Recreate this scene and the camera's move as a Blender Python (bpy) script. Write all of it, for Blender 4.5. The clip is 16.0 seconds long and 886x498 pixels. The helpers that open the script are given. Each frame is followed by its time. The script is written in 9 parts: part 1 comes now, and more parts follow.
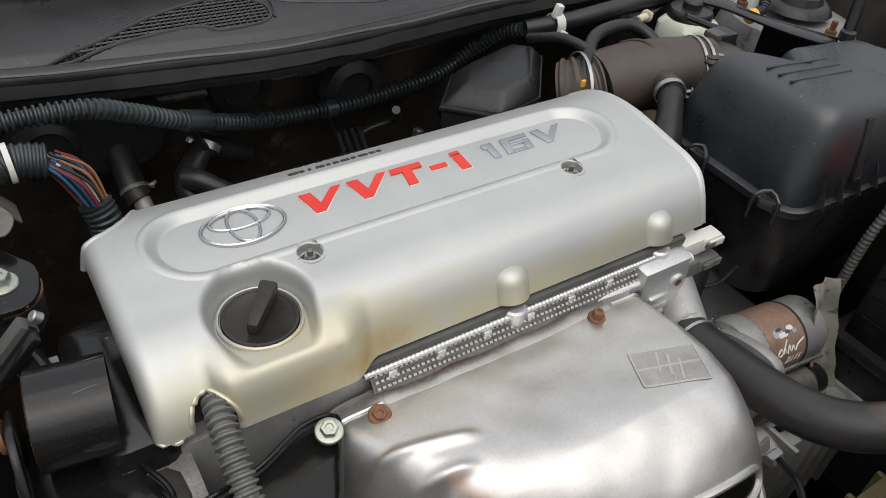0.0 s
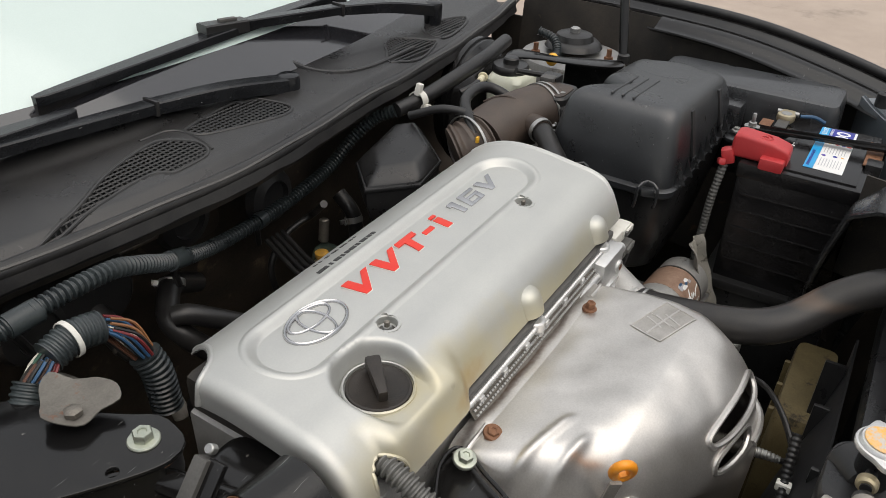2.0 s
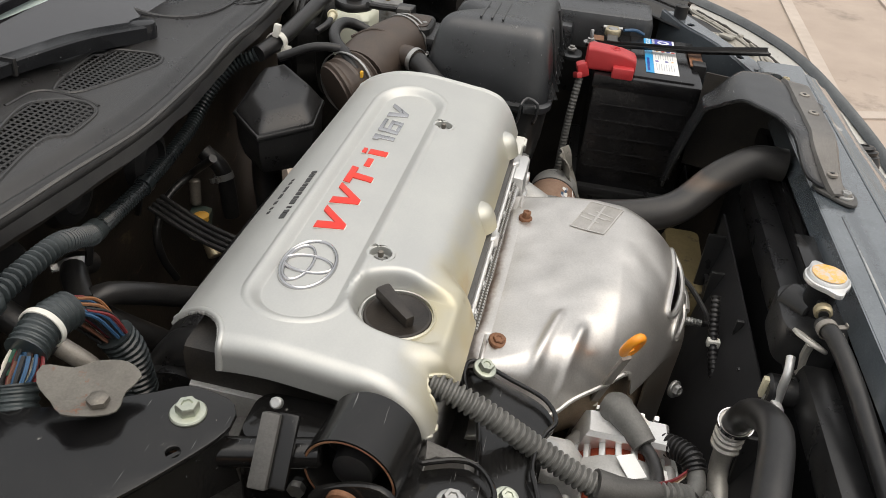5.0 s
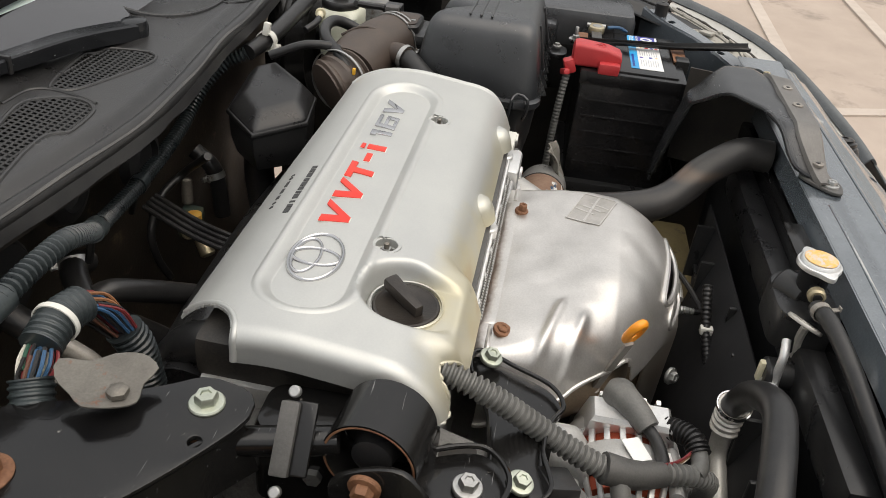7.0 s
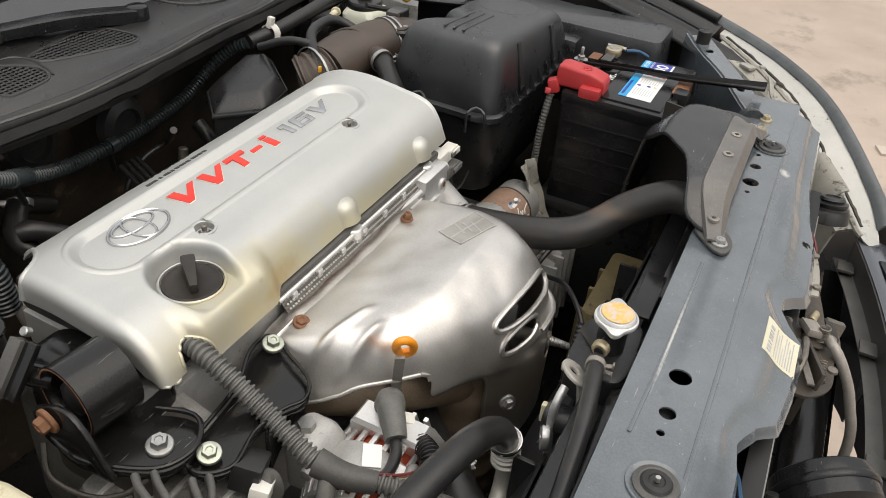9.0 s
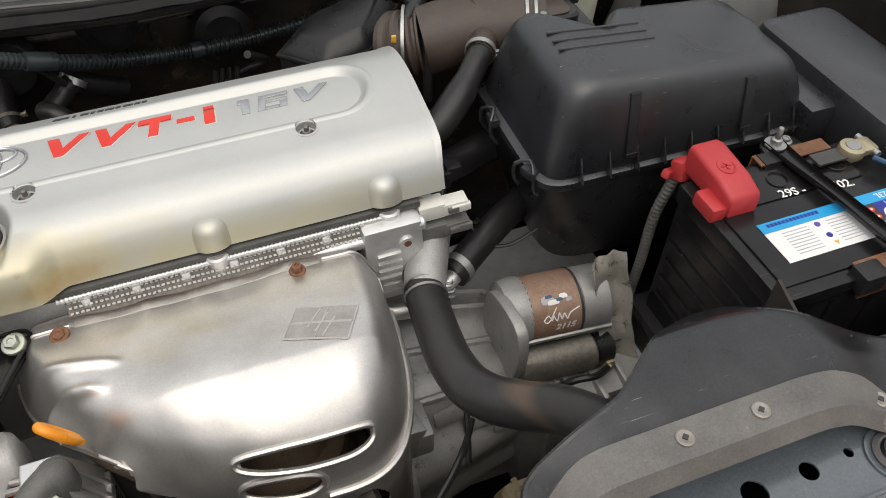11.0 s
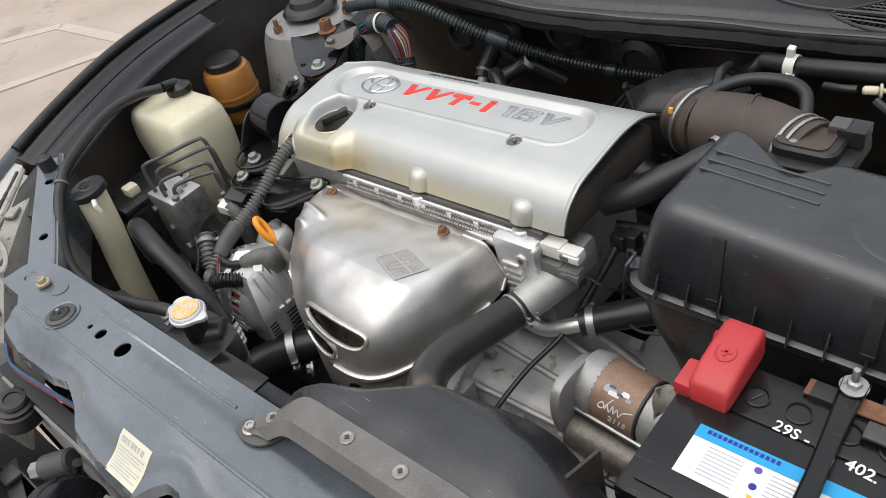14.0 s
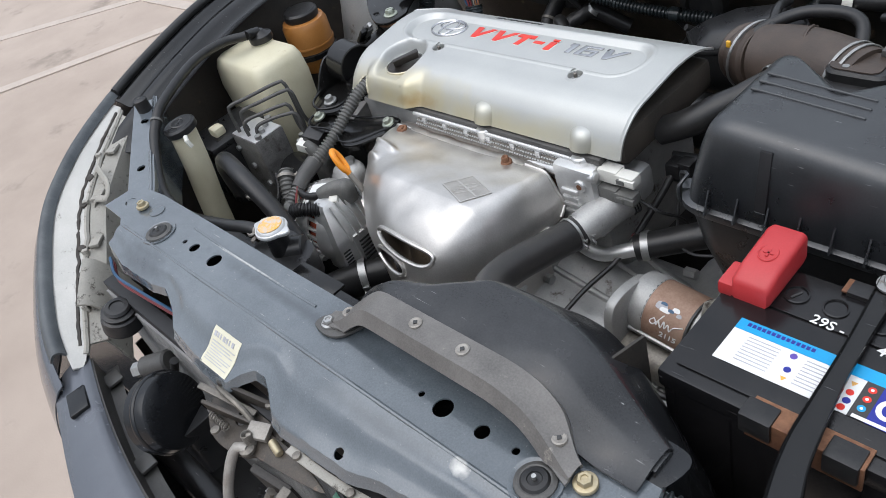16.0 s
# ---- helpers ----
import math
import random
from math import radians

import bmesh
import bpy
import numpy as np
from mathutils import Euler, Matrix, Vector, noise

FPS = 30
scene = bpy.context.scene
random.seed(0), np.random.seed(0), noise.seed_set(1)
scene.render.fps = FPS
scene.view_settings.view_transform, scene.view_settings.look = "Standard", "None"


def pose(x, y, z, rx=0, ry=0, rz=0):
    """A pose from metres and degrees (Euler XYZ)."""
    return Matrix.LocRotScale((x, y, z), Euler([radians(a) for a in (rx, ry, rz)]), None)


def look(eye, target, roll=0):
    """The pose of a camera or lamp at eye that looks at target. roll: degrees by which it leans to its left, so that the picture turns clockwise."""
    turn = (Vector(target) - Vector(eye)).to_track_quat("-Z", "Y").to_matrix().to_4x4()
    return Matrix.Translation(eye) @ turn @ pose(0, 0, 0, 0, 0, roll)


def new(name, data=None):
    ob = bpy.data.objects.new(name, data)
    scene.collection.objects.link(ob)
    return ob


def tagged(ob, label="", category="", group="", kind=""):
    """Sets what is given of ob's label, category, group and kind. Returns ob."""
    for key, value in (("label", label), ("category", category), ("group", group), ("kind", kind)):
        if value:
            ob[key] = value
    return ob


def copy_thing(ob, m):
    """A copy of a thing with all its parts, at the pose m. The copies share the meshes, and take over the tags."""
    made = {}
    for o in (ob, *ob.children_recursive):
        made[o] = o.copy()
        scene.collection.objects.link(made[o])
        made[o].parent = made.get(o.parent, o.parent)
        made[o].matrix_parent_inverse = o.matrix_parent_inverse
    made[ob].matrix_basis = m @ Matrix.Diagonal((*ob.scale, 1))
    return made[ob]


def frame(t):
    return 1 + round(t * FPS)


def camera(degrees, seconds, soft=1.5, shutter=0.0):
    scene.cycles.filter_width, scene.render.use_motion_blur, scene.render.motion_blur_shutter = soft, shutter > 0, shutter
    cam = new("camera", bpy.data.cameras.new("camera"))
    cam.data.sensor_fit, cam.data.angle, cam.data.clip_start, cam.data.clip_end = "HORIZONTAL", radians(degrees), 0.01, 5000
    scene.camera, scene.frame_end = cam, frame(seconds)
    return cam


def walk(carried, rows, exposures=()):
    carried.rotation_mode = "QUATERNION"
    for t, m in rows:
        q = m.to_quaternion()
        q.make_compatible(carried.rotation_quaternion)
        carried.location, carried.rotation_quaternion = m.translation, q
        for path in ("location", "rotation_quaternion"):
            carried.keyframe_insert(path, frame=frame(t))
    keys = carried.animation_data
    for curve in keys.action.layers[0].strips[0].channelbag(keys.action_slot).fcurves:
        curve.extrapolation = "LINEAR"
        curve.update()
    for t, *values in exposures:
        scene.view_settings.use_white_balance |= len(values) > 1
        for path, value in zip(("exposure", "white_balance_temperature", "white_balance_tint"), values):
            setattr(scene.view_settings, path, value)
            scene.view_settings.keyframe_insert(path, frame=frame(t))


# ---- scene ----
cam = camera(58.94, 16.0, 0.8)
PATH = [
    (0, (-0.3621, -0.4471, 1.3074), (0.1170, 0.1630, 0.6764), 7.66),
    (0.5, (-0.4477, -0.4573, 1.3401), (0.1475, 0.1041, 0.7651), 7.68),
    (1, (-0.4466, -0.4740, 1.3477), (0.1824, 0.0809, 0.8034), 4.72),
    (1.5, (-0.5746, -0.3927, 1.3439), (0.1218, 0.0891, 0.8119), 4.06),
    (2, (-0.6370, -0.3385, 1.3471), (0.0961, 0.0878, 0.8172), 2.45),
    (2.5, (-0.6275, -0.2872, 1.3423), (0.1216, 0.0908, 0.7983), 0.01),
    (3, (-0.6831, -0.1582, 1.3127), (0.1254, 0.0628, 0.7672), 1.91),
    (3.5, (-0.6894, -0.1297, 1.3147), (0.1465, -0.0103, 0.7790), 3.97),
    (4, (-0.7018, -0.1365, 1.3046), (0.1322, -0.0273, 0.7637), 5.30),
    (4.5, (-0.7245, -0.1361, 1.3000), (0.1019, -0.0176, 0.7495), 5.40),
    (6.8, (-0.7557, -0.1055, 1.2940), (0.0777, -0.0293, 0.7466), 6.45),
    (7, (-0.7586, -0.1047, 1.2928), (0.0757, -0.0258, 0.7473), 6.03),
    (7.5, (-0.7585, -0.1213, 1.2931), (0.0734, -0.0479, 0.7430), 5.18),
    (8, (-0.7710, -0.2457, 1.3063), (0.0523, -0.1301, 0.7507), 4.74),
    (8.5, (-0.7664, -0.4412, 1.3544), (0.0286, -0.2020, 0.7970), 4.08),
    (8.7, (-0.7367, -0.4684, 1.3624), (0.0447, -0.1928, 0.8025), 4.51),
    (10.8, (-0.0545, -0.6996, 1.4045), (0.2509, -0.0666, 0.6932), 1.14),
    (11, (0.0289, -0.6585, 1.4105), (0.2840, -0.0244, 0.6806), 1.40),
    (11.5, (0.2277, -0.6160, 1.4235), (0.2674, 0.0502, 0.6788), -5.86),
    (12, (0.4781, -0.6230, 1.4412), (0.2648, 0.0459, 0.7291), -12.19),
    (12.5, (0.5483, -0.6600, 1.4115), (0.2019, -0.0216, 0.7242), -9.18),
    (13, (0.6079, -0.5955, 1.4147), (0.1382, -0.0177, 0.7472), -8.25),
    (13.5, (0.6752, -0.5701, 1.4216), (0.1040, -0.0535, 0.7838), -11.68),
    (14, (0.7125, -0.6491, 1.4554), (0.1194, -0.1513, 0.8225), -15.82),
    (14.5, (0.7665, -0.7116, 1.4444), (0.1733, -0.2301, 0.7993), -17.87),
    (15, (0.7778, -0.7429, 1.4410), (0.1589, -0.3007, 0.7918), -17.94),
    (15.5, (0.7804, -0.7409, 1.4381), (0.1396, -0.3209, 0.7955), -18.45),
    (16, (0.7791, -0.7231, 1.4468), (0.1341, -0.2965, 0.8128), -19.12),
]
walk(cam, [(t, look(eye, target, roll)) for t, eye, target, roll in PATH],
     [(0, 0.15, 6450, 10), (3.5, 0.34, 6900, 10), (8.5, 0.46, 6900, 10), (11, 0.22, 6750, 10), (12, 0.34, 6450, 10), (13.25, 0.50, 6750, 10), (14.5, 0.42, 6150, 10), (16, 0.42, 6000, 10)])

import functools
from mathutils.bvhtree import BVHTree

# ---- light ----
world = bpy.data.worlds.new("sky")
scene.world = world
world.use_nodes = True
wn, wl = world.node_tree.nodes, world.node_tree.links
sky = wn.new("ShaderNodeTexSky")
sky.sky_type, sky.sun_disc = "NISHITA", False
sky.sun_elevation, sky.sun_rotation = radians(62), radians(200)
sky.air_density, sky.dust_density, sky.ozone_density = 1.0, 4.0, 1.0
pale = wn.new("ShaderNodeMixRGB")
pale.inputs["Fac"].default_value, pale.inputs["Color2"].default_value = 0.72, (7.4, 7.5, 7.6, 1)
wl.new(sky.outputs[0], pale.inputs["Color1"])
# an overcast sky is brighter overhead than at the horizon
way = wn.new("ShaderNodeTexCoord")
xyz = wn.new("ShaderNodeSeparateXYZ")
rise = wn.new("ShaderNodeMapRange")
rise.inputs["From Min"].default_value, rise.inputs["From Max"].default_value = 0.0, 0.85
rise.inputs["To Min"].default_value, rise.inputs["To Max"].default_value = 0.42, 1.32
wl.new(way.outputs["Generated"], xyz.inputs[0])
wl.new(xyz.outputs["Z"], rise.inputs["Value"])
grade = wn.new("ShaderNodeMixRGB")
grade.blend_type = "MULTIPLY"
grade.inputs["Fac"].default_value = 1.0
wl.new(pale.outputs[0], grade.inputs["Color1"])
wl.new(rise.outputs[0], grade.inputs["Color2"])
wl.new(grade.outputs[0], wn["Background"].inputs["Color"])
wn["Background"].inputs["Strength"].default_value = 0.115
sun = new("sun", bpy.data.lights.new("sun", "SUN"))
sun.data.energy, sun.data.angle, sun.data.color = 1.0, radians(75), (1.0, 0.96, 0.9)
sun.matrix_world = look((-0.25, -0.7, 2.2), (0, 0, 0))


# ---- materials ----
def node_mat(name, color, rough, metal=0.0, color2=None, scale=40.0, amount=0.5, bump=0.0, bump_scale=300.0, spots=None,
             spot_scale=25.0, spot_cut=0.62, coat=0.0, rough_var=0.12, spec=0.5, scratch=0.0, stretch=(1, 1, 1)):
    m = bpy.data.materials.new(name)
    m.use_nodes = True
    n, l = m.node_tree.nodes, m.node_tree.links
    b = n["Principled BSDF"]
    b.inputs["Metallic"].default_value = metal
    b.inputs["Coat Weight"].default_value = coat
    b.inputs["Coat Roughness"].default_value = 0.12
    b.inputs["Specular IOR Level"].default_value = spec
    co = n.new("ShaderNodeTexCoord")
    mp = n.new("ShaderNodeMapping")
    mp.inputs["Scale"].default_value = stretch
    l.new(co.outputs["Object"], mp.inputs["Vector"])
    n1 = n.new("ShaderNodeTexNoise")
    n1.inputs["Scale"].default_value, n1.inputs["Detail"].default_value, n1.inputs["Roughness"].default_value = scale, 6, 0.62
    n2 = n.new("ShaderNodeTexNoise")
    n2.inputs["Scale"].default_value, n2.inputs["Detail"].default_value = scale * 0.17, 3
    l.new(mp.outputs[0], n1.inputs["Vector"])
    l.new(mp.outputs[0], n2.inputs["Vector"])
    mean = n.new("ShaderNodeMath")
    mean.operation = "ADD"
    l.new(n1.outputs["Fac"], mean.inputs[0])
    l.new(n2.outputs["Fac"], mean.inputs[1])
    ramp = n.new("ShaderNodeMapRange")
    ramp.inputs["From Min"].default_value, ramp.inputs["From Max"].default_value = 0.72, 1.28
    # fine dust over the broad tone
    nf = n.new("ShaderNodeTexNoise")
    nf.inputs["Scale"].default_value, nf.inputs["Detail"].default_value = 520.0, 2
    l.new(co.outputs["Object"], nf.inputs["Vector"])
    fine = n.new("ShaderNodeMath")
    fine.operation = "MULTIPLY_ADD"
    fine.inputs[1].default_value, fine.inputs[2].default_value = 0.5, -0.25
    l.new(nf.outputs["Fac"], fine.inputs[0])
    both = n.new("ShaderNodeMath")
    both.operation = "ADD"
    l.new(mean.outputs[0], both.inputs[0])
    l.new(fine.outputs[0], both.inputs[1])
    l.new(both.outputs[0], ramp.inputs["Value"])
    mix = n.new("ShaderNodeMixRGB")
    c2 = color2 or tuple(min(1, c * (1 + amount)) for c in color)
    mix.inputs["Color1"].default_value, mix.inputs["Color2"].default_value = (*color, 1), (*c2, 1)
    l.new(ramp.outputs[0], mix.inputs["Fac"])
    last = mix.outputs[0]
    if spots:
        n3 = n.new("ShaderNodeTexNoise")
        n3.inputs["Scale"].default_value, n3.inputs["Detail"].default_value, n3.inputs["Roughness"].default_value = spot_scale, 8, 0.7
        cut = n.new("ShaderNodeMapRange")
        cut.inputs["From Min"].default_value, cut.inputs["From Max"].default_value = spot_cut, spot_cut + 0.09
        l.new(co.outputs["Object"], n3.inputs["Vector"])
        l.new(n3.outputs["Fac"], cut.inputs["Value"])
        over = n.new("ShaderNodeMixRGB")
        over.inputs["Color2"].default_value = (*spots, 1)
        l.new(cut.outputs[0], over.inputs["Fac"])
        l.new(last, over.inputs["Color1"])
        last = over.outputs[0]
    if scratch:
        # long thin scuffs in two directions
        for turn, cut in ((0.45, 0.740), (1.9, 0.745), (1.2, 0.750)):
            sm = n.new("ShaderNodeMapping")
            sm.inputs["Rotation"].default_value = (0, 0, turn)
            sm.inputs["Scale"].default_value = (26, 520, 200)
            sn = n.new("ShaderNodeTexNoise")
            sn.inputs["Scale"].default_value, sn.inputs["Detail"].default_value = 1.0, 2
            sc = n.new("ShaderNodeMapRange")
            sc.inputs["From Min"].default_value, sc.inputs["From Max"].default_value, sc.inputs["To Max"].default_value = cut, cut + 0.06, 0.5
            l.new(co.outputs["Object"], sm.inputs["Vector"])
            l.new(sm.outputs[0], sn.inputs["Vector"])
            l.new(sn.outputs["Fac"], sc.inputs["Value"])
            sx = n.new("ShaderNodeMixRGB")
            sx.inputs["Color2"].default_value = (scratch, scratch, scratch * 0.98, 1)
            l.new(sc.outputs[0], sx.inputs["Fac"])
            l.new(last, sx.inputs["Color1"])
            last = sx.outputs[0]
    l.new(last, b.inputs["Base Color"])
    rr = n.new("ShaderNodeMapRange")
    rr.inputs["To Min"].default_value, rr.inputs["To Max"].default_value = max(0.03, rough - rough_var), min(1, rough + rough_var)
    l.new(n1.outputs["Fac"], rr.inputs["Value"])
    l.new(rr.outputs[0], b.inputs["Roughness"])
    if bump:
        n4 = n.new("ShaderNodeTexNoise")
        n4.inputs["Scale"].default_value, n4.inputs["Detail"].default_value = bump_scale, 3
        l.new(co.outputs["Object"], n4.inputs["Vector"])
        bp = n.new("ShaderNodeBump")
        bp.inputs["Strength"].default_value, bp.inputs["Distance"].default_value = bump, 0.001
        l.new(n4.outputs["Fac"], bp.inputs["Height"])
        l.new(bp.outputs[0], b.inputs["Normal"])
    return m


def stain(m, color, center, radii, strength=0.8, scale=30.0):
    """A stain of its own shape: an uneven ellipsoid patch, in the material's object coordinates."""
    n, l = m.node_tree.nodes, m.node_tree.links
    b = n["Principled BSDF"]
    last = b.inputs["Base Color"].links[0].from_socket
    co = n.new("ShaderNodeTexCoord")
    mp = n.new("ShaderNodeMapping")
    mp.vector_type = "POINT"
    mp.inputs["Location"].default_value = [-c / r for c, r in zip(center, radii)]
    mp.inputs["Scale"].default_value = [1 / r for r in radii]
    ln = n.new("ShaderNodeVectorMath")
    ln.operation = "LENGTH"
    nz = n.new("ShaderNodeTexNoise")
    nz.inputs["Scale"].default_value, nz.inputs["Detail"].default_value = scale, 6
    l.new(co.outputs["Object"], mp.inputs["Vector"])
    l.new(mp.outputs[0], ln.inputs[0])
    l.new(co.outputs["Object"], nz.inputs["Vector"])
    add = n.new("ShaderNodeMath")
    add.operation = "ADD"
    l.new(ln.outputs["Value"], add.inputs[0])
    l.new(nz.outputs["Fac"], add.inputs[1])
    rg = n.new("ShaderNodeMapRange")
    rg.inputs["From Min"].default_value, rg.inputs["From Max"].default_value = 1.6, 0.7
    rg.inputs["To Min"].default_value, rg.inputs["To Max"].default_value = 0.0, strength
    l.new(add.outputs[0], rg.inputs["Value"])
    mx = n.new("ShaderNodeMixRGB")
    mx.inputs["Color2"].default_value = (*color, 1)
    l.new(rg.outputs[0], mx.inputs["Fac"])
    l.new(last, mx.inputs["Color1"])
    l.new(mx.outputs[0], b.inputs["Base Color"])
    return m


M = {}
M["cover"] = node_mat("silver_paint", (0.47, 0.475, 0.46), 0.42, 0.55, (0.53, 0.535, 0.51), 18, bump=0.05, bump_scale=900, rough_var=0.05)
stain(M["cover"], (0.56, 0.49, 0.29), (-0.17, -0.085, 0.840), (0.16, 0.06, 0.050), 0.85, 24)
stain(M["cover"], (0.54, 0.49, 0.31), (0.06, -0.09, 0.835), (0.24, 0.035, 0.030), 0.75, 24)
stain(M["cover"], (0.42, 0.26, 0.08), (-0.118, -0.095, 0.838), (0.042, 0.03, 0.016), 0.75, 60)
stain(M["cover"], (0.16, 0.12, 0.07), (-0.155, -0.092, 0.862), (0.006, 0.008, 0.006), 0.8, 90)
M["shield"] = node_mat("heat_shield_steel", (0.50, 0.480, 0.452), 0.36, 0.86, (0.68, 0.658, 0.628), 16, bump=0.20, bump_scale=95, spots=(0.10, 0.075, 0.055), spot_scale=190, spot_cut=0.70, rough_var=0.14, scratch=0.75)
stain(M["shield"], (0.42, 0.34, 0.25), (0.02, -0.33, 0.66), (0.15, 0.10, 0.07), 0.7, 20)
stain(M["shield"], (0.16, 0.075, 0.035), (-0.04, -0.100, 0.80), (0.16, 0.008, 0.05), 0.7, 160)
M["stamp"] = node_mat("scored_steel", (0.39, 0.368, 0.338), 0.46, 0.82, (0.52, 0.498, 0.468), 120, bump=0.4, bump_scale=700)
M["cast"] = node_mat("cast_aluminium", (0.33, 0.33, 0.32), 0.55, 0.55, (0.48, 0.475, 0.46), 45, bump=0.35, bump_scale=500, spots=(0.12, 0.10, 0.08), spot_scale=30, spot_cut=0.6)
M["bright"] = node_mat("bright_aluminium", (0.60, 0.60, 0.59), 0.40, 0.75, (0.72, 0.72, 0.71), 60, bump=0.4, bump_scale=500, spots=(0.22, 0.20, 0.17), spot_scale=70, spot_cut=0.66)
M["cap"] = node_mat("grimy_cap_plastic", (0.013, 0.011, 0.010), 0.36, 0, (0.034, 0.028, 0.023), 70, bump=0.25, bump_scale=600, spec=0.4)
M["chrome"] = node_mat("chrome", (0.46, 0.46, 0.465), 0.09, 1.0, amount=0.15, rough_var=0.05)
M["plastic"] = node_mat("black_plastic", (0.010, 0.010, 0.011), 0.30, 0, (0.024, 0.024, 0.024), 35, bump=0.15, bump_scale=1400, spots=(0.075, 0.072, 0.068), spot_scale=120, spot_cut=0.68, spec=0.42, scratch=0.10)
M["airbox"] = node_mat("airbox_plastic", (0.011, 0.012, 0.0135), 0.30, 0, (0.030, 0.032, 0.035), 22, bump=0.2, bump_scale=1600, spots=(0.10, 0.10, 0.098), spot_scale=260, spot_cut=0.70, scratch=0.42, spec=0.85)
M["duct"] = node_mat("hazed_black_duct_plastic", (0.014, 0.0145, 0.0155), 0.25, 0, (0.034, 0.035, 0.037), 16, bump=0.06, bump_scale=300, spots=(0.16, 0.16, 0.16), spot_scale=230, spot_cut=0.69, spec=0.55, scratch=0.50)
M["gloss"] = node_mat("scuffed_gloss_black", (0.006, 0.0065, 0.0075), 0.21, 0, (0.014, 0.015, 0.017), 20, bump=0.06, bump_scale=300, spots=(0.16, 0.16, 0.16), spot_scale=230, spot_cut=0.695, spec=0.38, scratch=0.50)
M["cowl"] = node_mat("weathered_plastic", (0.012, 0.012, 0.013), 0.30, 0, (0.030, 0.029, 0.028), 20, bump=0.25, bump_scale=1200, spots=(0.11, 0.105, 0.10), spot_scale=60, spot_cut=0.66, scratch=0.14)
M["dusty"] = node_mat("dusty_plastic", (0.040, 0.039, 0.037), 0.48, 0, (0.090, 0.087, 0.082), 26, bump=0.2, bump_scale=900, spots=(0.15, 0.14, 0.12), spot_scale=40, spot_cut=0.64)
M["flange_dust"] = node_mat("dust_grey_plastic", (0.085, 0.080, 0.075), 0.45, 0, (0.175, 0.166, 0.155), 18, bump=0.2, bump_scale=900, spots=(0.26, 0.24, 0.21), spot_scale=60, spot_cut=0.64)
M["rubber"] = node_mat("black_rubber", (0.010, 0.010, 0.011), 0.34, 0, (0.026, 0.025, 0.024), 45, bump=0.12, bump_scale=900, spec=0.42, spots=(0.06, 0.056, 0.05), spot_scale=50, spot_cut=0.66)
M["hose"] = node_mat("hose_rubber", (0.022, 0.022, 0.023), 0.36, 0, (0.040, 0.037, 0.034), 30, bump=0.1, bump_scale=900, spec=0.36)
stain(M["hose"], (0.12, 0.085, 0.062), (0.240, -0.330, 0.824), (0.045, 0.060, 0.009), 0.7, 30)
M["brown"] = node_mat("brown_rubber", (0.040, 0.029, 0.023), 0.5, 0, (0.075, 0.055, 0.043), 40, bump=0.3, bump_scale=500, spots=(0.12, 0.10, 0.08), spot_scale=30, spot_cut=0.66)
M["loom"] = node_mat("loom_plastic", (0.010, 0.013, 0.015), 0.30, 0, (0.042, 0.052, 0.054), 34, bump=0.1, spec=0.5)
M["greyloom"] = node_mat("grey_loom_plastic", (0.085, 0.085, 0.080), 0.5, 0, (0.15, 0.148, 0.138), 60, bump=0.1)
M["support"] = node_mat("slate_paint", (0.072, 0.085, 0.096), 0.20, 0.0, (0.130, 0.147, 0.162), 11, bump=0.07, bump_scale=420, spots=(0.26, 0.27, 0.27), spot_scale=170, spot_cut=0.635, coat=1.0, rough_var=0.14, scratch=0.38)
stain(M["support"], (0.50, 0.50, 0.48), (-0.03, -0.478, 0.867), (0.085, 0.0018, 0.01), 0.9, 200)
stain(M["support"], (0.55, 0.54, 0.50), (0.405, -0.535, 0.858), (0.012, 0.008, 0.03), 0.9, 150)
stain(M["support"], (0.035, 0.042, 0.050), (0.10, -0.49, 0.866), (0.22, 0.010, 0.01), 0.6, 60)
stain(M["support"], (0.032, 0.040, 0.048), (0.30, -0.545, 0.86), (0.10, 0.012, 0.02), 0.55, 60)
stain(M["support"], (0.030, 0.036, 0.042), (-0.20, -0.55, 0.85), (0.07, 0.03, 0.03), 0.55, 60)
M["blackpaint"] = node_mat("chassis_black", (0.005, 0.005, 0.0055), 0.17, 0, (0.012, 0.0115, 0.011), 25, bump=0.12, bump_scale=300, spots=(0.22, 0.21, 0.19), spot_scale=130, spot_cut=0.675, scratch=0.4, spec=0.40, coat=0.0)
M["body"] = node_mat("body_paint", (0.085, 0.092, 0.108), 0.24, 0.3, (0.110, 0.118, 0.136), 9, coat=0.8, spots=(0.10, 0.10, 0.10), spot_scale=70, spot_cut=0.7, scratch=0.15)
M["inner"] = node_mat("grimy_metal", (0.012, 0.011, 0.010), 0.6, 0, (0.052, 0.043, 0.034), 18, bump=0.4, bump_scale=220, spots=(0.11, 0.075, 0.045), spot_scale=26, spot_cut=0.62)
M["tower"] = node_mat("silver_body_metal", (0.19, 0.19, 0.186), 0.40, 0.3, (0.31, 0.31, 0.30), 14, bump=0.15, bump_scale=300, spots=(0.09, 0.07, 0.05), spot_scale=30, spot_cut=0.6)
M["cream"] = node_mat("cream_plastic", (0.55, 0.50, 0.34), 0.42, 0, (0.66, 0.62, 0.46), 18, bump=0.05, spots=(0.40, 0.33, 0.20), spot_scale=20, spot_cut=0.62)
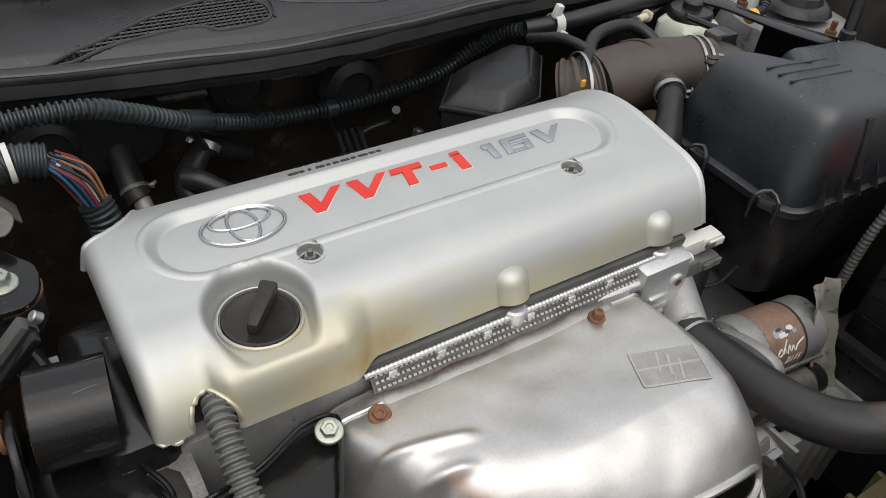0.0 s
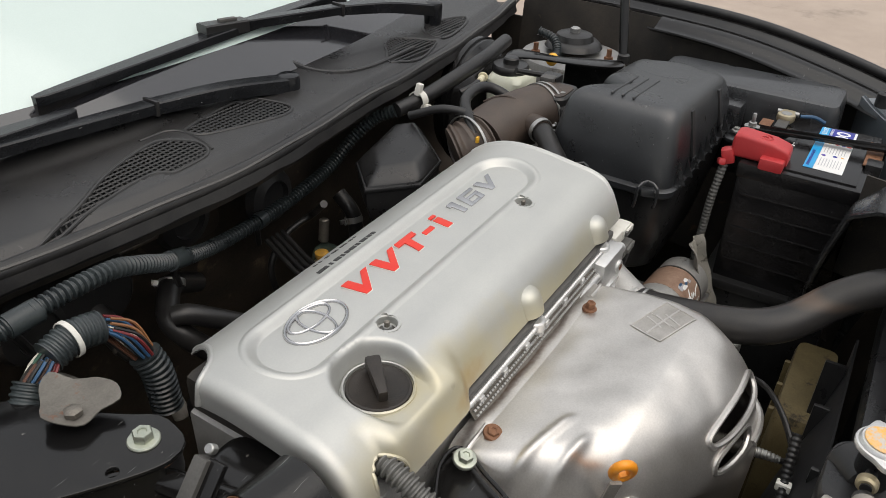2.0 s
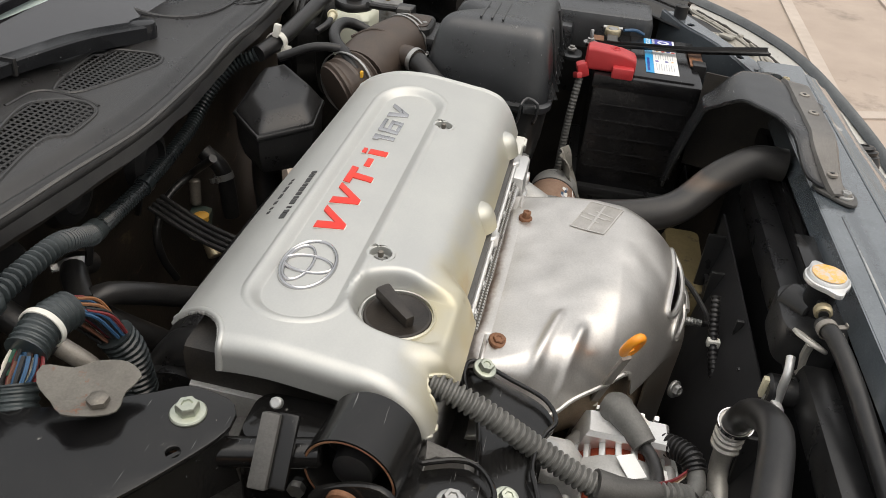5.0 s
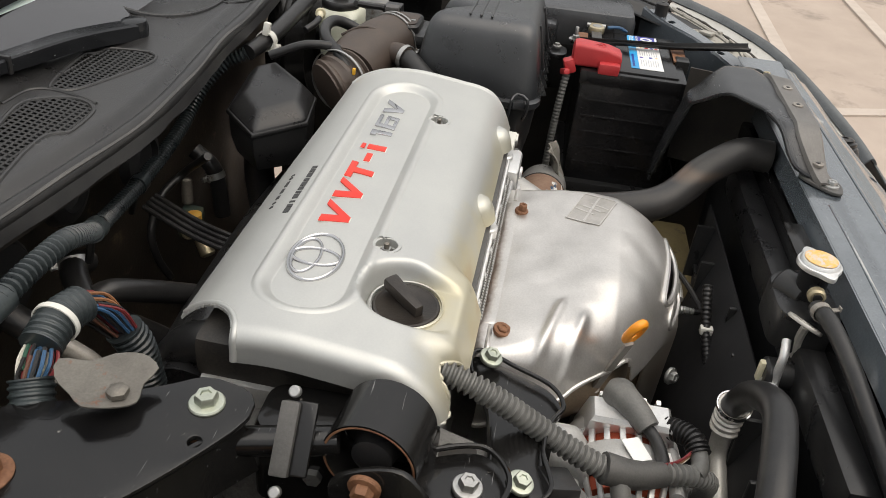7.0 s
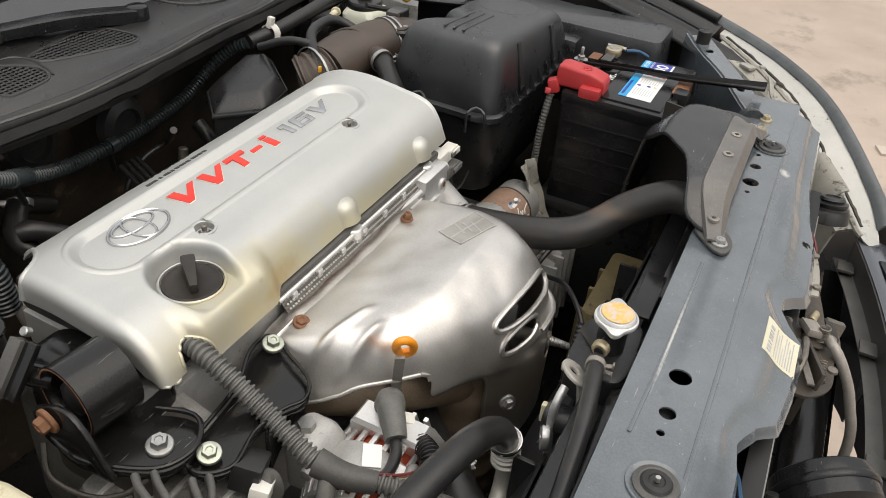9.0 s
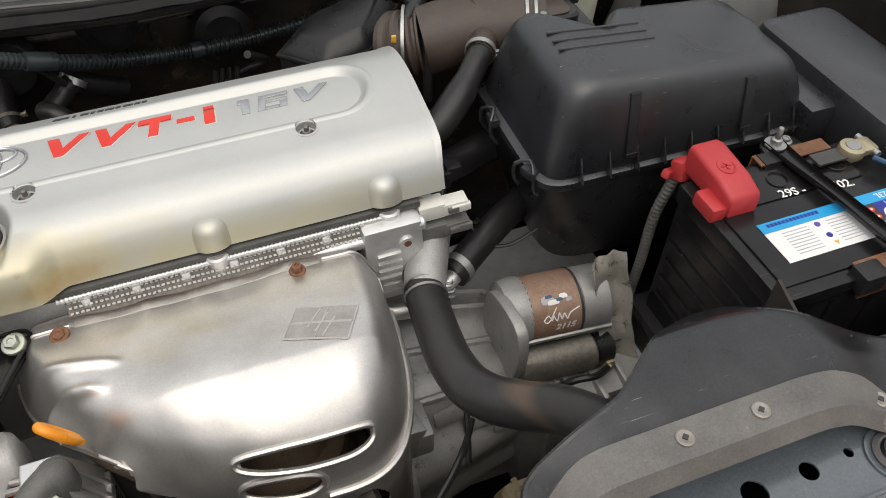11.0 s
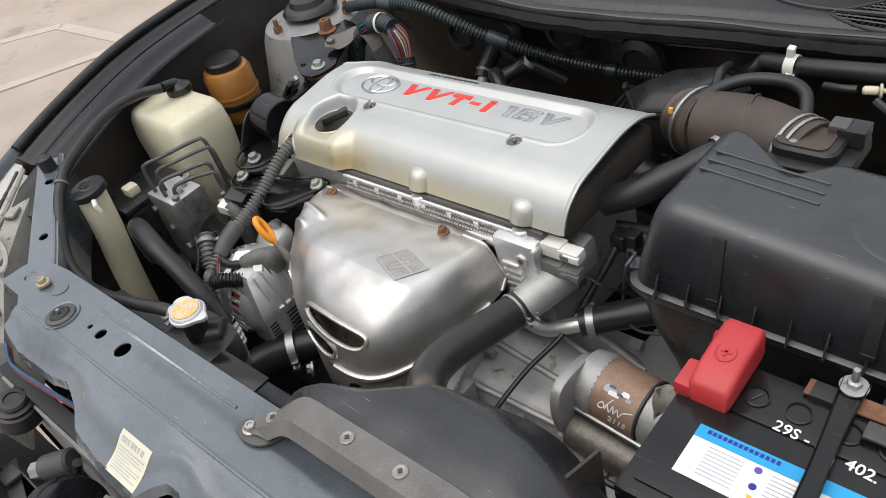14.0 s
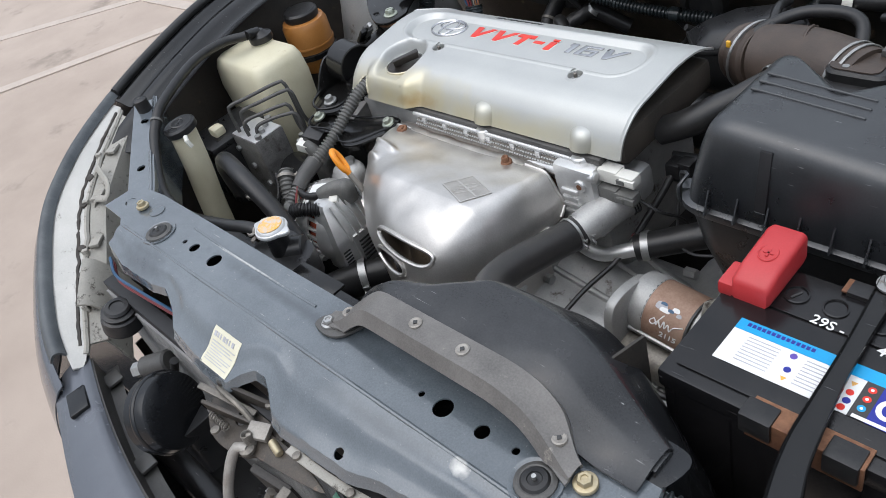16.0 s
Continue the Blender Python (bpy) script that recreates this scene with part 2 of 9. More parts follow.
M["milky"] = node_mat("milky_plastic", (0.56, 0.57, 0.46), 0.38, 0, (0.66, 0.67, 0.57), 20, bump=0.05, spots=(0.42, 0.40, 0.28), spot_scale=24, spot_cut=0.64)
M["white"] = node_mat("white_plastic", (0.62, 0.61, 0.55), 0.4, 0, (0.72, 0.71, 0.66), 30)
M["lamp"] = node_mat("lamp_housing", (0.38, 0.375, 0.35), 0.34, 0.1, (0.50, 0.49, 0.46), 14, bump=0.08, bump_scale=200, spots=(0.09, 0.08, 0.06), spot_scale=42, spot_cut=0.60)
M["lamprim"] = node_mat("aged_lamp_plastic", (0.26, 0.25, 0.22), 0.5, 0, (0.38, 0.36, 0.315), 26, bump=0.2, bump_scale=400, spots=(0.06, 0.05, 0.04), spot_scale=60, spot_cut=0.56)
M["grime"] = node_mat("greasy_brown_grime", (0.022, 0.019, 0.0155), 0.46, 0, (0.080, 0.063, 0.047), 20, bump=0.5, bump_scale=180, spots=(0.17, 0.125, 0.085), spot_scale=22, spot_cut=0.60)
M["seal"] = node_mat("grey_seal", (0.045, 0.052, 0.058), 0.5, 0, (0.11, 0.12, 0.125), 30)
M["amber"] = node_mat("amber_plastic", (0.30, 0.120, 0.026), 0.35, 0, (0.42, 0.19, 0.048), 20, coat=0.3)
M["orange"] = node_mat("orange_plastic", (0.80, 0.26, 0.012), 0.35, 0, (0.88, 0.34, 0.03), 40)
M["red"] = node_mat("red_plastic", (0.42, 0.030, 0.034), 0.42, 0, (0.50, 0.045, 0.048), 30, bump=0.1, bump_scale=900)
M["redpaint"] = node_mat("red_paint", (0.62, 0.022, 0.012), 0.35, 0, (0.68, 0.04, 0.02), 60)
M["case"] = node_mat("battery_black", (0.006, 0.006, 0.007), 0.22, 0, (0.015, 0.014, 0.014), 26, bump=0.1, bump_scale=900, spots=(0.11, 0.095, 0.07), spot_scale=110, spot_cut=0.7, scratch=0.12, spec=0.4)
M["paper"] = node_mat("white_print", (0.74, 0.74, 0.72), 0.4, 0, (0.80, 0.80, 0.79), 30)
M["sky_blue"] = node_mat("blue_print", (0.010, 0.30, 0.62), 0.35, 0, (0.02, 0.35, 0.68), 30)
M["navy"] = node_mat("navy_print", (0.012, 0.018, 0.23), 0.35, 0, (0.016, 0.024, 0.28), 30)
M["violet"] = node_mat("violet_print", (0.09, 0.055, 0.30), 0.35, 0)
M["yellow"] = node_mat("yellow_print", (0.78, 0.42, 0.02), 0.42, 0, (0.62, 0.36, 0.12), 180)
M["ink"] = node_mat("dark_ink", (0.03, 0.03, 0.03), 0.5)
M["greyink"] = node_mat("grey_ink", (0.33, 0.33, 0.35), 0.5)
M["rust"] = node_mat("rusty_steel", (0.13, 0.055, 0.028), 0.65, 0.3, (0.26, 0.13, 0.07), 140, bump=0.6, bump_scale=700)
M["tan_steel"] = node_mat("heat_tanned_steel", (0.17, 0.125, 0.085), 0.45, 0.5, (0.30, 0.235, 0.17), 26, bump=0.3, bump_scale=200, spots=(0.16, 0.07, 0.03), spot_scale=40, spot_cut=0.62)
M["steel"] = node_mat("dull_steel", (0.34, 0.34, 0.33), 0.42, 0.85, (0.46, 0.46, 0.45), 80, bump=0.2, spots=(0.16, 0.11, 0.07), spot_scale=60, spot_cut=0.62)
M["rust2"] = node_mat("grimy_steel", (0.13, 0.12, 0.105), 0.5, 0.6, (0.24, 0.22, 0.19), 160, bump=0.4)
M["dullpipe"] = node_mat("pale_oxidised_pipe", (0.22, 0.20, 0.175), 0.5, 0.35, (0.34, 0.32, 0.29), 70, bump=0.3)
M["alupipe"] = node_mat("oxidised_aluminium_pipe", (0.42, 0.40, 0.36), 0.40, 0.45, (0.58, 0.56, 0.52), 50, bump=0.25, bump_scale=300)
M["leaf"] = node_mat("rust_flecked_grey_steel", (0.10, 0.092, 0.080), 0.6, 0.2, (0.17, 0.16, 0.14), 50, bump=0.4, bump_scale=300, spots=(0.17, 0.062, 0.028), spot_scale=42, spot_cut=0.585)
M["zinc"] = node_mat("green_zinc", (0.36, 0.39, 0.33), 0.36, 0.8, (0.48, 0.50, 0.42), 90, bump=0.15)
M["gold"] = node_mat("yellow_zinc", (0.40, 0.33, 0.20), 0.40, 0.7, (0.50, 0.44, 0.31), 90, bump=0.15)
# grease on the timing cover; on the brake unit the shade of its sides
M["greasy"] = node_mat("greasy_or_shaded_aluminium", (0.10, 0.098, 0.092), 0.42, 0.4, (0.27, 0.262, 0.25), 38, bump=0.5, bump_scale=260, spots=(0.05, 0.042, 0.034), spot_scale=34, spot_cut=0.56)
M["copper"] = node_mat("copper_winding", (0.42, 0.085, 0.04), 0.45, 0.4, (0.30, 0.05, 0.02), 90)
M["shroud"] = node_mat("yellowed_shroud_plastic", (0.105, 0.080, 0.036), 0.5, 0, (0.20, 0.155, 0.075), 22, bump=0.2, bump_scale=200, spots=(0.04, 0.032, 0.02), spot_scale=30, spot_cut=0.58)
M["mesh"] = node_mat("grille_black", (0.010, 0.010, 0.011), 0.6)
# the pale base colour stands for the bright sky mirrored in the pane
M["glass"] = node_mat("windscreen", (0.50, 0.60, 0.57), 0.08, 0, (0.56, 0.66, 0.63), 3, coat=1.0, rough_var=0.02)
M["frit"] = node_mat("windscreen_edge", (0.012, 0.012, 0.014), 0.06, 0, coat=1.0, rough_var=0.02)
M["ground"] = node_mat("pavement_concrete", (0.35, 0.283, 0.232), 0.85, 0, (0.45, 0.372, 0.312), 3.0, bump=0.4, bump_scale=160, spots=(0.27, 0.225, 0.185), spot_scale=1.6, spot_cut=0.56)
M["line"] = node_mat("line_paint", (0.52, 0.45, 0.39), 0.8, 0, (0.44, 0.375, 0.32), 14, bump=0.3, bump_scale=160)
M["fins"] = node_mat("radiator_fins", (0.20, 0.20, 0.20), 0.5, 0.3, (0.32, 0.31, 0.295), 60)
for key, col in dict(w_blue=(0.022, 0.065, 0.13), w_red=(0.13, 0.018, 0.020), w_orange=(0.20, 0.09, 0.04), w_brown=(0.09, 0.04, 0.025), w_black=(0.015, 0.015, 0.015), w_white=(0.5, 0.48, 0.42), w_green=(0.03, 0.09, 0.06)).items():
    M[key] = node_mat(key, col, 0.42)


# ---- shaping helpers ----
def part(name, bm, material, parent=None, label="", sharp=38):
    bmesh.ops.recalc_face_normals(bm, faces=bm.faces)
    for f in bm.faces:
        f.smooth = True
    for e in bm.edges:
        if len(e.link_faces) != 2 or e.calc_face_angle(0) > radians(sharp):
            e.smooth = False
    me = bpy.data.meshes.new(name)
    bm.to_mesh(me)
    bm.free()
    me.materials.append(M[material] if isinstance(material, str) else material)
    ob = new(name, me)
    if parent:
        ob.parent = parent
    if label:
        ob["label"] = label
    return ob


def thing(name, label, category, group="", kind=""):
    return tagged(new(name), label, category, group, kind)


def solo(name, bm, material, label, category, group="", kind="", sharp=38):
    return tagged(part(name, bm, material, None, "", sharp), label, category, group, kind)


def add(bm, other, m=Matrix()):
    other.transform(m)
    me = bpy.data.meshes.new("t")
    other.to_mesh(me)
    other.free()
    bm.from_mesh(me)
    bpy.data.meshes.remove(me)
    return bm


def box(sx, sy, sz, bevel=0.0, m=Matrix(), seg=2):
    bm = bmesh.new()
    bmesh.ops.create_cube(bm, size=1.0)
    bmesh.ops.scale(bm, vec=(sx, sy, sz), verts=bm.verts)
    if bevel:
        bmesh.ops.bevel(bm, geom=list(bm.edges), offset=bevel, segments=seg, profile=0.6, affect="EDGES")
    bm.transform(m)
    return bm


def span(x0, x1, y0, y1, z0, z1, bevel=0.0, seg=2):
    return box(x1 - x0, y1 - y0, z1 - z0, bevel, pose((x0 + x1) / 2, (y0 + y1) / 2, (z0 + z1) / 2), seg)


def rings(loops, closed=True, cap0=True, cap1=True):
    bm = bmesh.new()
    rows = [[bm.verts.new(p) for p in loop] for loop in loops]
    n = len(rows[0])
    for a, b in zip(rows, rows[1:]):
        for i in range(n if closed else n - 1):
            j = (i + 1) % n
            bm.faces.new((a[i], a[j], b[j], b[i]))
    if cap0 and closed:
        bm.faces.new(rows[0][::-1])
    if cap1 and closed:
        bm.faces.new(rows[-1])
    return bm


def lathe(profile, seg=28, m=Matrix(), caps=True):
    """Profile of (radius, z), turned round z."""
    loops = [[(r * math.cos(2 * math.pi * i / seg), r * math.sin(2 * math.pi * i / seg), z) for i in range(seg)] for r, z in profile]
    bm = rings(loops, True, caps, caps)
    bm.transform(m)
    return bm


def rod(a, b, r, seg=16, bevel=0.0):
    a, b = Vector(a), Vector(b)
    h = (b - a).length
    c = min(bevel, r * 0.9)
    prof = [(r, 0), (r, h)] if not c else [(r - c, 0), (r, c), (r, h - c), (r - c, h)]
    return lathe(prof, seg, Matrix.Translation(a) @ (b - a).to_track_quat("Z", "Y").to_matrix().to_4x4())


def curve(points, step=0.006):
    pts = [Vector(p) for p in points]
    pts = [pts[0] * 2 - pts[1]] + pts + [pts[-1] * 2 - pts[-2]]
    out = []
    for i in range(1, len(pts) - 2):
        p0, p1, p2, p3 = pts[i - 1:i + 3]
        n = max(2, int((p2 - p1).length / step))
        for k in range(n):
            t = k / n
            out.append(0.5 * (2 * p1 + (p2 - p0) * t + (2 * p0 - 5 * p1 + 4 * p2 - p3) * t * t + (3 * p1 - p0 - 3 * p2 + p3) * t ** 3))
    out.append(pts[-2])
    return out


def tube(points, r, seg=14, step=0.006, pitch=0.0, depth=0.0, caps=True, flat=1.0):
    """A round tube along a smooth curve; pitch and depth give it corrugations; r may be a function of 0..1."""
    if pitch:
        step = pitch / 4
    pts = curve(points, step * 0.5 if pitch else step)
    if pitch:
        arc = [0.0]
        for a, b in zip(pts, pts[1:]):
            arc.append(arc[-1] + (b - a).length)
        even, k = [], 0
        for i in range(int(arc[-1] / step) + 1):
            while k < len(arc) - 2 and arc[k + 1] < i * step:
                k += 1
            even.append(pts[k].lerp(pts[k + 1], min(1, (i * step - arc[k]) / max(arc[k + 1] - arc[k], 1e-9))))
        pts = even
    loops, up = [], None
    for i, p in enumerate(pts):
        d = (pts[min(i + 1, len(pts) - 1)] - pts[max(i - 1, 0)]).normalized()
        if up is None:
            up = d.orthogonal().normalized()
        up = (up - d * up.dot(d)).normalized()
        side = d.cross(up)
        rad = r(i / (len(pts) - 1)) if callable(r) else r
        if pitch and i % 4 in (2, 3):
            rad -= depth
        loops.append([p + rad * (math.cos(2 * math.pi * k / seg) * up + flat * math.sin(2 * math.pi * k / seg) * side) for k in range(seg)])
    return rings(loops, True, caps, caps)


def rrect(w, d, r, z, cx=0.0, cy=0.0, n=5):
    out = []
    for sx, sy, a0 in ((1, 1, 0), (-1, 1, 90), (-1, -1, 180), (1, -1, 270)):
        for k in range(n):
            a = radians(a0 + 90 * k / (n - 1))
            out.append((cx + sx * (w / 2 - r) + r * math.cos(a), cy + sy * (d / 2 - r) + r * math.sin(a), z))
    return out


def plate(outline, thick, holes=(), bevel=0.0, m=Matrix()):
    """A flat plate with an outline in x, y and round holes (x, y, r), its top at z = 0."""
    bm = bmesh.new()
    loops = [list(outline)] + [[(x + r * math.cos(2 * math.pi * k / 18), y + r * math.sin(2 * math.pi * k / 18)) for k in range(18)] for x, y, r in holes]
    edges = []
    for loop in loops:
        vs = [bm.verts.new((x, y, 0)) for x, y in loop]
        edges += [bm.edges.new((vs[i], vs[(i + 1) % len(vs)])) for i in range(len(vs))]
    bmesh.ops.triangle_fill(bm, use_beauty=True, use_dissolve=False, edges=edges)
    made = bmesh.ops.extrude_face_region(bm, geom=list(bm.faces))
    bmesh.ops.translate(bm, vec=(0, 0, -thick), verts=[v for v in made["geom"] if isinstance(v, bmesh.types.BMVert)])
    bmesh.ops.recalc_face_normals(bm, faces=bm.faces)
    if bevel:
        es = [e for e in bm.edges if len(e.link_faces) == 2 and e.calc_face_angle(0) > radians(60)]
        bmesh.ops.bevel(bm, geom=es, offset=bevel, segments=2, profile=0.5, affect="EDGES")
    bm.transform(m)
    return bm


def smooth_loop(points, step=0.006):
    pts = [Vector((*p, 0)) for p in points]
    n, out = len(pts), []
    for i in range(n):
        p0, p1, p2, p3 = pts[i - 1], pts[i], pts[(i + 1) % n], pts[(i + 2) % n]
        k = max(2, int((p2 - p1).length / step))
        for j in range(k):
            t = j / k
            q = 0.5 * (2 * p1 + (p2 - p0) * t + (2 * p0 - 5 * p1 + 4 * p2 - p3) * t * t + (3 * p1 - p0 - 3 * p2 + p3) * t ** 3)
            out.append((q.x, q.y))
    return out


def thicken(bm, t):
    """Gives a sheet a second skin at t along its outward (upward) normals, walled at the edges."""
    bm.normal_update()
    t *= 1 if sum(f.normal.z for f in bm.faces) > 0 else -1
    twin = {v: bm.verts.new(v.co + v.normal * t) for v in list(bm.verts)}
    walls = [(e.verts[0], e.verts[1]) for e in bm.edges if len(e.link_faces) == 1]
    for f in list(bm.faces):
        bm.faces.new([twin[v] for v in reversed(f.verts)])
    for a, b in walls:
        bm.faces.new((a, b, twin[b], twin[a]))
    return bm


def grid(fn, us, vs, thick=0.0, drop=None):
    """A sheet of points fn(u, v), given a thickness; drop(u, v) leaves faces out."""
    bm = bmesh.new()
    rows = [[bm.verts.new(fn(u, v)) for v in vs] for u in us]
    for k, (a, b) in enumerate(zip(rows, rows[1:])):
        for i in range(len(vs) - 1):
            q = (a[i], a[i + 1], b[i + 1], b[i])
            if drop and drop((us[k] + us[k + 1]) / 2, (vs[i] + vs[i + 1]) / 2):
                continue
            bm.faces.new(q)
    bmesh.ops.delete(bm, geom=[v for v in bm.verts if not v.link_faces], context="VERTS")
    bmesh.ops.recalc_face_normals(bm, faces=bm.faces)
    if thick:
        bmesh.ops.solidify(bm, geom=list(bm.faces), thickness=thick)
    return bm


def to_edge(loops, reach):
    """Draws points that lie within reach of a closed outline (x, y) onto it, so that a hole cut along it has a clean edge."""
    segs = []
    for loop in loops:
        a = np.array(loop, float)
        segs.append((a, np.roll(a, -1, 0) - a, a.min(0) - reach, a.max(0) + reach))

    def snap(p):
        q = np.array(p[:2])
        for a, d, lo, hi in segs:
            if (q < lo).any() or (q > hi).any():
                continue
            f = np.clip(((q - a) * d).sum(1) / np.maximum((d * d).sum(1), 1e-12), 0, 1)
            c = a + d * f[:, None]
            r = ((c - q) ** 2).sum(1)
            k = int(r.argmin())
            if r[k] < reach * reach:
                return (float(c[k][0]), float(c[k][1]), p[2])
        return p
    return snap


def steps(a, b, n):
    return [a + (b - a) * i / n for i in range(n + 1)]


def ease(a, b, t):
    t = min(1, max(0, (t - a) / (b - a)))
    return t * t * (3 - 2 * t)


def tilted(cx, cy, cz, rx, ry=0.0, rz=0.0):
    """Tilts a flat plate, drawn in world x and y, about its own middle."""
    return Matrix.Translation((cx, cy, cz)) @ pose(0, 0, 0, rx, ry, rz) @ Matrix.Translation((-cx, -cy, 0))


def bar(points, w, h, step=0.01, bevel=0.25):
    """A flat bar along a smooth curve, lying level; w and h may be functions of 0..1."""
    pts = curve(points, step)
    loops = []
    for i, p in enumerate(pts):
        f = i / (len(pts) - 1)
        d = (pts[min(i + 1, len(pts) - 1)] - pts[max(i - 1, 0)]).normalized()
        side = d.cross(Vector((0, 0, 1))).normalized()
        up = side.cross(d)
        a, b = (w(f) if callable(w) else w) / 2, (h(f) if callable(h) else h) / 2
        c = min(a, b) * bevel
        loops.append([p + side * u + up * v for u, v in ((-a, -b), (a, -b), (a, b - c), (a - c, b), (-a + c, b), (-a, b - c))])
    return rings(loops)


def text_mesh(body, size, depth, m, wide=1.0, shear=0.0, bold=0.0, align="LEFT"):
    cu = bpy.data.curves.new("text", "FONT")
    cu.body, cu.size, cu.extrude, cu.shear, cu.offset, cu.align_x = body, size, depth / 2, shear, bold, align
    cu.resolution_u = 3
    ob = bpy.data.objects.new("text", cu)
    scene.collection.objects.link(ob)
    bpy.context.view_layer.update()
    me = bpy.data.meshes.new_from_object(ob)
    bm = bmesh.new()
    bm.from_mesh(me)
    bpy.data.objects.remove(ob)
    bpy.data.meshes.remove(me)
    bm.transform(m @ Matrix.Diagonal((wide, 1, 1, 1)))
    return bm


def hexbolt(name, at, axis, r, material, label, washer=True, h=None, parent=None, group=""):
    """A hexagon-headed bolt with a flange and a dished top, its flange at at, standing along axis."""
    h = h or r * 1.1
    m = Matrix.Translation(at) @ Vector(axis).to_track_quat("Z", "Y").to_matrix().to_4x4()
    e = thing(name, label, "bolt", group) if not parent else None
    if parent:
        e = part(name, lathe([(0, 0), (0.001, 0)], 3), material, parent)
        bpy.data.objects.remove(e)
        e = parent
    if washer:
        part("flange", lathe([(r * 1.5, -0.002), (r * 1.55, 0.0008), (r * 1.45, 0.002), (r * 1.1, 0.0026)], 24, m), material, e)
    head = lathe([(r, 0.001), (r, h * 0.85), (r * 0.88, h), (r * 0.5, h), (r * 0.42, h * 0.86), (r * 0.12, h * 0.84)], 6, m)
    part("head", head, material, e)
    return e


def clamp(at, axis, r, w, material, parent=None, label="", ears=True):
    """A spring band round a hose, with two pinch ears."""
    m = Matrix.Translation(at) @ Vector(axis).to_track_quat("Z", "Y").to_matrix().to_4x4()
    bm = lathe([(r, -w / 2), (r + 0.0014, -w / 2), (r + 0.0014, w / 2), (r, w / 2), (r, -w / 2)], 28, m, False)
    if ears:
        for s in (-1, 1):
            add(bm, box(0.008, 0.0015, w * 0.8, 0.0004, m @ pose(r + 0.004, s * 0.004, 0, 0, 0, s * 12)))
            add(bm, box(0.0015, 0.005, w * 0.8, 0.0004, m @ pose(r + 0.008, s * 0.006, 0)))
    return bm


def shape_of(ob):
    """A tree of an object's faces, to lay thin things on it."""
    return BVHTree.FromPolygons([v.co for v in ob.data.vertices], [p.vertices[:] for p in ob.data.polygons])


def drape(tree, outline, lift, n=10):
    """A thin patch over the rhomb or rectangle with corners outline (x, y), lying on the tree's surface."""
    a, b, c, d = (Vector(q) for q in outline)

    def at(u, v):
        q = a.lerp(b, u).lerp(d.lerp(c, u), v)
        hit = tree.ray_cast(Vector((q.x, q.y, 1.1)), Vector((0, 0, -1)))[0]
        return (q.x, q.y, hit.z + lift)
    return grid(at, steps(0, 1, n), steps(0, 1, n), 0.0007)

# ---- engine ----
# the engine hangs a little askew in its mounts: what is built up to the heat shield's bolts is turned as one
ENGINE = Matrix.Translation((0.0266, 0.0165, 0.0078)) @ pose(0, 0, 0, 0.84, -1.95, -1.23)
BODY = set(scene.objects)
PROFILE = [Vector((0, y, z)) for y, z in ((0.160, 0.838), (0.147, 0.853), (0.124, 0.8695), (0.092, 0.8818), (0.052, 0.8856), (0.012, 0.8825), (-0.012, 0.8797), (-0.032, 0.8775),
                                          (-0.050, 0.8715), (-0.063, 0.860), (-0.072, 0.846), (-0.081, 0.826))]
LINE = curve(PROFILE, 0.0015)
ARC = [0.0]
for a, b in zip(LINE, LINE[1:]):
    ARC.append(ARC[-1] + (b - a).length)


def on_profile(s):
    s = min(max(s, 0), ARC[-1])
    i = min(int(np.searchsorted(ARC, s)), len(ARC) - 1)
    i = max(i, 1)
    f = (s - ARC[i - 1]) / (ARC[i] - ARC[i - 1])
    return LINE[i - 1].lerp(LINE[i], f)


CAP = (-0.198, -0.033)
WELL = 0.0118


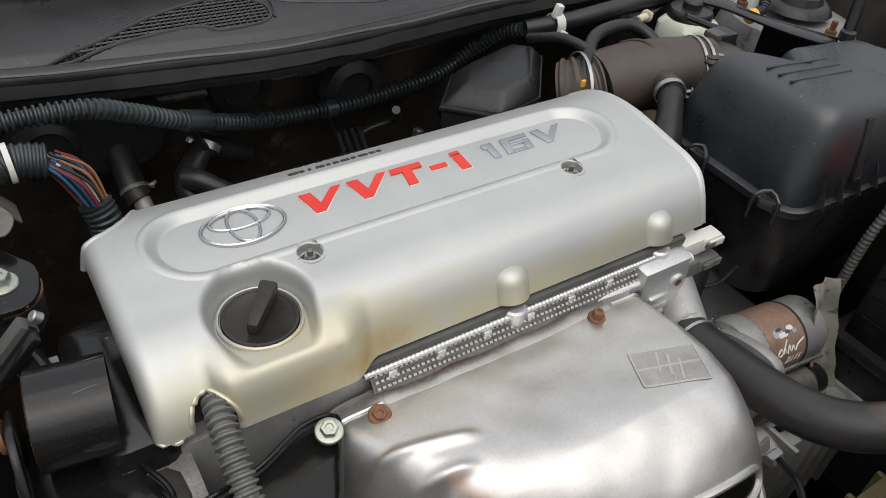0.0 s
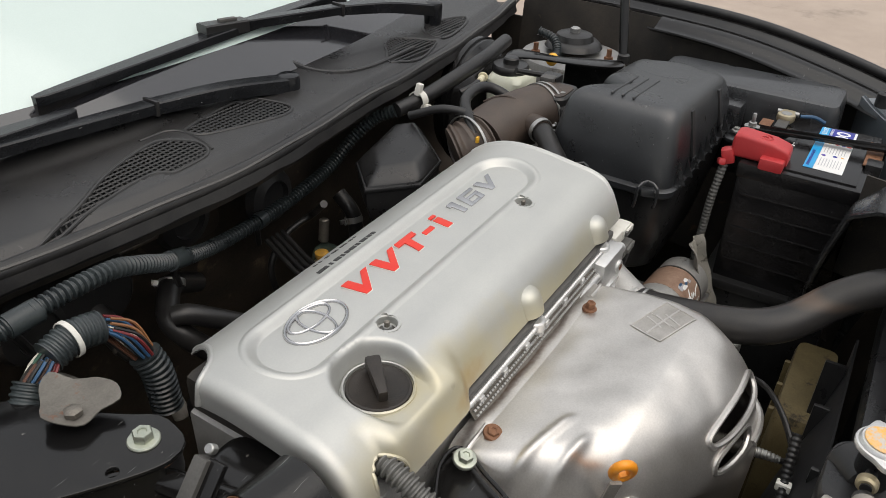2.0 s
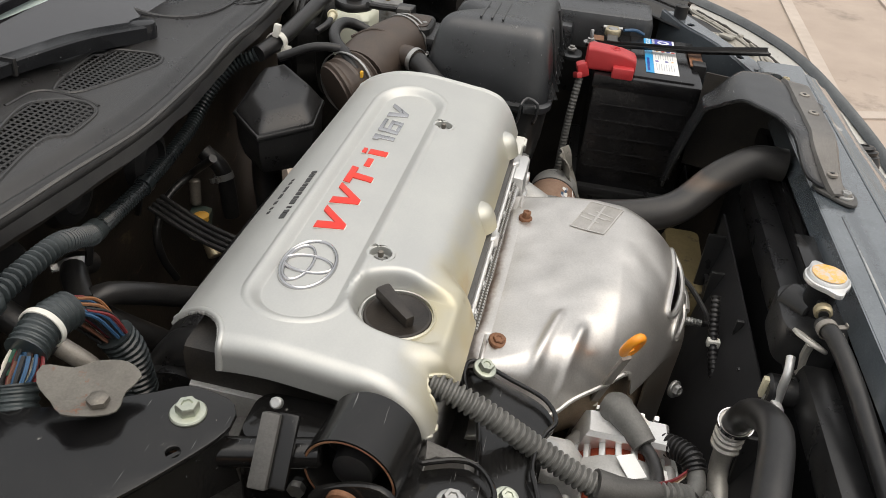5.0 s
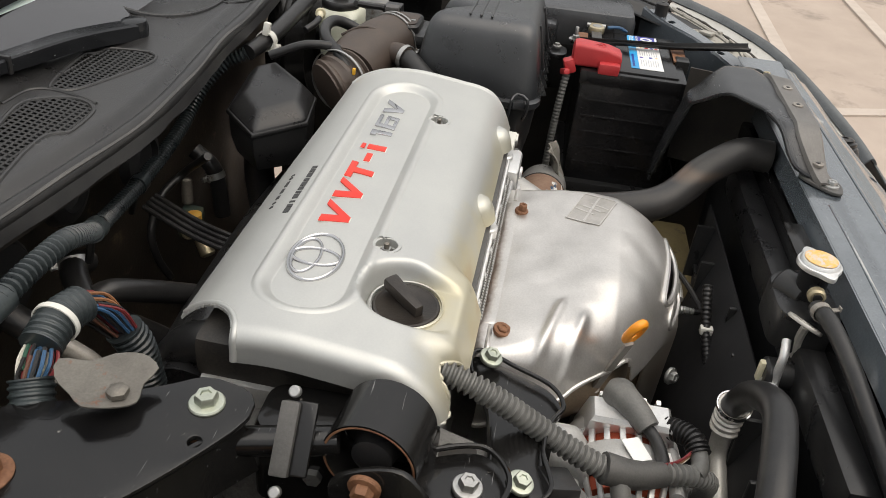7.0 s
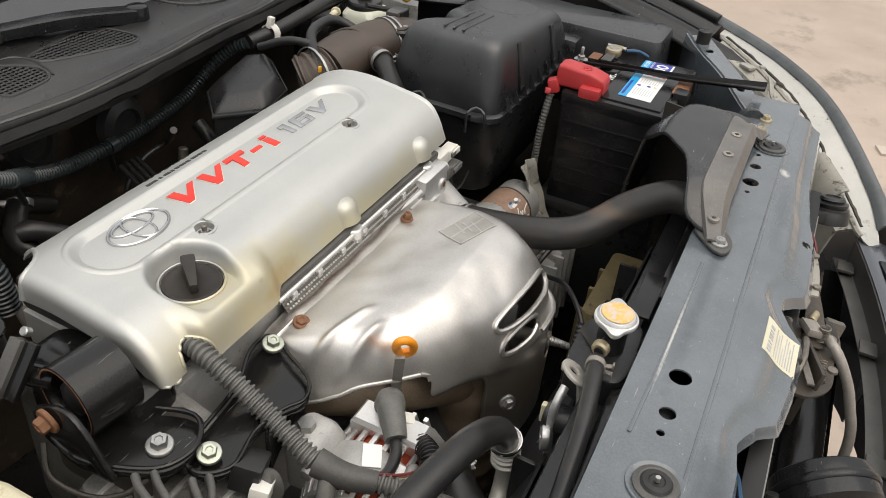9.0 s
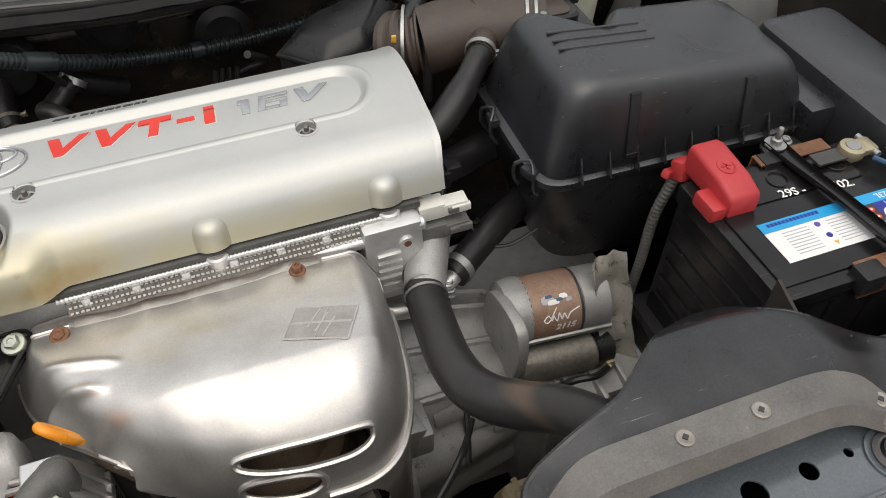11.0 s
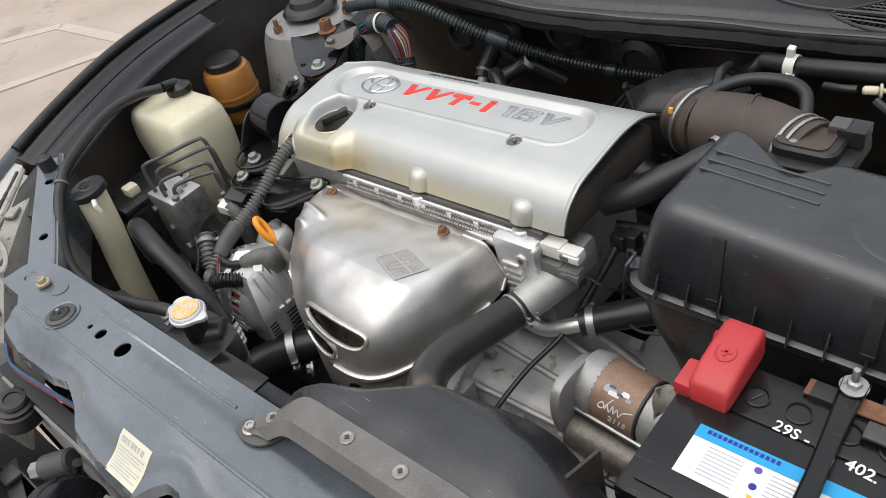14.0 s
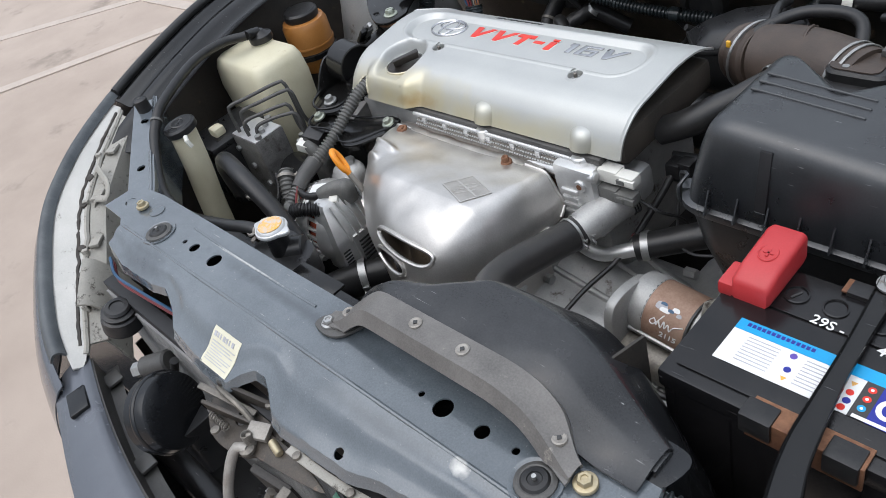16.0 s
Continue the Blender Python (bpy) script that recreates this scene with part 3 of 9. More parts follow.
def cover_point(x, v, snap=True):
    start = 0.004 + 0.022 * ease(-0.25, 0.27, x)
    p = on_profile(start + (ARC[-1] - start) * v)
    y, z = p.y, p.z
    # the stadium-shaped sunk panel, the two screw wells and the filler's pocket
    along = min(max(x, -0.216), 0.181)
    d = math.hypot(x - along, y - 0.052) - 0.0405
    z -= 0.0080 * (1 - ease(-0.0085, 0.0030, d))
    z += 0.0012 * (1 - ease(0.0, 0.004, abs(d - 0.004)))
    d = math.hypot(x - CAP[0], y - CAP[1]) - 0.043
    w = 1 - ease(-0.0065, 0.0035, d)
    z = z * (1 - w) + min(z, 0.8575) * w
    # the swelling in front of the filler, and the foot at the timing end
    hump = ease(-0.262, -0.238, x) * (1 - ease(-0.150, -0.118, x)) * ease(-0.045, -0.068, y)
    y -= 0.016 * hump
    z += 0.004 * hump * ease(0.83, 0.85, z)
    foot = (1 - ease(-0.262, -0.250, x)) * ease(-0.045, -0.075, y)
    y -= 0.010 * foot
    z -= 0.004 * foot
    # the end rolls down at the timing side, and has a bead at the other
    out = max(0.0, -0.286 - x)
    if out:
        a = min(out, 0.0188) / 0.012
        x = -0.286 - 0.012 * math.sin(min(a, math.pi / 2))
        z -= 0.012 * (1 - math.cos(min(a, math.pi / 2))) + max(0, out - 0.0188)
    z += 0.0016 * ease(0.268, 0.2705, x)
    end = 0.270 - 0.016 * ease(0.125, 0.16, y) - 0.005 * ease(-0.05, -0.08, y)
    if x > 0.2:
        x = 0.2 + (x - 0.2) * (end - 0.2) / 0.074
    # the bite out of the rear corner
    ex, ey = (x + 0.303) / 0.057, (y - 0.163) / 0.074
    e = math.hypot(ex, ey)
    if snap and 0.978 < e < 1.022 and y > 0.08:
        x, y = -0.303 + 0.057 * ex / e, 0.163 + 0.074 * ey / e
    # the foot ends in a clean rounded edge
    if snap and x < -0.2725 and y < -0.045:
        low = 0.8275 + 14 * (x + 0.288) ** 2
        if abs(z - low) < 0.0009:
            z = low
    # the rims of the two screw wells are true circles
    wx = math.copysign(0.14, x)
    r = math.hypot(x - wx, y)
    if snap and abs(r - WELL) < 0.0011:
        x, y = wx + (x - wx) * WELL / r, y * WELL / r
    return (x, y, z)


def cover_drop(x, v):
    p = cover_point(x, v, False)
    if math.hypot(abs(p[0]) - 0.14, p[1]) < WELL:
        return True
    if abs(p[0] + 0.2570) < 0.0160 and p[1] < -0.05 and p[2] < 0.8375 + math.sqrt(max(0, 0.0160 ** 2 - (p[0] + 0.2570) ** 2)):
        return True
    if p[0] < -0.2725 and p[1] < -0.045 and p[2] < 0.8275 + 14 * (p[0] + 0.288) ** 2:
        return True
    ex, ey = (p[0] + 0.303) / 0.057, (p[1] - 0.163) / 0.074
    return p[1] > 0.08 and math.hypot(ex, ey) < 1.0


engine_cover = thing("engine_cover", "silver plastic engine cover with a sunk lettered panel, yellowed in front", "engine cover")
xs = steps(-0.286 - 0.0188 - 0.016, -0.286, 16)[:-1] + steps(-0.286, -0.232, 70)[:-1] + steps(-0.232, -0.122, 92)[:-1] + steps(-0.122, 0.12, 110)[:-1] + steps(0.12, 0.16, 34)[:-1] + steps(0.16, 0.274, 56)
cover_shell = part("shell", thicken(grid(cover_point, xs, steps(0, 1, 210), 0, cover_drop), 0.0028), "cover", engine_cover, sharp=50)
for bx, by, bz in ((0.0195, -0.0690, 0.8425), (0.200, -0.0690, 0.8425)):
    prof = [(0.0200, -0.0170), (0.0195, -0.004), (0.0186, 0.002), (0.0162, 0.0075), (0.0122, 0.0112), (0.007, 0.0134), (0.0, 0.0140)]
    part("boss", lathe(prof, 24, pose(bx, by, bz, -14, 0, 0)), "cover", engine_cover)


def emblem_ring(cx, cy, rx, ry, w, z0, z1, tilt=0.0):
    loops = []
    for k in range(49):
        a = 2 * math.pi * k / 48
        c = Vector((rx * math.cos(a), ry * math.sin(a), 0))
        n = Vector((math.cos(a) / rx, math.sin(a) / ry, 0)).normalized()
        loops.append([c + n * w * math.cos(b) + Vector((0, 0, z0 + (z1 - z0) * math.sin(b))) for b in steps(0, math.pi, 6)])
    bm = rings(loops, True, False, False)
    bm.transform(pose(cx, cy, 0, 0, 0, tilt))
    return bm


badge = emblem_ring(-0.175, 0.0585, 0.0365, 0.0240, 0.0022, 0.8792, 0.8830)
add(badge, emblem_ring(-0.175, 0.0585, 0.0125, 0.0225, 0.0019, 0.8792, 0.8826))
add(badge, emblem_ring(-0.175, 0.0675, 0.0265, 0.0125, 0.0019, 0.8792, 0.8826))
part("badge", badge, "chrome", engine_cover, "oval chrome badge")
LET = 0.8796


def wide_letter(strokes, x0, y0, w, h, depth=0.0020):
    bm = bmesh.new()
    for poly in strokes:
        pts = [(x0 + (px + 0.16 * py) * w, y0 + py * h) for px, py in poly]
        add(bm, plate(pts, depth, (), 0.0004, pose(0, 0, LET + depth)))
    return bm


VEE = (((0.0, 1), (0.30, 1), (0.47, 0.42), (0.80, 1), (1.06, 1), (0.52, 0), (0.30, 0)),)
TEE = (((0.0, 1), (1.0, 1), (1.0, 0.74), (0.66, 0.74), (0.66, 0), (0.36, 0), (0.36, 0.74), (0.0, 0.74)),)
for strokes, x0, w in ((VEE, -0.1240, 0.040), (VEE, -0.0765, 0.040), (TEE, -0.0305, 0.0345), ((((0, 0.62), (1, 0.62), (1, 0.38), (0, 0.38)),), 0.0115, 0.019),
                       ((((0, 0.74), (1, 0.74), (1, 0), (0, 0)), ((0, 1), (1, 1), (1, 0.84), (0, 0.84))), 0.0408, 0.0115)):
    letter = part("red_letter", wide_letter(strokes, x0, 0.0455, w, 0.0295), "redpaint", engine_cover, "raised red letter")
    part("letter_edge", wide_letter(strokes, x0 - 0.0005, 0.0446, w + 0.0014, 0.0309, 0.0012), "white", letter, "worn pale edge of the letter")
ONE = (((0.2, 1), (1, 1), (1, 0), (0.45, 0), (0.45, 0.72), (0.2, 0.72)),)
for strokes, x0, w in ((ONE, 0.0735, 0.016), (VEE, 0.1365, 0.036)):
    part("chrome_letter", wide_letter(strokes, x0, 0.0475, w, 0.0255), "chrome", engine_cover, "raised chrome letter")
six = wide_letter((((0, 1), (1, 1), (1, 0.80), (0.27, 0.80), (0.27, 0), (0, 0)), ((0.27, 0.62), (1, 0.62), (1, 0.44), (0.27, 0.44)),
                   ((0.74, 0.44), (1, 0.44), (1, 0), (0.74, 0)), ((0.27, 0.18), (0.74, 0.18), (0.74, 0), (0.27, 0))), 0.0975, 0.0475, 0.0325, 0.0255)
part("chrome_letter", six, "chrome", engine_cover, "raised chrome letter")
cover_tree = shape_of(cover_shell)


def from_front(x, z):
    hit = cover_tree.ray_cast(Vector((x, -0.3, z)), Vector((0, 1, 0)))[0]
    return Vector((x, hit.y if hit else -0.085, z))


def from_above(x, y):
    hit = cover_tree.ray_cast(Vector((x, y, 1.0)), Vector((0, 0, -1)))[0]
    return hit if hit else Vector((x, y, 0.86))


arch_rim = [from_front(-0.2570 + 0.0166 * math.cos(a), 0.8375 + 0.0166 * math.sin(a)) for a in steps(math.pi, 0.0, 18)]
part("notch_rim", tube([arch_rim[0] - Vector((0, 0, 0.010))] + arch_rim + [arch_rim[-1] - Vector((0, 0, 0.010))], 0.0022, 8, 0.004), "cover", engine_cover)
part("foot_rim", tube([from_front(x, 0.8283 + 14 * (x + 0.288) ** 2) for x in steps(-0.2985, -0.2825, 6)], 0.0016, 8, 0.004), "cover", engine_cover)
bite = [from_above(-0.303 + 0.057 * 1.022 * math.cos(a), 0.163 + 0.074 * 1.022 * math.sin(a)) for a in steps(-1.56, -0.10, 18)]
part("bite_rim", tube([p - Vector((0, 0, 0.0016)) for p in bite], 0.0030, 10, 0.004), "cover", engine_cover)
for x0, w in ((-0.112, 0.010), (-0.101, 0.005), (-0.092, 0.003), (-0.084, 0.009), (-0.073, 0.004), (-0.066, 0.006), (-0.058, 0.009), (-0.047, 0.005), (-0.039, 0.010), (-0.027, 0.006), (-0.019, 0.005)):
    part("worn_print", drape(cover_tree, ((x0, 0.1075), (x0 + w, 0.1075), (x0 + w + 0.001, 0.1135), (x0 + 0.001, 0.1135)), 0.0007, 3), "ink", engine_cover, "worn dark print")
for x0, w in ((-0.093, 0.004), (-0.084, 0.003), (-0.074, 0.006), (-0.062, 0.009), (-0.048, 0.011), (-0.032, 0.005), (-0.024, 0.003)):
    part("worn_print", drape(cover_tree, ((x0, 0.131), (x0 + w, 0.131), (x0 + w, 0.1345), (x0, 0.1345)), 0.0007, 3), "ink", engine_cover, "worn dark print")

for bx in (-0.14, 0.14):
    up = 0.0028
    stud = thing("cover_stud", "grimy steel stud with a washer, sunk in the engine cover", "stud", "cover studs")
    part("well", lathe([(0.0140, 0.8798), (0.0136, 0.8804), (0.0112, 0.8805), (0.0106, 0.8800), (0.0104, 0.8788), (0.0102, 0.8720), (0.0085, 0.8716)], 40, pose(bx, 0, up), False), "cover", engine_cover)
    # dark-coloured floor: the shade of the void below the hole
    part("pit", lathe([(0.0101, 0.8715), (0.0100, 0.8690), (0.0, 0.8690)], 28, pose(bx, 0, up)), "dusty", stud)
    part("washer", lathe([(0.0085, 0.8692), (0.0085, 0.8708), (0.005, 0.8712)], 20, pose(bx, 0, up)), "steel", stud)
    part("nut", lathe([(0.0055, 0.870), (0.0055, 0.8755), (0.0045, 0.8768)], 6, pose(bx, 0, up)), "steel", stud)
    part("thread", lathe([(0.0028, 0.875), (0.0028, 0.882), (0.0015, 0.883)], 10, pose(bx, 0, up)), "rust2", stud)

oil_cap = thing("oil_filler_cap", "round black plastic oil filler cap with a grip bar", "oil cap")
part("seat", lathe([(0.0350, 0.8580), (0.0345, 0.8640), (0.0332, 0.8650), (0.0322, 0.8645), (0.0318, 0.860)], 36, pose(*CAP, 0)), "cover", oil_cap)
part("disc", lathe([(0.0305, 0.850), (0.0310, 0.8622), (0.0302, 0.8634), (0.028, 0.8637), (0.0270, 0.8629), (0.0, 0.8624)], 40, pose(*CAP, 0)), "cap", oil_cap)
grip = box(0.0125, 0.052, 0.012, 0.003, pose(0, 0, 0.8680))
for v in grip.verts:
    v.co.x *= 0.72 + 0.5 * ease(0.0, 0.025, v.co.y)
    v.co.y = min(v.co.y, 0.026) if v.co.y > 0 else v.co.y * 0.72
    v.co.z += 0.006 * ease(-0.005, 0.022, v.co.y)
grip.transform(pose(CAP[0], CAP[1], 0, 0, 0, -40))
part("grip", grip, "cap", oil_cap)

cylinder_head = thing("cylinder_head", "cast aluminium cylinder head with a dark gasket below the engine cover", "cylinder head")
part("casting", span(-0.285, 0.225, -0.084, 0.13, 0.60, 0.812, 0.006), "cast", cylinder_head)
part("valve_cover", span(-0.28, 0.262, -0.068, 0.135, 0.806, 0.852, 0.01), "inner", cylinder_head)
part("gasket_rim", span(-0.245, 0.235, -0.0885, -0.062, 0.8145, 0.8245, 0.003), "dusty", cylinder_head, "dark rubber gasket rim")
for k in range(7):
    part("lug", span(-0.115 + k * 0.048, -0.106 + k * 0.048, -0.095, -0.084, 0.795, 0.8135, 0.002), "bright", cylinder_head)
cell = bmesh.new()
for k in range(66):
    for j in range(3):
        add(cell, box(0.0030 + 0.0009 * noise.noise((k * 0.7, j, 2.2)), 0.0022, 0.0025, 0, pose(-0.126 + k * 0.0049, -0.0912 - 0.0036 * j, 0.8120 - 0.0044 * j, 38, 0, 0)))
part("ribbed_strip", cell, "cast", cylinder_head, "pressed ribbed metal strip")
part("strip_back", grid(lambda x, v: (x, -0.088 - 0.016 * v, 0.8125 - 0.020 * v), steps(-0.13, 0.20, 20), steps(0, 1, 3), 0.0015), "rust2", cylinder_head)
part("crimped_lip", tube([(-0.136, -0.0905, 0.8160), (0.03, -0.0905, 0.8162), (0.205, -0.0905, 0.8160)], 0.0032, 8, 0.006, 0.0042, 0.0007), "bright", cylinder_head, "crimped bright metal lip")
for bx in (0.0195, 0.200):
    part("boss_pad", rod((bx, -0.084, 0.79), (bx, -0.084, 0.822), 0.0125, 18, 0.002), "bright", cylinder_head)
end_housing = part("end_housing", span(0.165, 0.232, -0.108, -0.02, 0.70, 0.815, 0.008), "bright", cylinder_head)
for k in range(6):
    part("fin", span(0.178, 0.205, -0.112, -0.10, 0.712 + k * 0.012, 0.719 + k * 0.012, 0.0015), "bright", end_housing)
part("stub", rod((0.19, -0.10, 0.805), (0.235, -0.10, 0.805), 0.008, 14, 0.002), "bright", end_housing)
part("rail", rod((0.10, -0.094, 0.792), (0.20, -0.098, 0.797), 0.0075, 14, 0.002), "bright", end_housing)
part("plug", rod((0.212, -0.104, 0.790), (0.212, -0.1115, 0.790), 0.009, 20, 0.001), "bright", cylinder_head)
part("plug_hole", rod((0.212, -0.108, 0.790), (0.212, -0.112, 0.790), 0.0042, 14), "rust", cylinder_head)

outlet = thing("coolant_outlet", "cast aluminium coolant outlet with a black-ringed flange", "coolant outlet")
OUT0, OUT1 = Vector((0.252, -0.060, 0.757)), Vector((0.224, -0.128, 0.740))
part("pipe", tube([OUT0, OUT0.lerp(OUT1, 0.5), OUT1 + (OUT1 - OUT0) * 0.1], lambda t: 0.0265 - 0.003 * t, 24), "cast", outlet)
for k in range(3):
    c = OUT0.lerp(OUT1, 0.04 + 0.05 * k)
    part("rib", rod(c, c + (OUT1 - OUT0).normalized() * 0.0015, 0.0285, 26), "rubber", outlet)
part("neck", span(0.225, 0.265, -0.075, -0.02, 0.735, 0.785, 0.012), "bright", outlet)

for nm, z, dy, mt in (("upper", 0.806, -0.082, "white"), ("lower", 0.781, -0.088, "cast")):
    plug = thing("electrical_connector", "grey plastic electrical plug at the end of the cylinder head", "connector", "plugs at the cylinder head")
    part("housing", span(0.232, 0.262, dy - 0.011, dy + 0.009, z - 0.011, z + 0.009, 0.002), mt if nm == "upper" else "greyloom", plug)
    sock = span(0.258, 0.288, dy - 0.012, dy + 0.006, z - 0.009, z + 0.007, 0.002)
    add(sock, span(0.268, 0.290, dy - 0.0145, dy - 0.009, z - 0.005, z + 0.004, 0.001))
    part("socket", sock, "greyloom" if nm == "lower" else "white", plug)
    part("latch", span(0.264, 0.276, dy - 0.0155, dy - 0.010, z - 0.004, z + 0.003, 0.001), "greyloom", plug)

# ---- heat shield ----
SHY = -0.110
LEVELS = ((0.00, 0.02, 0.0, 0.826), (0.08, 0.14, 0.0, 0.826), (0.16, 0.30, 0.0, 0.826), (0.24, 0.44, 0.0, 0.826), (0.31, 0.56, 0.0, 0.8255), (0.38, 0.66, 0.0, 0.8215), (0.44, 0.75, 0.0, 0.8135),
          (0.50, 0.83, 0.0, 0.802), (0.55, 0.89, 0.0, 0.790), (0.60, 0.94, 0.0, 0.776), (0.64, 0.975, 0.0, 0.761), (0.68, 1.0, 0.0, 0.742), (0.73, 1.0, 0.55, 0.722), (0.78, 1.0, 1.0, 0.704),
          (0.88, 1.0, 1.0, 0.645), (1.00, 1.0, 1.0, 0.575))


def level(t):
    """The shield's (share of the outline, share of the neck, height) at t, smoothly between the LEVELS."""
    k = next((i for i, q in enumerate(LEVELS[1:]) if t <= q[0]), len(LEVELS) - 2)
    p0, p1, p2, p3 = LEVELS[max(k - 1, 0)], LEVELS[k], LEVELS[k + 1], LEVELS[min(k + 2, len(LEVELS) - 1)]
    h = p2[0] - p1[0]
    f = (t - p1[0]) / h
    out = [t]
    for a, b, c, d in zip(p0[1:], p1[1:], p2[1:], p3[1:]):
        m1 = (c - a) / max(p2[0] - p0[0], 1e-9) * h
        m2 = (d - b) / max(p3[0] - p1[0], 1e-9) * h
        out.append(b * (1 + 2 * f) * (1 - f) ** 2 + m1 * f * (1 - f) ** 2 + c * f * f * (3 - 2 * f) - m2 * f * f * (1 - f))
    return out


def oval(a, cx, left, right, yb, front, n=2.7):
    c, s = math.cos(a), math.sin(a)
    n = n if c > 0 else n * 0.62
    x = cx + (right if c > 0 else left) * math.copysign(abs(c) ** (2 / n), c)
    return x, yb - front * abs(s) ** (2 / n)


def shield_point(t, v):
    _, s, w, z = level(t)
    a = math.pi + math.pi * v
    ox, oy = oval(a, 0.075, 0.275, 0.100, SHY, 0.215, 2.9)
    nx, ny = oval(a, 0.065, 0.115, 0.098, -0.150, 0.186, 3.6)
    ax = min(max(ox, -0.125), 0.115)
    ox, oy = ax + (ox - ax) * s, SHY + (oy - SHY) * s
    x, y = ox + (nx - ox) * w, oy + (ny - oy) * w
    side = ease(-0.02, -0.20, x)
    z -= 0.022 * side * ease(0.45, 1.0, s) * (1 - w)
    z -= 0.026 * (1 - min(max((SHY - y) / 0.125, 0), 1)) * (1 - w) * ease(0.745, 0.80, z)
    # two ribs pressed side by side into the timing end
    for x0, x1, ya, yb in ((-0.165, -0.088, -0.160, -0.178), (-0.168, -0.104, -0.190, -0.202)):
        rib_y = ya + (yb - ya) * (x - x0) / (x1 - x0)
        z += 0.0055 * math.exp(-((y - rib_y) / 0.0055) ** 2) * ease(x0 - 0.012, x0 + 0.008, x) * (1 - ease(x1 - 0.010, x1 + 0.012, x)) * (1 - w)
    z += (0.0012 * noise.noise((x * 34, y * 34, 0.3)) + 0.0026 * noise.noise((x * 13, y * 13, 4.3))) * (1 - w)
    bead = math.exp(-((t - 0.705) / 0.012) ** 2)
    y -= 0.005 * bead * ease(0.40, 0.5, v)
    x += 0.004 * bead * ease(0.75, 0.9, v)
    return (x, y, z)


@functools.lru_cache(None)
def arch_edge(v):
    """Where the shield ends above the alternator: the arch over the dipstick."""
    def low(q):
        x, _, z = shield_point(q, v)
        return z < 0.742 + 0.024 * math.exp(-((x + 0.125) / 0.050) ** 4) - 0.010 * ease(0.10, 0.0, v) - 0.20 * ease(0.268, 0.292, v)
    return next((q for q in steps(0.3, 1.0, 700) if low(q)), 1.0)


def shield_skin(t, v):
    if v < 0.300 and abs(t - arch_edge(v)) < 0.5 / 150:
        t = arch_edge(v)
    return shield_point(t, v)


SLOTS = ((0.560, 0.620, 0.395, 0.585), (0.640, 0.688, 0.392, 0.480))


def shield_drop(t, v):
    if any(abs((2 * t - t0 - t1) / (t1 - t0)) ** 2.4 + abs((2 * v - v0 - v1) / (v1 - v0)) ** 2.4 < 1 for t0, t1, v0, v1 in SLOTS):
        return True
    p = shield_point(t, v)
    if v < 0.300 and t > arch_edge(v):
        return True
    return t > 0.72 and p[1] < -0.25 and math.hypot((p[0] - 0.098) / 0.021, (p[2] - 0.694) / 0.025) < 1


heat_shield = thing("heat_shield", "stained pressed-steel exhaust heat shield with two slots", "heat shield")
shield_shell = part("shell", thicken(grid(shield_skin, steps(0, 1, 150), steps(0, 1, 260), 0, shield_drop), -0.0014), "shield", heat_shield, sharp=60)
for t0, t1, v0, v1 in SLOTS:
    path = []
    for k in range(40):
        a = 2 * math.pi * k / 40
        path.append(Vector(shield_point((t0 + t1) / 2 + (t1 - t0) * 0.60 * math.copysign(abs(math.sin(a)) ** 0.8, math.sin(a)), (v0 + v1) / 2 + (v1 - v0) * 0.53 * math.copysign(abs(math.cos(a)) ** 0.8, math.cos(a)))))
    part("slot_lip", tube(path + path[:1], 0.0036, 8, 0.004), "shield", heat_shield)
shield_tree = shape_of(shield_shell)


def on_shield(x, y):
    hit = shield_tree.ray_cast(Vector((x, y, 1.1)), Vector((0, 0, -1)))[0]
    return hit.z


EM = Vector((0.0985, -0.2035))
eu, ev = Vector((0.038, 0.009)), Vector((0.0185, -0.0300))
part("stamped_badge", drape(shield_tree, (EM - eu, EM + ev, EM + eu, EM - ev), 0.0007, 12), "stamp", heat_shield, "stamped diamond mark")
CORN = (EM - eu, EM + ev, EM + eu, EM - ev)
for a, b in zip(CORN, CORN[1:] + CORN[:1]):
    side = (b - a).normalized().orthogonal() * 0.0008
    part("stamped_border", drape(shield_tree, (a - side, b - side, b + side, a + side), 0.0013, 10), "shield", heat_shield)
for a, b, k in ((-0.62, 0.62, -0.28), (-0.62, 0.62, 0.0), (-0.62, 0.62, 0.28)):
    p0, p1 = EM + eu * a * 0.55 + ev * (k + 0.25), EM + eu * b * 0.55 + ev * (k - 0.25)
    wv = ev * 0.028
    part("stamped_mark", drape(shield_tree, (p0 - wv, p1 - wv, p1 + wv, p0 + wv), 0.0012, 6), "shield", heat_shield)
for sgn in (-1, 1):
    p0, p1 = EM - eu * 0.5 + ev * 0.45 * sgn, EM + eu * 0.5 - ev * 0.45 * sgn
    wv = Vector((0.0010, 0.0010))
    part("stamped_mark", drape(shield_tree, (p0 - wv, p1 - wv, p1 + wv, p0 + wv), 0.0012, 6), "shield", heat_shield)
BACK = [shield_point(t, 0.0) for t in steps(0.34, 0.0, 14)] + [shield_point(0.0, v) for v in steps(0.0, 1.0, 40)][1:] + [shield_point(t, 1.0) for t in steps(0.0, 0.30, 12)][1:]


def back_flange(u, v):
    k = min(int(u), len(BACK) - 2)
    p = Vector(BACK[k]).lerp(Vector(BACK[k + 1]), u - k)
    reach = 0.019 + 0.0025 * noise.noise((p.x * 60, 0, 7.7))
    return (p.x, p.y - 0.001 + reach * v, p.z - 0.0008 - 0.005 * v * v + 0.0012 * math.sin(p.x * 90) * v)


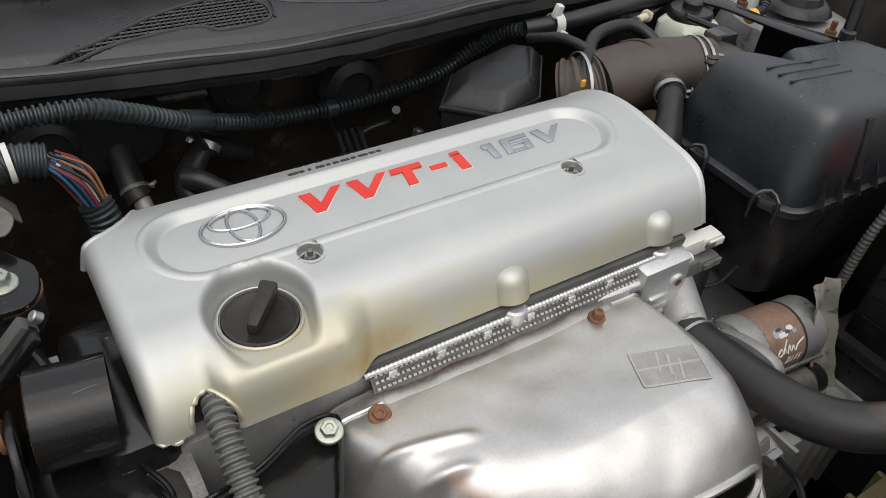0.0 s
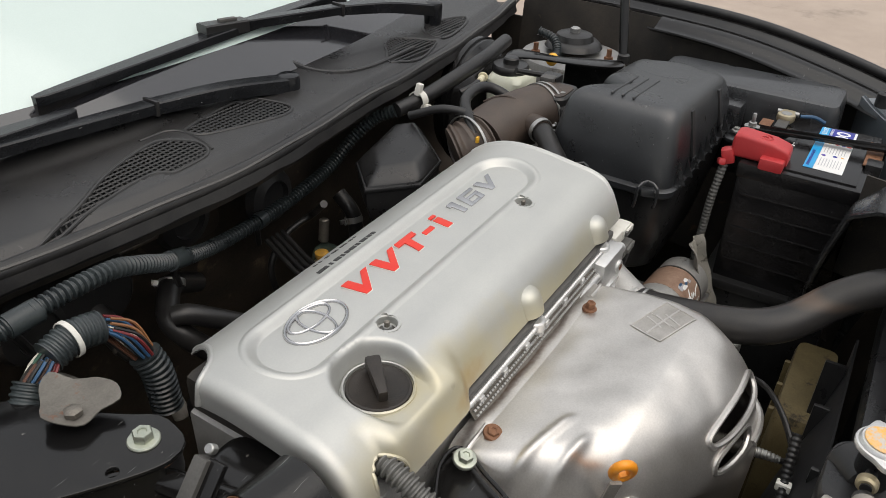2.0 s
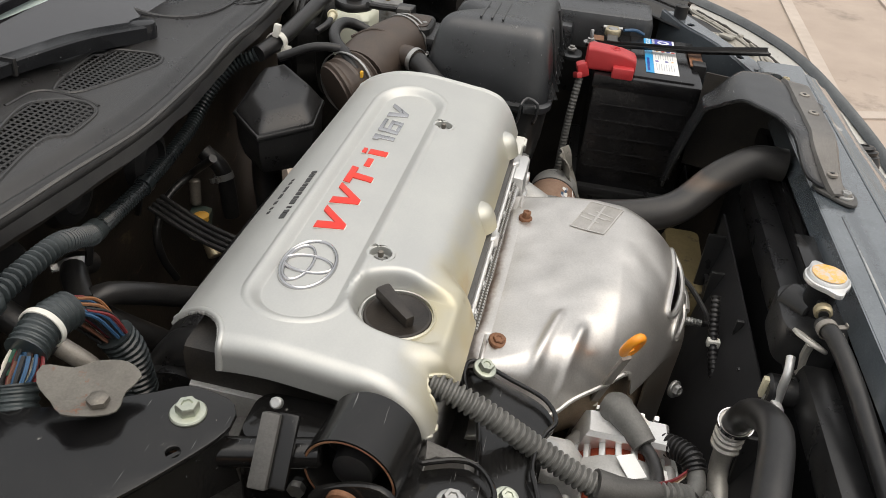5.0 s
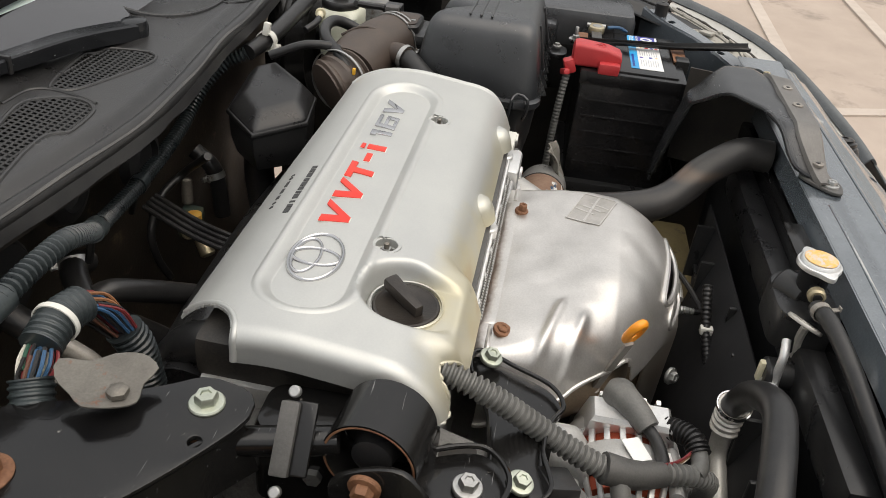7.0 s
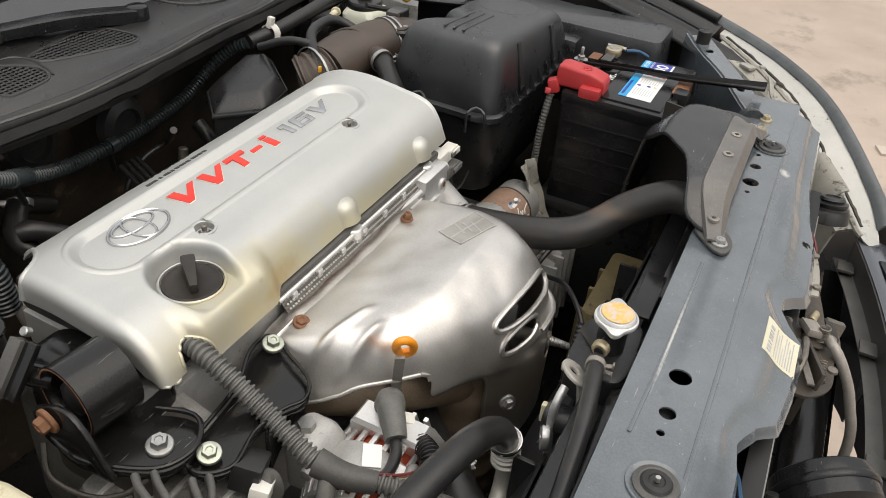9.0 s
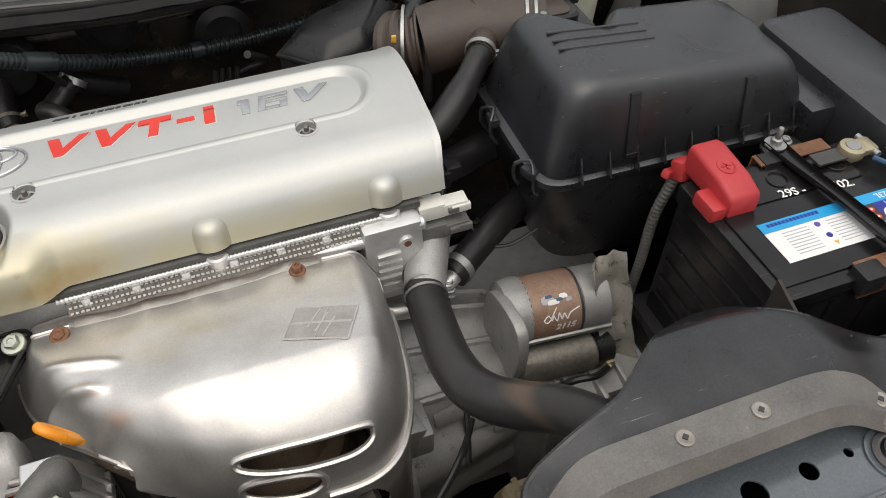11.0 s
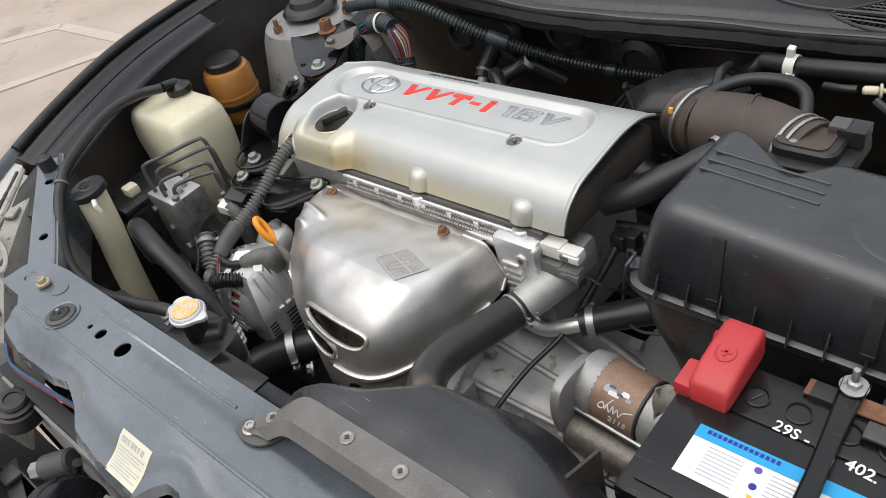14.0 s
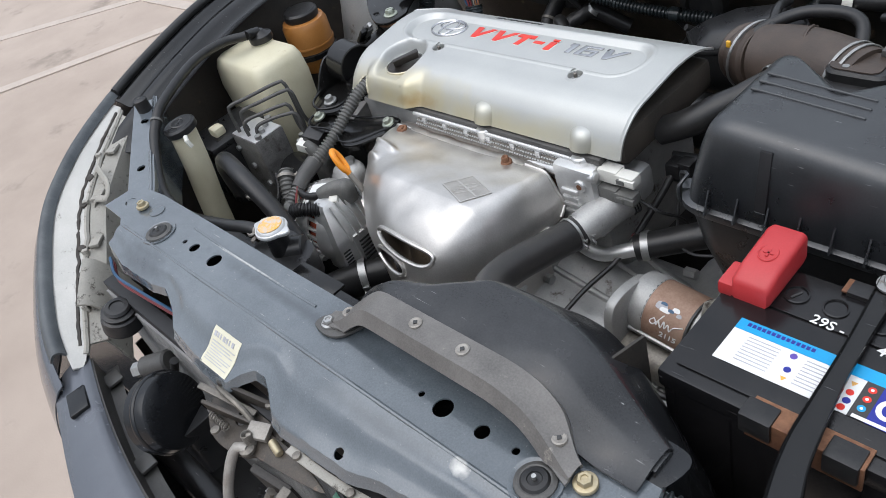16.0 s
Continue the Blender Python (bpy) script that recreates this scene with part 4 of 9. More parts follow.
part("back_flange", grid(back_flange, steps(0, len(BACK) - 1.0, 90), steps(0, 1, 6), -0.0014), "shield", heat_shield, "flange freckled with rust", sharp=60)
part("rolled_edge", tube([shield_point(t, 1.0) for t in steps(0.03, 0.70, 24)], 0.0026, 8), "shield", heat_shield)
part("rolled_edge", tube([shield_point(t, 0.0) for t in steps(0.03, 0.56, 20)], 0.0026, 8), "shield", heat_shield)
ARCH = []
for v in steps(0.0, 0.299, 60):
    ARCH.append(shield_point(arch_edge(v), v))
part("rolled_edge", tube(ARCH, 0.0024, 8), "shield", heat_shield)
part("waist_bead", tube([shield_point(0.700, v) for v in steps(0.485, 0.985, 18)], 0.0040, 8), "shield", heat_shield)
hexbolt("shield_bolt", (0.092, -0.120, on_shield(0.092, -0.120) + 0.001), (0, -0.1, 1), 0.0055, "rust", "rusty flanged bolt on the heat shield", group="shield bolts", h=0.010)
hexbolt("shield_bolt", (-0.138, -0.122, on_shield(-0.138, -0.122) + 0.001), (-0.1, -0.2, 1), 0.0062, "rust", "rusty flanged bolt on the heat shield", group="shield bolts", h=0.005)
hexbolt("shield_bolt", (-0.016, -0.3285, 0.680), (-0.65, -0.75, 0.25), 0.0070, "steel", "flanged steel bolt low on the heat shield", group="shield bolts")
exhaust = thing("exhaust_manifold", "rust-brown cast exhaust manifold behind the heat shield", "exhaust")
part("collector", tube([(0.0, -0.13, 0.72), (0.01, -0.19, 0.72), (0.03, -0.225, 0.66), (0.035, -0.235, 0.45)], 0.060, 24), "tan_steel", exhaust)
part("branch", tube([(-0.150, -0.135, 0.725), (-0.115, -0.190, 0.722), (-0.060, -0.232, 0.705), (0.010, -0.250, 0.66)], 0.034, 20), "tan_steel", exhaust)
for k in range(4):
    part("runner", tube([(-0.11 + 0.08 * k, -0.08, 0.745), (-0.09 + 0.07 * k, -0.13, 0.745), (-0.05 + 0.04 * k, -0.18, 0.735)], 0.022, 14), "rust", exhaust)
part("converter", tube([(0.035, -0.235, 0.69), (0.035, -0.242, 0.56), (0.035, -0.245, 0.42)], lambda t: 0.062 + 0.012 * math.sin(math.pi * t), 28, 0.01, 0.045, 0.004), "tan_steel", exhaust, "brown heat-stained converter shell")
sensor = thing("oxygen_sensor", "steel oxygen sensor stud in front of the heat shield", "sensor")
part("body", rod((0.094, -0.285, 0.690), (0.098, -0.336, 0.693), 0.0095, 16, 0.001), "dullpipe", sensor)
part("nut", rod((0.097, -0.322, 0.692), (0.0985, -0.334, 0.6925), 0.0125, 6), "rust2", sensor)
part("tip", tube([(0.0985, -0.334, 0.6925), (0.100, -0.346, 0.693), (0.102, -0.362, 0.692)], lambda t: 0.0068 - 0.002 * t, 12, 0.003, 0.004, 0.0008), "steel", sensor)
part("lead", tube([(0.102, -0.360, 0.692), (0.110, -0.372, 0.688), (0.135, -0.368, 0.690), (0.170, -0.345, 0.702), (0.200, -0.315, 0.706), (0.222, -0.280, 0.690)], 0.0036, 8), "rubber", sensor, "black sensor lead")

for ob in list(scene.objects):
    if ob not in BODY and not ob.parent:
        ob.matrix_world = ENGINE @ ob.matrix_world


# ---- pavement ----
def quad(pts):
    bm = bmesh.new()
    bm.faces.new([bm.verts.new(p) for p in pts])
    return bm


solo("ground", grid(lambda u, v: (u, v, 0.0), steps(-400, 400, 40), steps(-400, 400, 40)), "ground", "pale beige concrete car park with worn lines", "ground", kind="structure")


def stripe(a, b, w, rise):
    a, b = Vector((*a, 0)), Vector((*b, 0))
    n = (b - a).normalized().cross(Vector((0, 0, 1))) * w / 2
    bm = quad([a + n, b + n, b - n, a - n])
    made = bmesh.ops.extrude_face_region(bm, geom=list(bm.faces))
    bmesh.ops.translate(bm, vec=(0, 0, rise), verts=[v for v in made["geom"] if isinstance(v, bmesh.types.BMVert)])
    return bm


for k, (a, b) in enumerate((((-4.75, 0.26), (-4.05, 1.01)), ((-4.02, 1.01), (-3.20, 1.04)), ((-3.88, -0.07), (-3.22, 1.10)), ((2.66, -0.90), (3.12, -2.26)), ((3.00, -1.40), (9.0, -1.63)), ((3.05, -2.11), (9.0, -2.31)))):
    solo("parking_line", stripe(a, b, 0.075, 0.004 + 0.002 * k), "line", "worn pale parking line on the pavement", "road marking", "parking lines", "structure")

# ---- radiator support ----
support = thing("radiator_support", "slate-painted steel radiator support with round holes and scratches", "radiator support")


def rear_edge(x):
    return -0.456 - 0.004 * (1 - ease(-0.33, -0.30, x))


top_outline = [(x, rear_edge(x)) for x in steps(-0.335, 0.66, 40)] + [(0.66, -0.53), (-0.30, -0.53), (-0.335, -0.51)]
part("top_plate", plate(top_outline, 0.002, ((0.348, -0.497, 0.0108), (0.398, -0.496, 0.0078), (0.437, -0.494, 0.0040), (0.318, -0.497, 0.0034), (-0.079, -0.498, 0.0108), (-0.131, -0.498, 0.0078), (-0.157, -0.498, 0.0038)), 0,
                         pose(0, 0, 0.866)), "support", support)


def apron(x, v):
    low = float(np.interp(x, (-0.30, -0.24, -0.15, -0.12, -0.085, -0.06, 0.0, 0.080, 0.093, 0.110, 0.132, 0.149, 0.167, 0.187, 0.295, 0.335, 0.42, 0.62),
                          (0.562, 0.574, 0.571, 0.564, 0.578, 0.598, 0.605, 0.608, 0.592, 0.577, 0.577, 0.588, 0.602, 0.605, 0.599, 0.588, 0.577, 0.574)))
    low += 0.0008 * noise.noise((x * 60, 0, 4)) + 0.0002 * noise.noise((x * 150, 0, 7))
    y = -0.5285 - (low - 0.5285) * v
    z = 0.8665 - 0.034 * ease(-0.1, 1.1, v) * ((low - 0.5285) / 0.0715) - 0.012 * ease(0.9, 1.0, v)
    return (x, y, z + 0.0022 * noise.noise((x * 9, v * 3, 0)) + 0.004 * math.exp(-((v - 0.45) / 0.16) ** 2) * ease(-0.22, -0.12, x))


apron_hole = [(0.276 + 0.0066 * math.cos(a), -0.585 + 0.0058 * math.sin(a)) for a in steps(0, 2 * math.pi, 24)[:-1]]
hole_edge = to_edge([apron_hole], 0.0016)
front_apron = part("front_apron", thicken(grid(lambda x, v: hole_edge(apron(x, v)), steps(-0.30, 0.62, 320), steps(0, 1, 32), 0, lambda u, v: math.hypot((u - 0.276) / 0.0066, (apron(u, v)[1] + 0.585) / 0.0058) < 1), -0.002), "support", support)
apron_tree = shape_of(front_apron)
part("rear_lip", grid(lambda x, v: (x, rear_edge(x) + 0.004 - 0.004 * math.cos(v * 1.57), 0.8655 - 0.030 * v), steps(-0.335, 0.62, 50), steps(0, 1, 4), 0.002), "support", support)
part("rear_channel", span(-0.30, 0.55, -0.52, -0.44, 0.80, 0.83, 0.006), "blackpaint", support)
for x in (-0.215, 0.471):
    dish = lathe([(0.0250, 0.8665), (0.0245, 0.8682), (0.0228, 0.8682), (0.0215, 0.8672)], 32, pose(x, -0.508, 0))
    part("dish", dish, "support", support)
    stop = thing("hood_stop", "round black rubber hood stop on the radiator support", "hood stop", "hood stops")
    part("base", lathe([(0.0195, 0.8665), (0.019, 0.869), (0.0150, 0.8705), (0.0135, 0.8700)], 30, pose(x, -0.508, 0)), "dusty", stop)
    part("cone", lathe([(0.0135, 0.870), (0.0115, 0.8722), (0.007, 0.8728), (0.0062, 0.8718), (0.003, 0.8715)], 24, pose(x, -0.508, 0)), "rubber", stop)
    part("pin", rod((x, -0.508, 0.872), (x, -0.508, 0.8768), 0.0022, 10), "steel", stop)
for at in ((0.507, -0.485, 0.8665), (0.565, -0.487, 0.8665), (-0.298, -0.489, 0.8705)):
    hexbolt("support_bolt", at, (0, 0, 1), 0.0062, "gold", "yellow zinc-plated flanged bolt on the radiator support", group="support bolts", h=0.008)
part("end_plate", plate([(-0.325, -0.458), (-0.395, -0.448), (-0.400, -0.515), (-0.318, -0.518)], 0.002, ((-0.362, -0.487, 0.009),), 0, pose(0, 0, 0.8535)), "support", support)
part("long_rib", tube([(-0.17, -0.4735, 0.8655), (0.0, -0.478, 0.8655), (0.12, -0.478, 0.8655)], 0.0022, 8), "support", support)
part("front_edge", tube([(-0.29, -0.5285, 0.8650), (0.0, -0.5285, 0.8652), (0.3, -0.5285, 0.8652), (0.6, -0.5285, 0.8650)], 0.0026, 8), "support", support)
sticker = thing("service_sticker", "cream printed service sticker on the radiator support", "sticker")
def on_label(u0, u1, v0, v1, lift):
    corner = lambda u, v: (0.0180 + 0.0575 * u, -0.5610 - 0.0385 * v)
    return drape(apron_tree, (corner(u0, v0), corner(u1, v0), corner(u1, v1), corner(u0, v1)), lift, 6)


part("sheet", on_label(0, 1, 0, 1, 0.0008), node_mat("sticker_paper", (0.60, 0.57, 0.43), 0.5, 0, (0.66, 0.63, 0.50), 60), sticker)
for k in range(7):
    part("print_mark", on_label(0.08 + 0.11 * k, 0.16 + 0.11 * k - 0.02 * (k % 3), 0.13, 0.25, 0.0014), "greyink", sticker, "unreadable grey print")
for k in range(8):
    part("print_line", on_label(0.08, (0.92, 0.80, 0.90, 0.55, 0.92, 0.88, 0.70, 0.90)[k], 0.34 + 0.072 * k, 0.362 + 0.072 * k, 0.0014), "greyink", sticker, "unreadable grey print")
part("blank_disc", lathe([(0.0125, 0.8660), (0.0120, 0.8676), (0.0105, 0.8680), (0.0, 0.8680)], 26, pose(-0.268, -0.482, 0)), "support", support)

# ---- air snorkel ----
snorkel = thing("air_snorkel", "scuffed black plastic air intake snorkel on the radiator support", "air duct")


def snorkel_top(x):
    return 0.868 + 0.044 * ease(0.160, 0.240, x) * (1 - ease(0.395, 0.515, x))


def rear_rim(x):
    return -0.342 - (4.0 if x < 0.40 else 3.0) * (x - 0.40) ** 2


MOUTH = ((0.0, 0.0), (0.20, 0.02), (0.28, 0.09), (0.34, 0.28), (0.44, 0.46), (0.76, 0.73), (1.0, 1.0))


def mouth_x(over):
    for (a, fa), (b, fb) in zip(MOUTH, MOUTH[1:]):
        if over <= b:
            return 0.178 + 0.205 * (fa + (fb - fa) * (over - a) / (b - a))
    return 0.383


def duct_z(x, over):
    low = snorkel_top(x)
    high = 0.868 + 0.045 * ease(0.115, 0.245, x) * (1 - ease(0.42, 0.54, x))
    return low + (high + 0.004 * math.sin(math.pi * over) - 0.046 * ease(0.68, 1.08, over) - low) * ease(0.0, 0.45, over)


def back_y(u):
    return rear_rim(0.383 + 0.162 * u)


def snorkel_point(u, v):
    """u runs along the duct, v from the flange over the top and down at the back."""
    over = min(v / 0.62, 1)
    x0 = mouth_x(over)
    x = x0 + (0.545 - x0) * u
    y = -0.470 + (back_y(u) + 0.470) * over
    z = duct_z(x, over)
    if v > 0.62:
        f = (v - 0.62) / 0.38
        y += 0.022 * math.sin(f * 1.57)
        z -= 0.16 * f + 0.004 * math.sin(f * 3)
        x += 0.03 * f * ease(0.40, 0.53, x) + 0.05 * f * (1 - u)
    return (x, y, z + 0.0012 * noise.noise((x * 25, y * 25, 0)))


def on_flange(x, y, lift=0.0025):
    return duct_z(x, max(0.0, (y + 0.470) / (back_y(min(max((x - 0.178) / 0.367, 0), 1)) + 0.470))) + lift


part("shell", grid(snorkel_point, steps(0, 1, 64), steps(0, 1, 60), -0.003), "duct", snorkel, sharp=60)
part("mouth_rim", tube([snorkel_point(0.0, v) for v in steps(0.02, 0.95, 26)], 0.0034, 8), "duct", snorkel)
# added sheet; its dark colour stands for the shade inside the duct
part("throat", grid(lambda u, v: (0.445 + 0.03 * u, -0.462 + 0.116 * u, 0.74 + 0.155 * v), steps(0, 1, 8), steps(0, 1, 8), 0.003), "inner", snorkel, "dark sheet standing for the duct's shaded inside")
part("cheek", grid(lambda u, v: (0.186 + 0.27 * u, -0.462 + 0.004 * v, 0.862 - 0.10 * v), steps(0, 1, 12), steps(0, 1, 6), 0.003), "duct", snorkel)


def strip(x, v):
    """The flange: a flat band on the duct, with a lip that falls forward."""
    shift = 0.024 * ease(0.43, 0.53, x) + 0.013 * (1 - ease(0.150, 0.225, x))
    wide = (0.027 - 0.014 * ease(0.46, 0.497, x)) * (0.45 + 0.55 * ease(0.158, 0.225, x))
    if v < 0.35:
        f = 1 - v / 0.35
        top = on_flange(x, -0.474, 0.0045)
        return (x, -0.474 - 0.008 * f - shift, max(top - 0.014 * f, 0.8725))
    y = -0.474 + wide * (v - 0.35) / 0.65
    return (x, y - shift, on_flange(x, y, 0.0045) + 0.0010 * math.sin(math.pi * (v - 0.35) / 0.65) - 0.0045 * ease(0.95, 1.0, v))


part("flange", grid(strip, steps(0.158, 0.497, 74), steps(0, 1, 20), -0.0030), "flange_dust", snorkel, "dusty grey flange strip", 28)
part("side", grid(lambda v, w: tuple(Vector(snorkel_point(1.0, v)) + Vector((0.006 * w + 0.02 * w * w, 0.0, -0.006 * ease(0, 0.1, w) - 0.20 * w))), steps(0.22, 1.0, 20), steps(0, 1, 10), -0.003), "duct", snorkel)
for x in (0.186, 0.295, 0.359, 0.474):
    at = Vector(strip(x, 0.66)) + Vector((0, 0, 0.0034))
    clip = thing("push_clip", "pale grey push clip in the snorkel flange", "clip", "snorkel clips")
    part("disc", lathe([(0.0070, -0.002), (0.0070, 0.0010), (0.0056, 0.0018), (0.0042, 0.0012)], 20, Matrix.Translation(at)), "dullpipe", clip)
    part("pin", lathe([(0.0030, 0.0), (0.0027, 0.0022), (0.0, 0.0026)], 4, Matrix.Translation(at)), "ink", clip)
ear = plate(smooth_loop([(0.146, -0.498), (0.170, -0.502), (0.190, -0.492), (0.200, -0.462), (0.180, -0.456), (0.158, -0.472), (0.145, -0.486)], 0.006), 0.004, (), 0.001, pose(0, 0, 0.8715))
part("ear", ear, "dusty", snorkel)
hexbolt("snorkel_bolt", (0.162, -0.488, 0.872), (0, 0, 1), 0.0062, "steel", "dull steel bolt holding the snorkel", group="snorkel bolts", h=0.007)
foot = plate(smooth_loop([(0.478, -0.470), (0.488, -0.500), (0.510, -0.508), (0.530, -0.498), (0.560, -0.450), (0.560, -0.415), (0.500, -0.420)], 0.006), 0.004, (), 0.001, pose(0, 0, 0.8655))
part("foot", foot, "gloss", snorkel)
hexbolt("snorkel_bolt", (0.507, -0.486, 0.8695), (0, 0, 1), 0.0072, "gold", "yellow zinc bolt holding the snorkel", group="snorkel bolts", h=0.008)
drain = tube([(0.56, -0.47, 0.86), (0.60, -0.46, 0.845), (0.63, -0.45, 0.80), (0.64, -0.44, 0.70)], 0.019, 16, 0.006, 0.0075, 0.003)
solo("corrugated_hose", drain, "loom", "ribbed dark plastic hose beside the snorkel", "hose")

# ---- fenders, lamps and bumper ----
XC = 0.13
RIM = [(-0.93, 0.42, 0.935), (-0.92, 0.20, 0.935), (-0.89, -0.05, 0.930), (-0.845, -0.23, 0.912), (-0.785, -0.40, 0.884), (-0.727, -0.513, 0.857), (-0.66, -0.60, 0.822), (-0.53, -0.69, 0.764),
       (-0.425, -0.727, 0.730), (-0.31, -0.742, 0.705), (0.0, -0.755, 0.690)]
RIM3 = curve(RIM, 0.01)
RARC = [0.0]
for a, b in zip(RIM3, RIM3[1:]):
    RARC.append(RARC[-1] + (b - a).length)


def rim(f, inset=0.0):
    """A point of the hood line by its share of the way from the cowl to the nose, moved inwards."""
    s = f * RARC[-1]
    i = max(1, min(int(np.searchsorted(RARC, s)), len(RARC) - 1))
    k = (s - RARC[i - 1]) / (RARC[i] - RARC[i - 1])
    p = RIM3[i - 1].lerp(RIM3[i], k)
    a, b = RIM3[max(0, i - 4)], RIM3[min(len(RIM3) - 1, i + 3)]
    d = Vector((b.x - a.x, b.y - a.y, 0)).normalized()
    return p + Vector((-d.y, d.x, 0)) * inset


def rim_share(y):
    """The share of the way at which the hood line reaches y."""
    return RARC[min(i for i, p in enumerate(RIM3) if p.y <= y)] / RARC[-1]


for side in (-1, 1):
    def P(f, inset, dz, s=side):
        p = rim(f, inset)
        return (XC + s * -p.x, p.y, p.z + dz)
    F0, F1 = rim_share(-0.36), rim_share(-0.7265)
    # p.x is counted from the car's middle line
    fender = thing("fender", "dark slate front fender of the parked car", "fender", "fenders")
    part("skin", grid(lambda f, v: P(f, 0.012 - 0.075 * math.sin(v * 1.5), -0.22 * v ** 1.6), steps(0, F0 - 0.003, 50), steps(0, 1, 12), -0.002), "body", fender)
    part("lip", grid(lambda f, v: P(f, 0.012 + 0.055 * v, -0.004 - 0.014 * ease(0.2, 0.8, v)), steps(0, F0 - 0.003, 50), steps(0, 1, 8), -0.002), "blackpaint", fender)
    part("seal", tube([P(f, 0.020, 0.004) for f in steps(0.0, F0 - 0.01, 16)], 0.009, 10, 0.03), "rubber", fender, "black rubber hood seal")
    apron_ob = thing("inner_fender", "black painted inner fender panel of the engine bay", "inner fender", "inner fenders")
    part("panel", grid(lambda f, v: P(f, 0.067 + 0.05 * v, -0.018 - 0.45 * v), steps(0, 0.62, 40), steps(0, 1, 8), 0.003), "inner", apron_ob)
    part("rail", grid(lambda f, v: P(f, 0.064 + 0.075 * v, -0.018 - 0.016 * ease(0.1, 0.5, v) + 0.01 * ease(0.7, 1, v)), steps(0.18, 0.50, 36), steps(0, 1, 8), -0.003), "blackpaint", apron_ob)
    lamp = thing("headlamp", "worn silver-white headlamp housing seen from behind its dark seal", "headlamp", "headlamps")
    bow = lambda f: math.sin(math.pi * min(max((f - F0) / (F1 - F0), 0), 1)) ** 0.6
    part("seal", grid(lambda f, v: P(f, 0.002 + 0.020 * v, -0.006 + 0.010 * math.sin(v * math.pi)), steps(F0 - 0.01, F1 - 0.015, 50), steps(0, 1, 8), -0.004), "seal", lamp, "dark grey foam seal strip")
    part("housing", grid(lambda f, v: P(f, 0.022 + (0.014 + 0.045 * bow(f)) * v, -0.010 - 0.006 * v + 0.0015 * noise.noise((f * 40, v, 2))), steps(F0, F1, 70), steps(0, 1, 8), -0.004), "lamp", lamp)
    lamp_rim = part("rim", tube([P(f, 0.036 + 0.045 * bow(f) + 0.0025 * noise.noise((f * 60, 3, 0)), -0.013 + 0.002 * noise.noise((f * 80, 0, 0))) for f in steps(F0 + 0.005, F1 - 0.01, 40)], 0.0048, 7, 0.02), "lamprim", lamp, "ragged cream-grey glue rim")
    part("torn_edge", tube([P(f, 0.030 + 0.038 * bow(f) + 0.004 * noise.noise((f * 90, 5, 0)), -0.0105 + 0.0035 * noise.noise((f * 120, 0, 6))) for f in steps(F0 + 0.01, F1 - 0.02, 60)], 0.0030, 6, 0.008), "inner", lamp_rim, "torn dark sealant")
    for q in (0.10, 0.135, 0.19, 0.22):
        part("sealant_lump", lathe([(0.007, 0.0), (0.006, 0.004), (0.0, 0.006)], 9, Matrix.Translation(P(F0 + q, 0.036 + 0.040 * bow(F0 + q), -0.010)) @ pose(0, 0, 0, 20, 10, 200 * q)), "inner", lamp_rim)
    part("ledge", grid(lambda f, v: P(f, 0.040 + 0.045 * bow(f) + 0.034 * v, -0.018 - 0.012 * v - 0.05 * ease(0.6, 1.0, v)), steps(F0 + 0.01, F1 - 0.02, 50), steps(0, 1, 8), -0.004), "lamprim", lamp)
    part("lens", grid(lambda f, v: P(f, 0.002 - 0.06 * math.sin(v * 1.5), -0.008 - 0.16 * v ** 1.5), steps(F0, F1 + 0.01, 40), steps(0, 1, 10), -0.002), "seal" if side > 0 else "body", lamp)
    for f in steps(F0 + 0.06, F1 - 0.07, 3):
        part("tab", box(0.026, 0.018, 0.006, 0.002, Matrix.Translation(P(f, 0.052 + 0.045 * bow(f), -0.014)) @ pose(0, 0, 0, 0, 0, side * (35 + 60 * (0.8 - f)))), "lamprim", lamp)
        part("clip", box(0.008, 0.010, 0.012, 0.001, Matrix.Translation(P(f + 0.012, 0.036 + 0.045 * bow(f), -0.010)) @ pose(0, 0, 0, 0, 0, side * 40)), "lamprim", lamp_rim)
    part("bracket", tube([P(F0 + 0.09 + a, b, c) for a, b, c in ((0, 0.080, -0.006), (0.015, 0.105, 0.002), (0.03, 0.125, 0.002), (0.045, 0.120, -0.004), (0.04, 0.092, -0.014), (0.065, 0.082, -0.05))], 0.006, 8, 0.006, flat=0.5), "lamprim", lamp)
    part("end_shield", grid(lambda u, v: P(F1 - 0.10 + 0.05 * u, 0.085 + 0.050 * v - 0.02 * u, 0.010 - 0.09 * v * v), steps(0, 1, 8), steps(0, 1, 10), -0.004), "lamprim", lamp)
    rail = thing("lamp_rail", "slate-painted steel rail with holes behind the headlamp", "rail", "lamp rails")
    ra, rb = Vector((-0.600, -0.318, 0.874)), Vector((-0.315, -0.500, 0.846))
    rn = Vector((rb.y - ra.y, ra.x - rb.x, 0)).normalized() * -0.042

    def on_rail(u, v, dz=0.0, s=side):
        p = ra.lerp(rb, u) + rn * (v - 0.5) + Vector((0, 0, dz + 0.006 * ease(0.80, 1.0, v) - 0.003 * math.sin(3 * math.pi * u) * v))
        return (p.x if s < 0 else 2 * XC - p.x, p.y, p.z)
    part("plate", grid(on_rail, steps(0, 1, 200), steps(0, 1, 30), -0.003, lambda u, v: min(math.hypot((u - q) * 0.338, (v - 0.5) * 0.042) for q in (0.19, 0.62, 0.90)) < 0.0072), "support", rail)
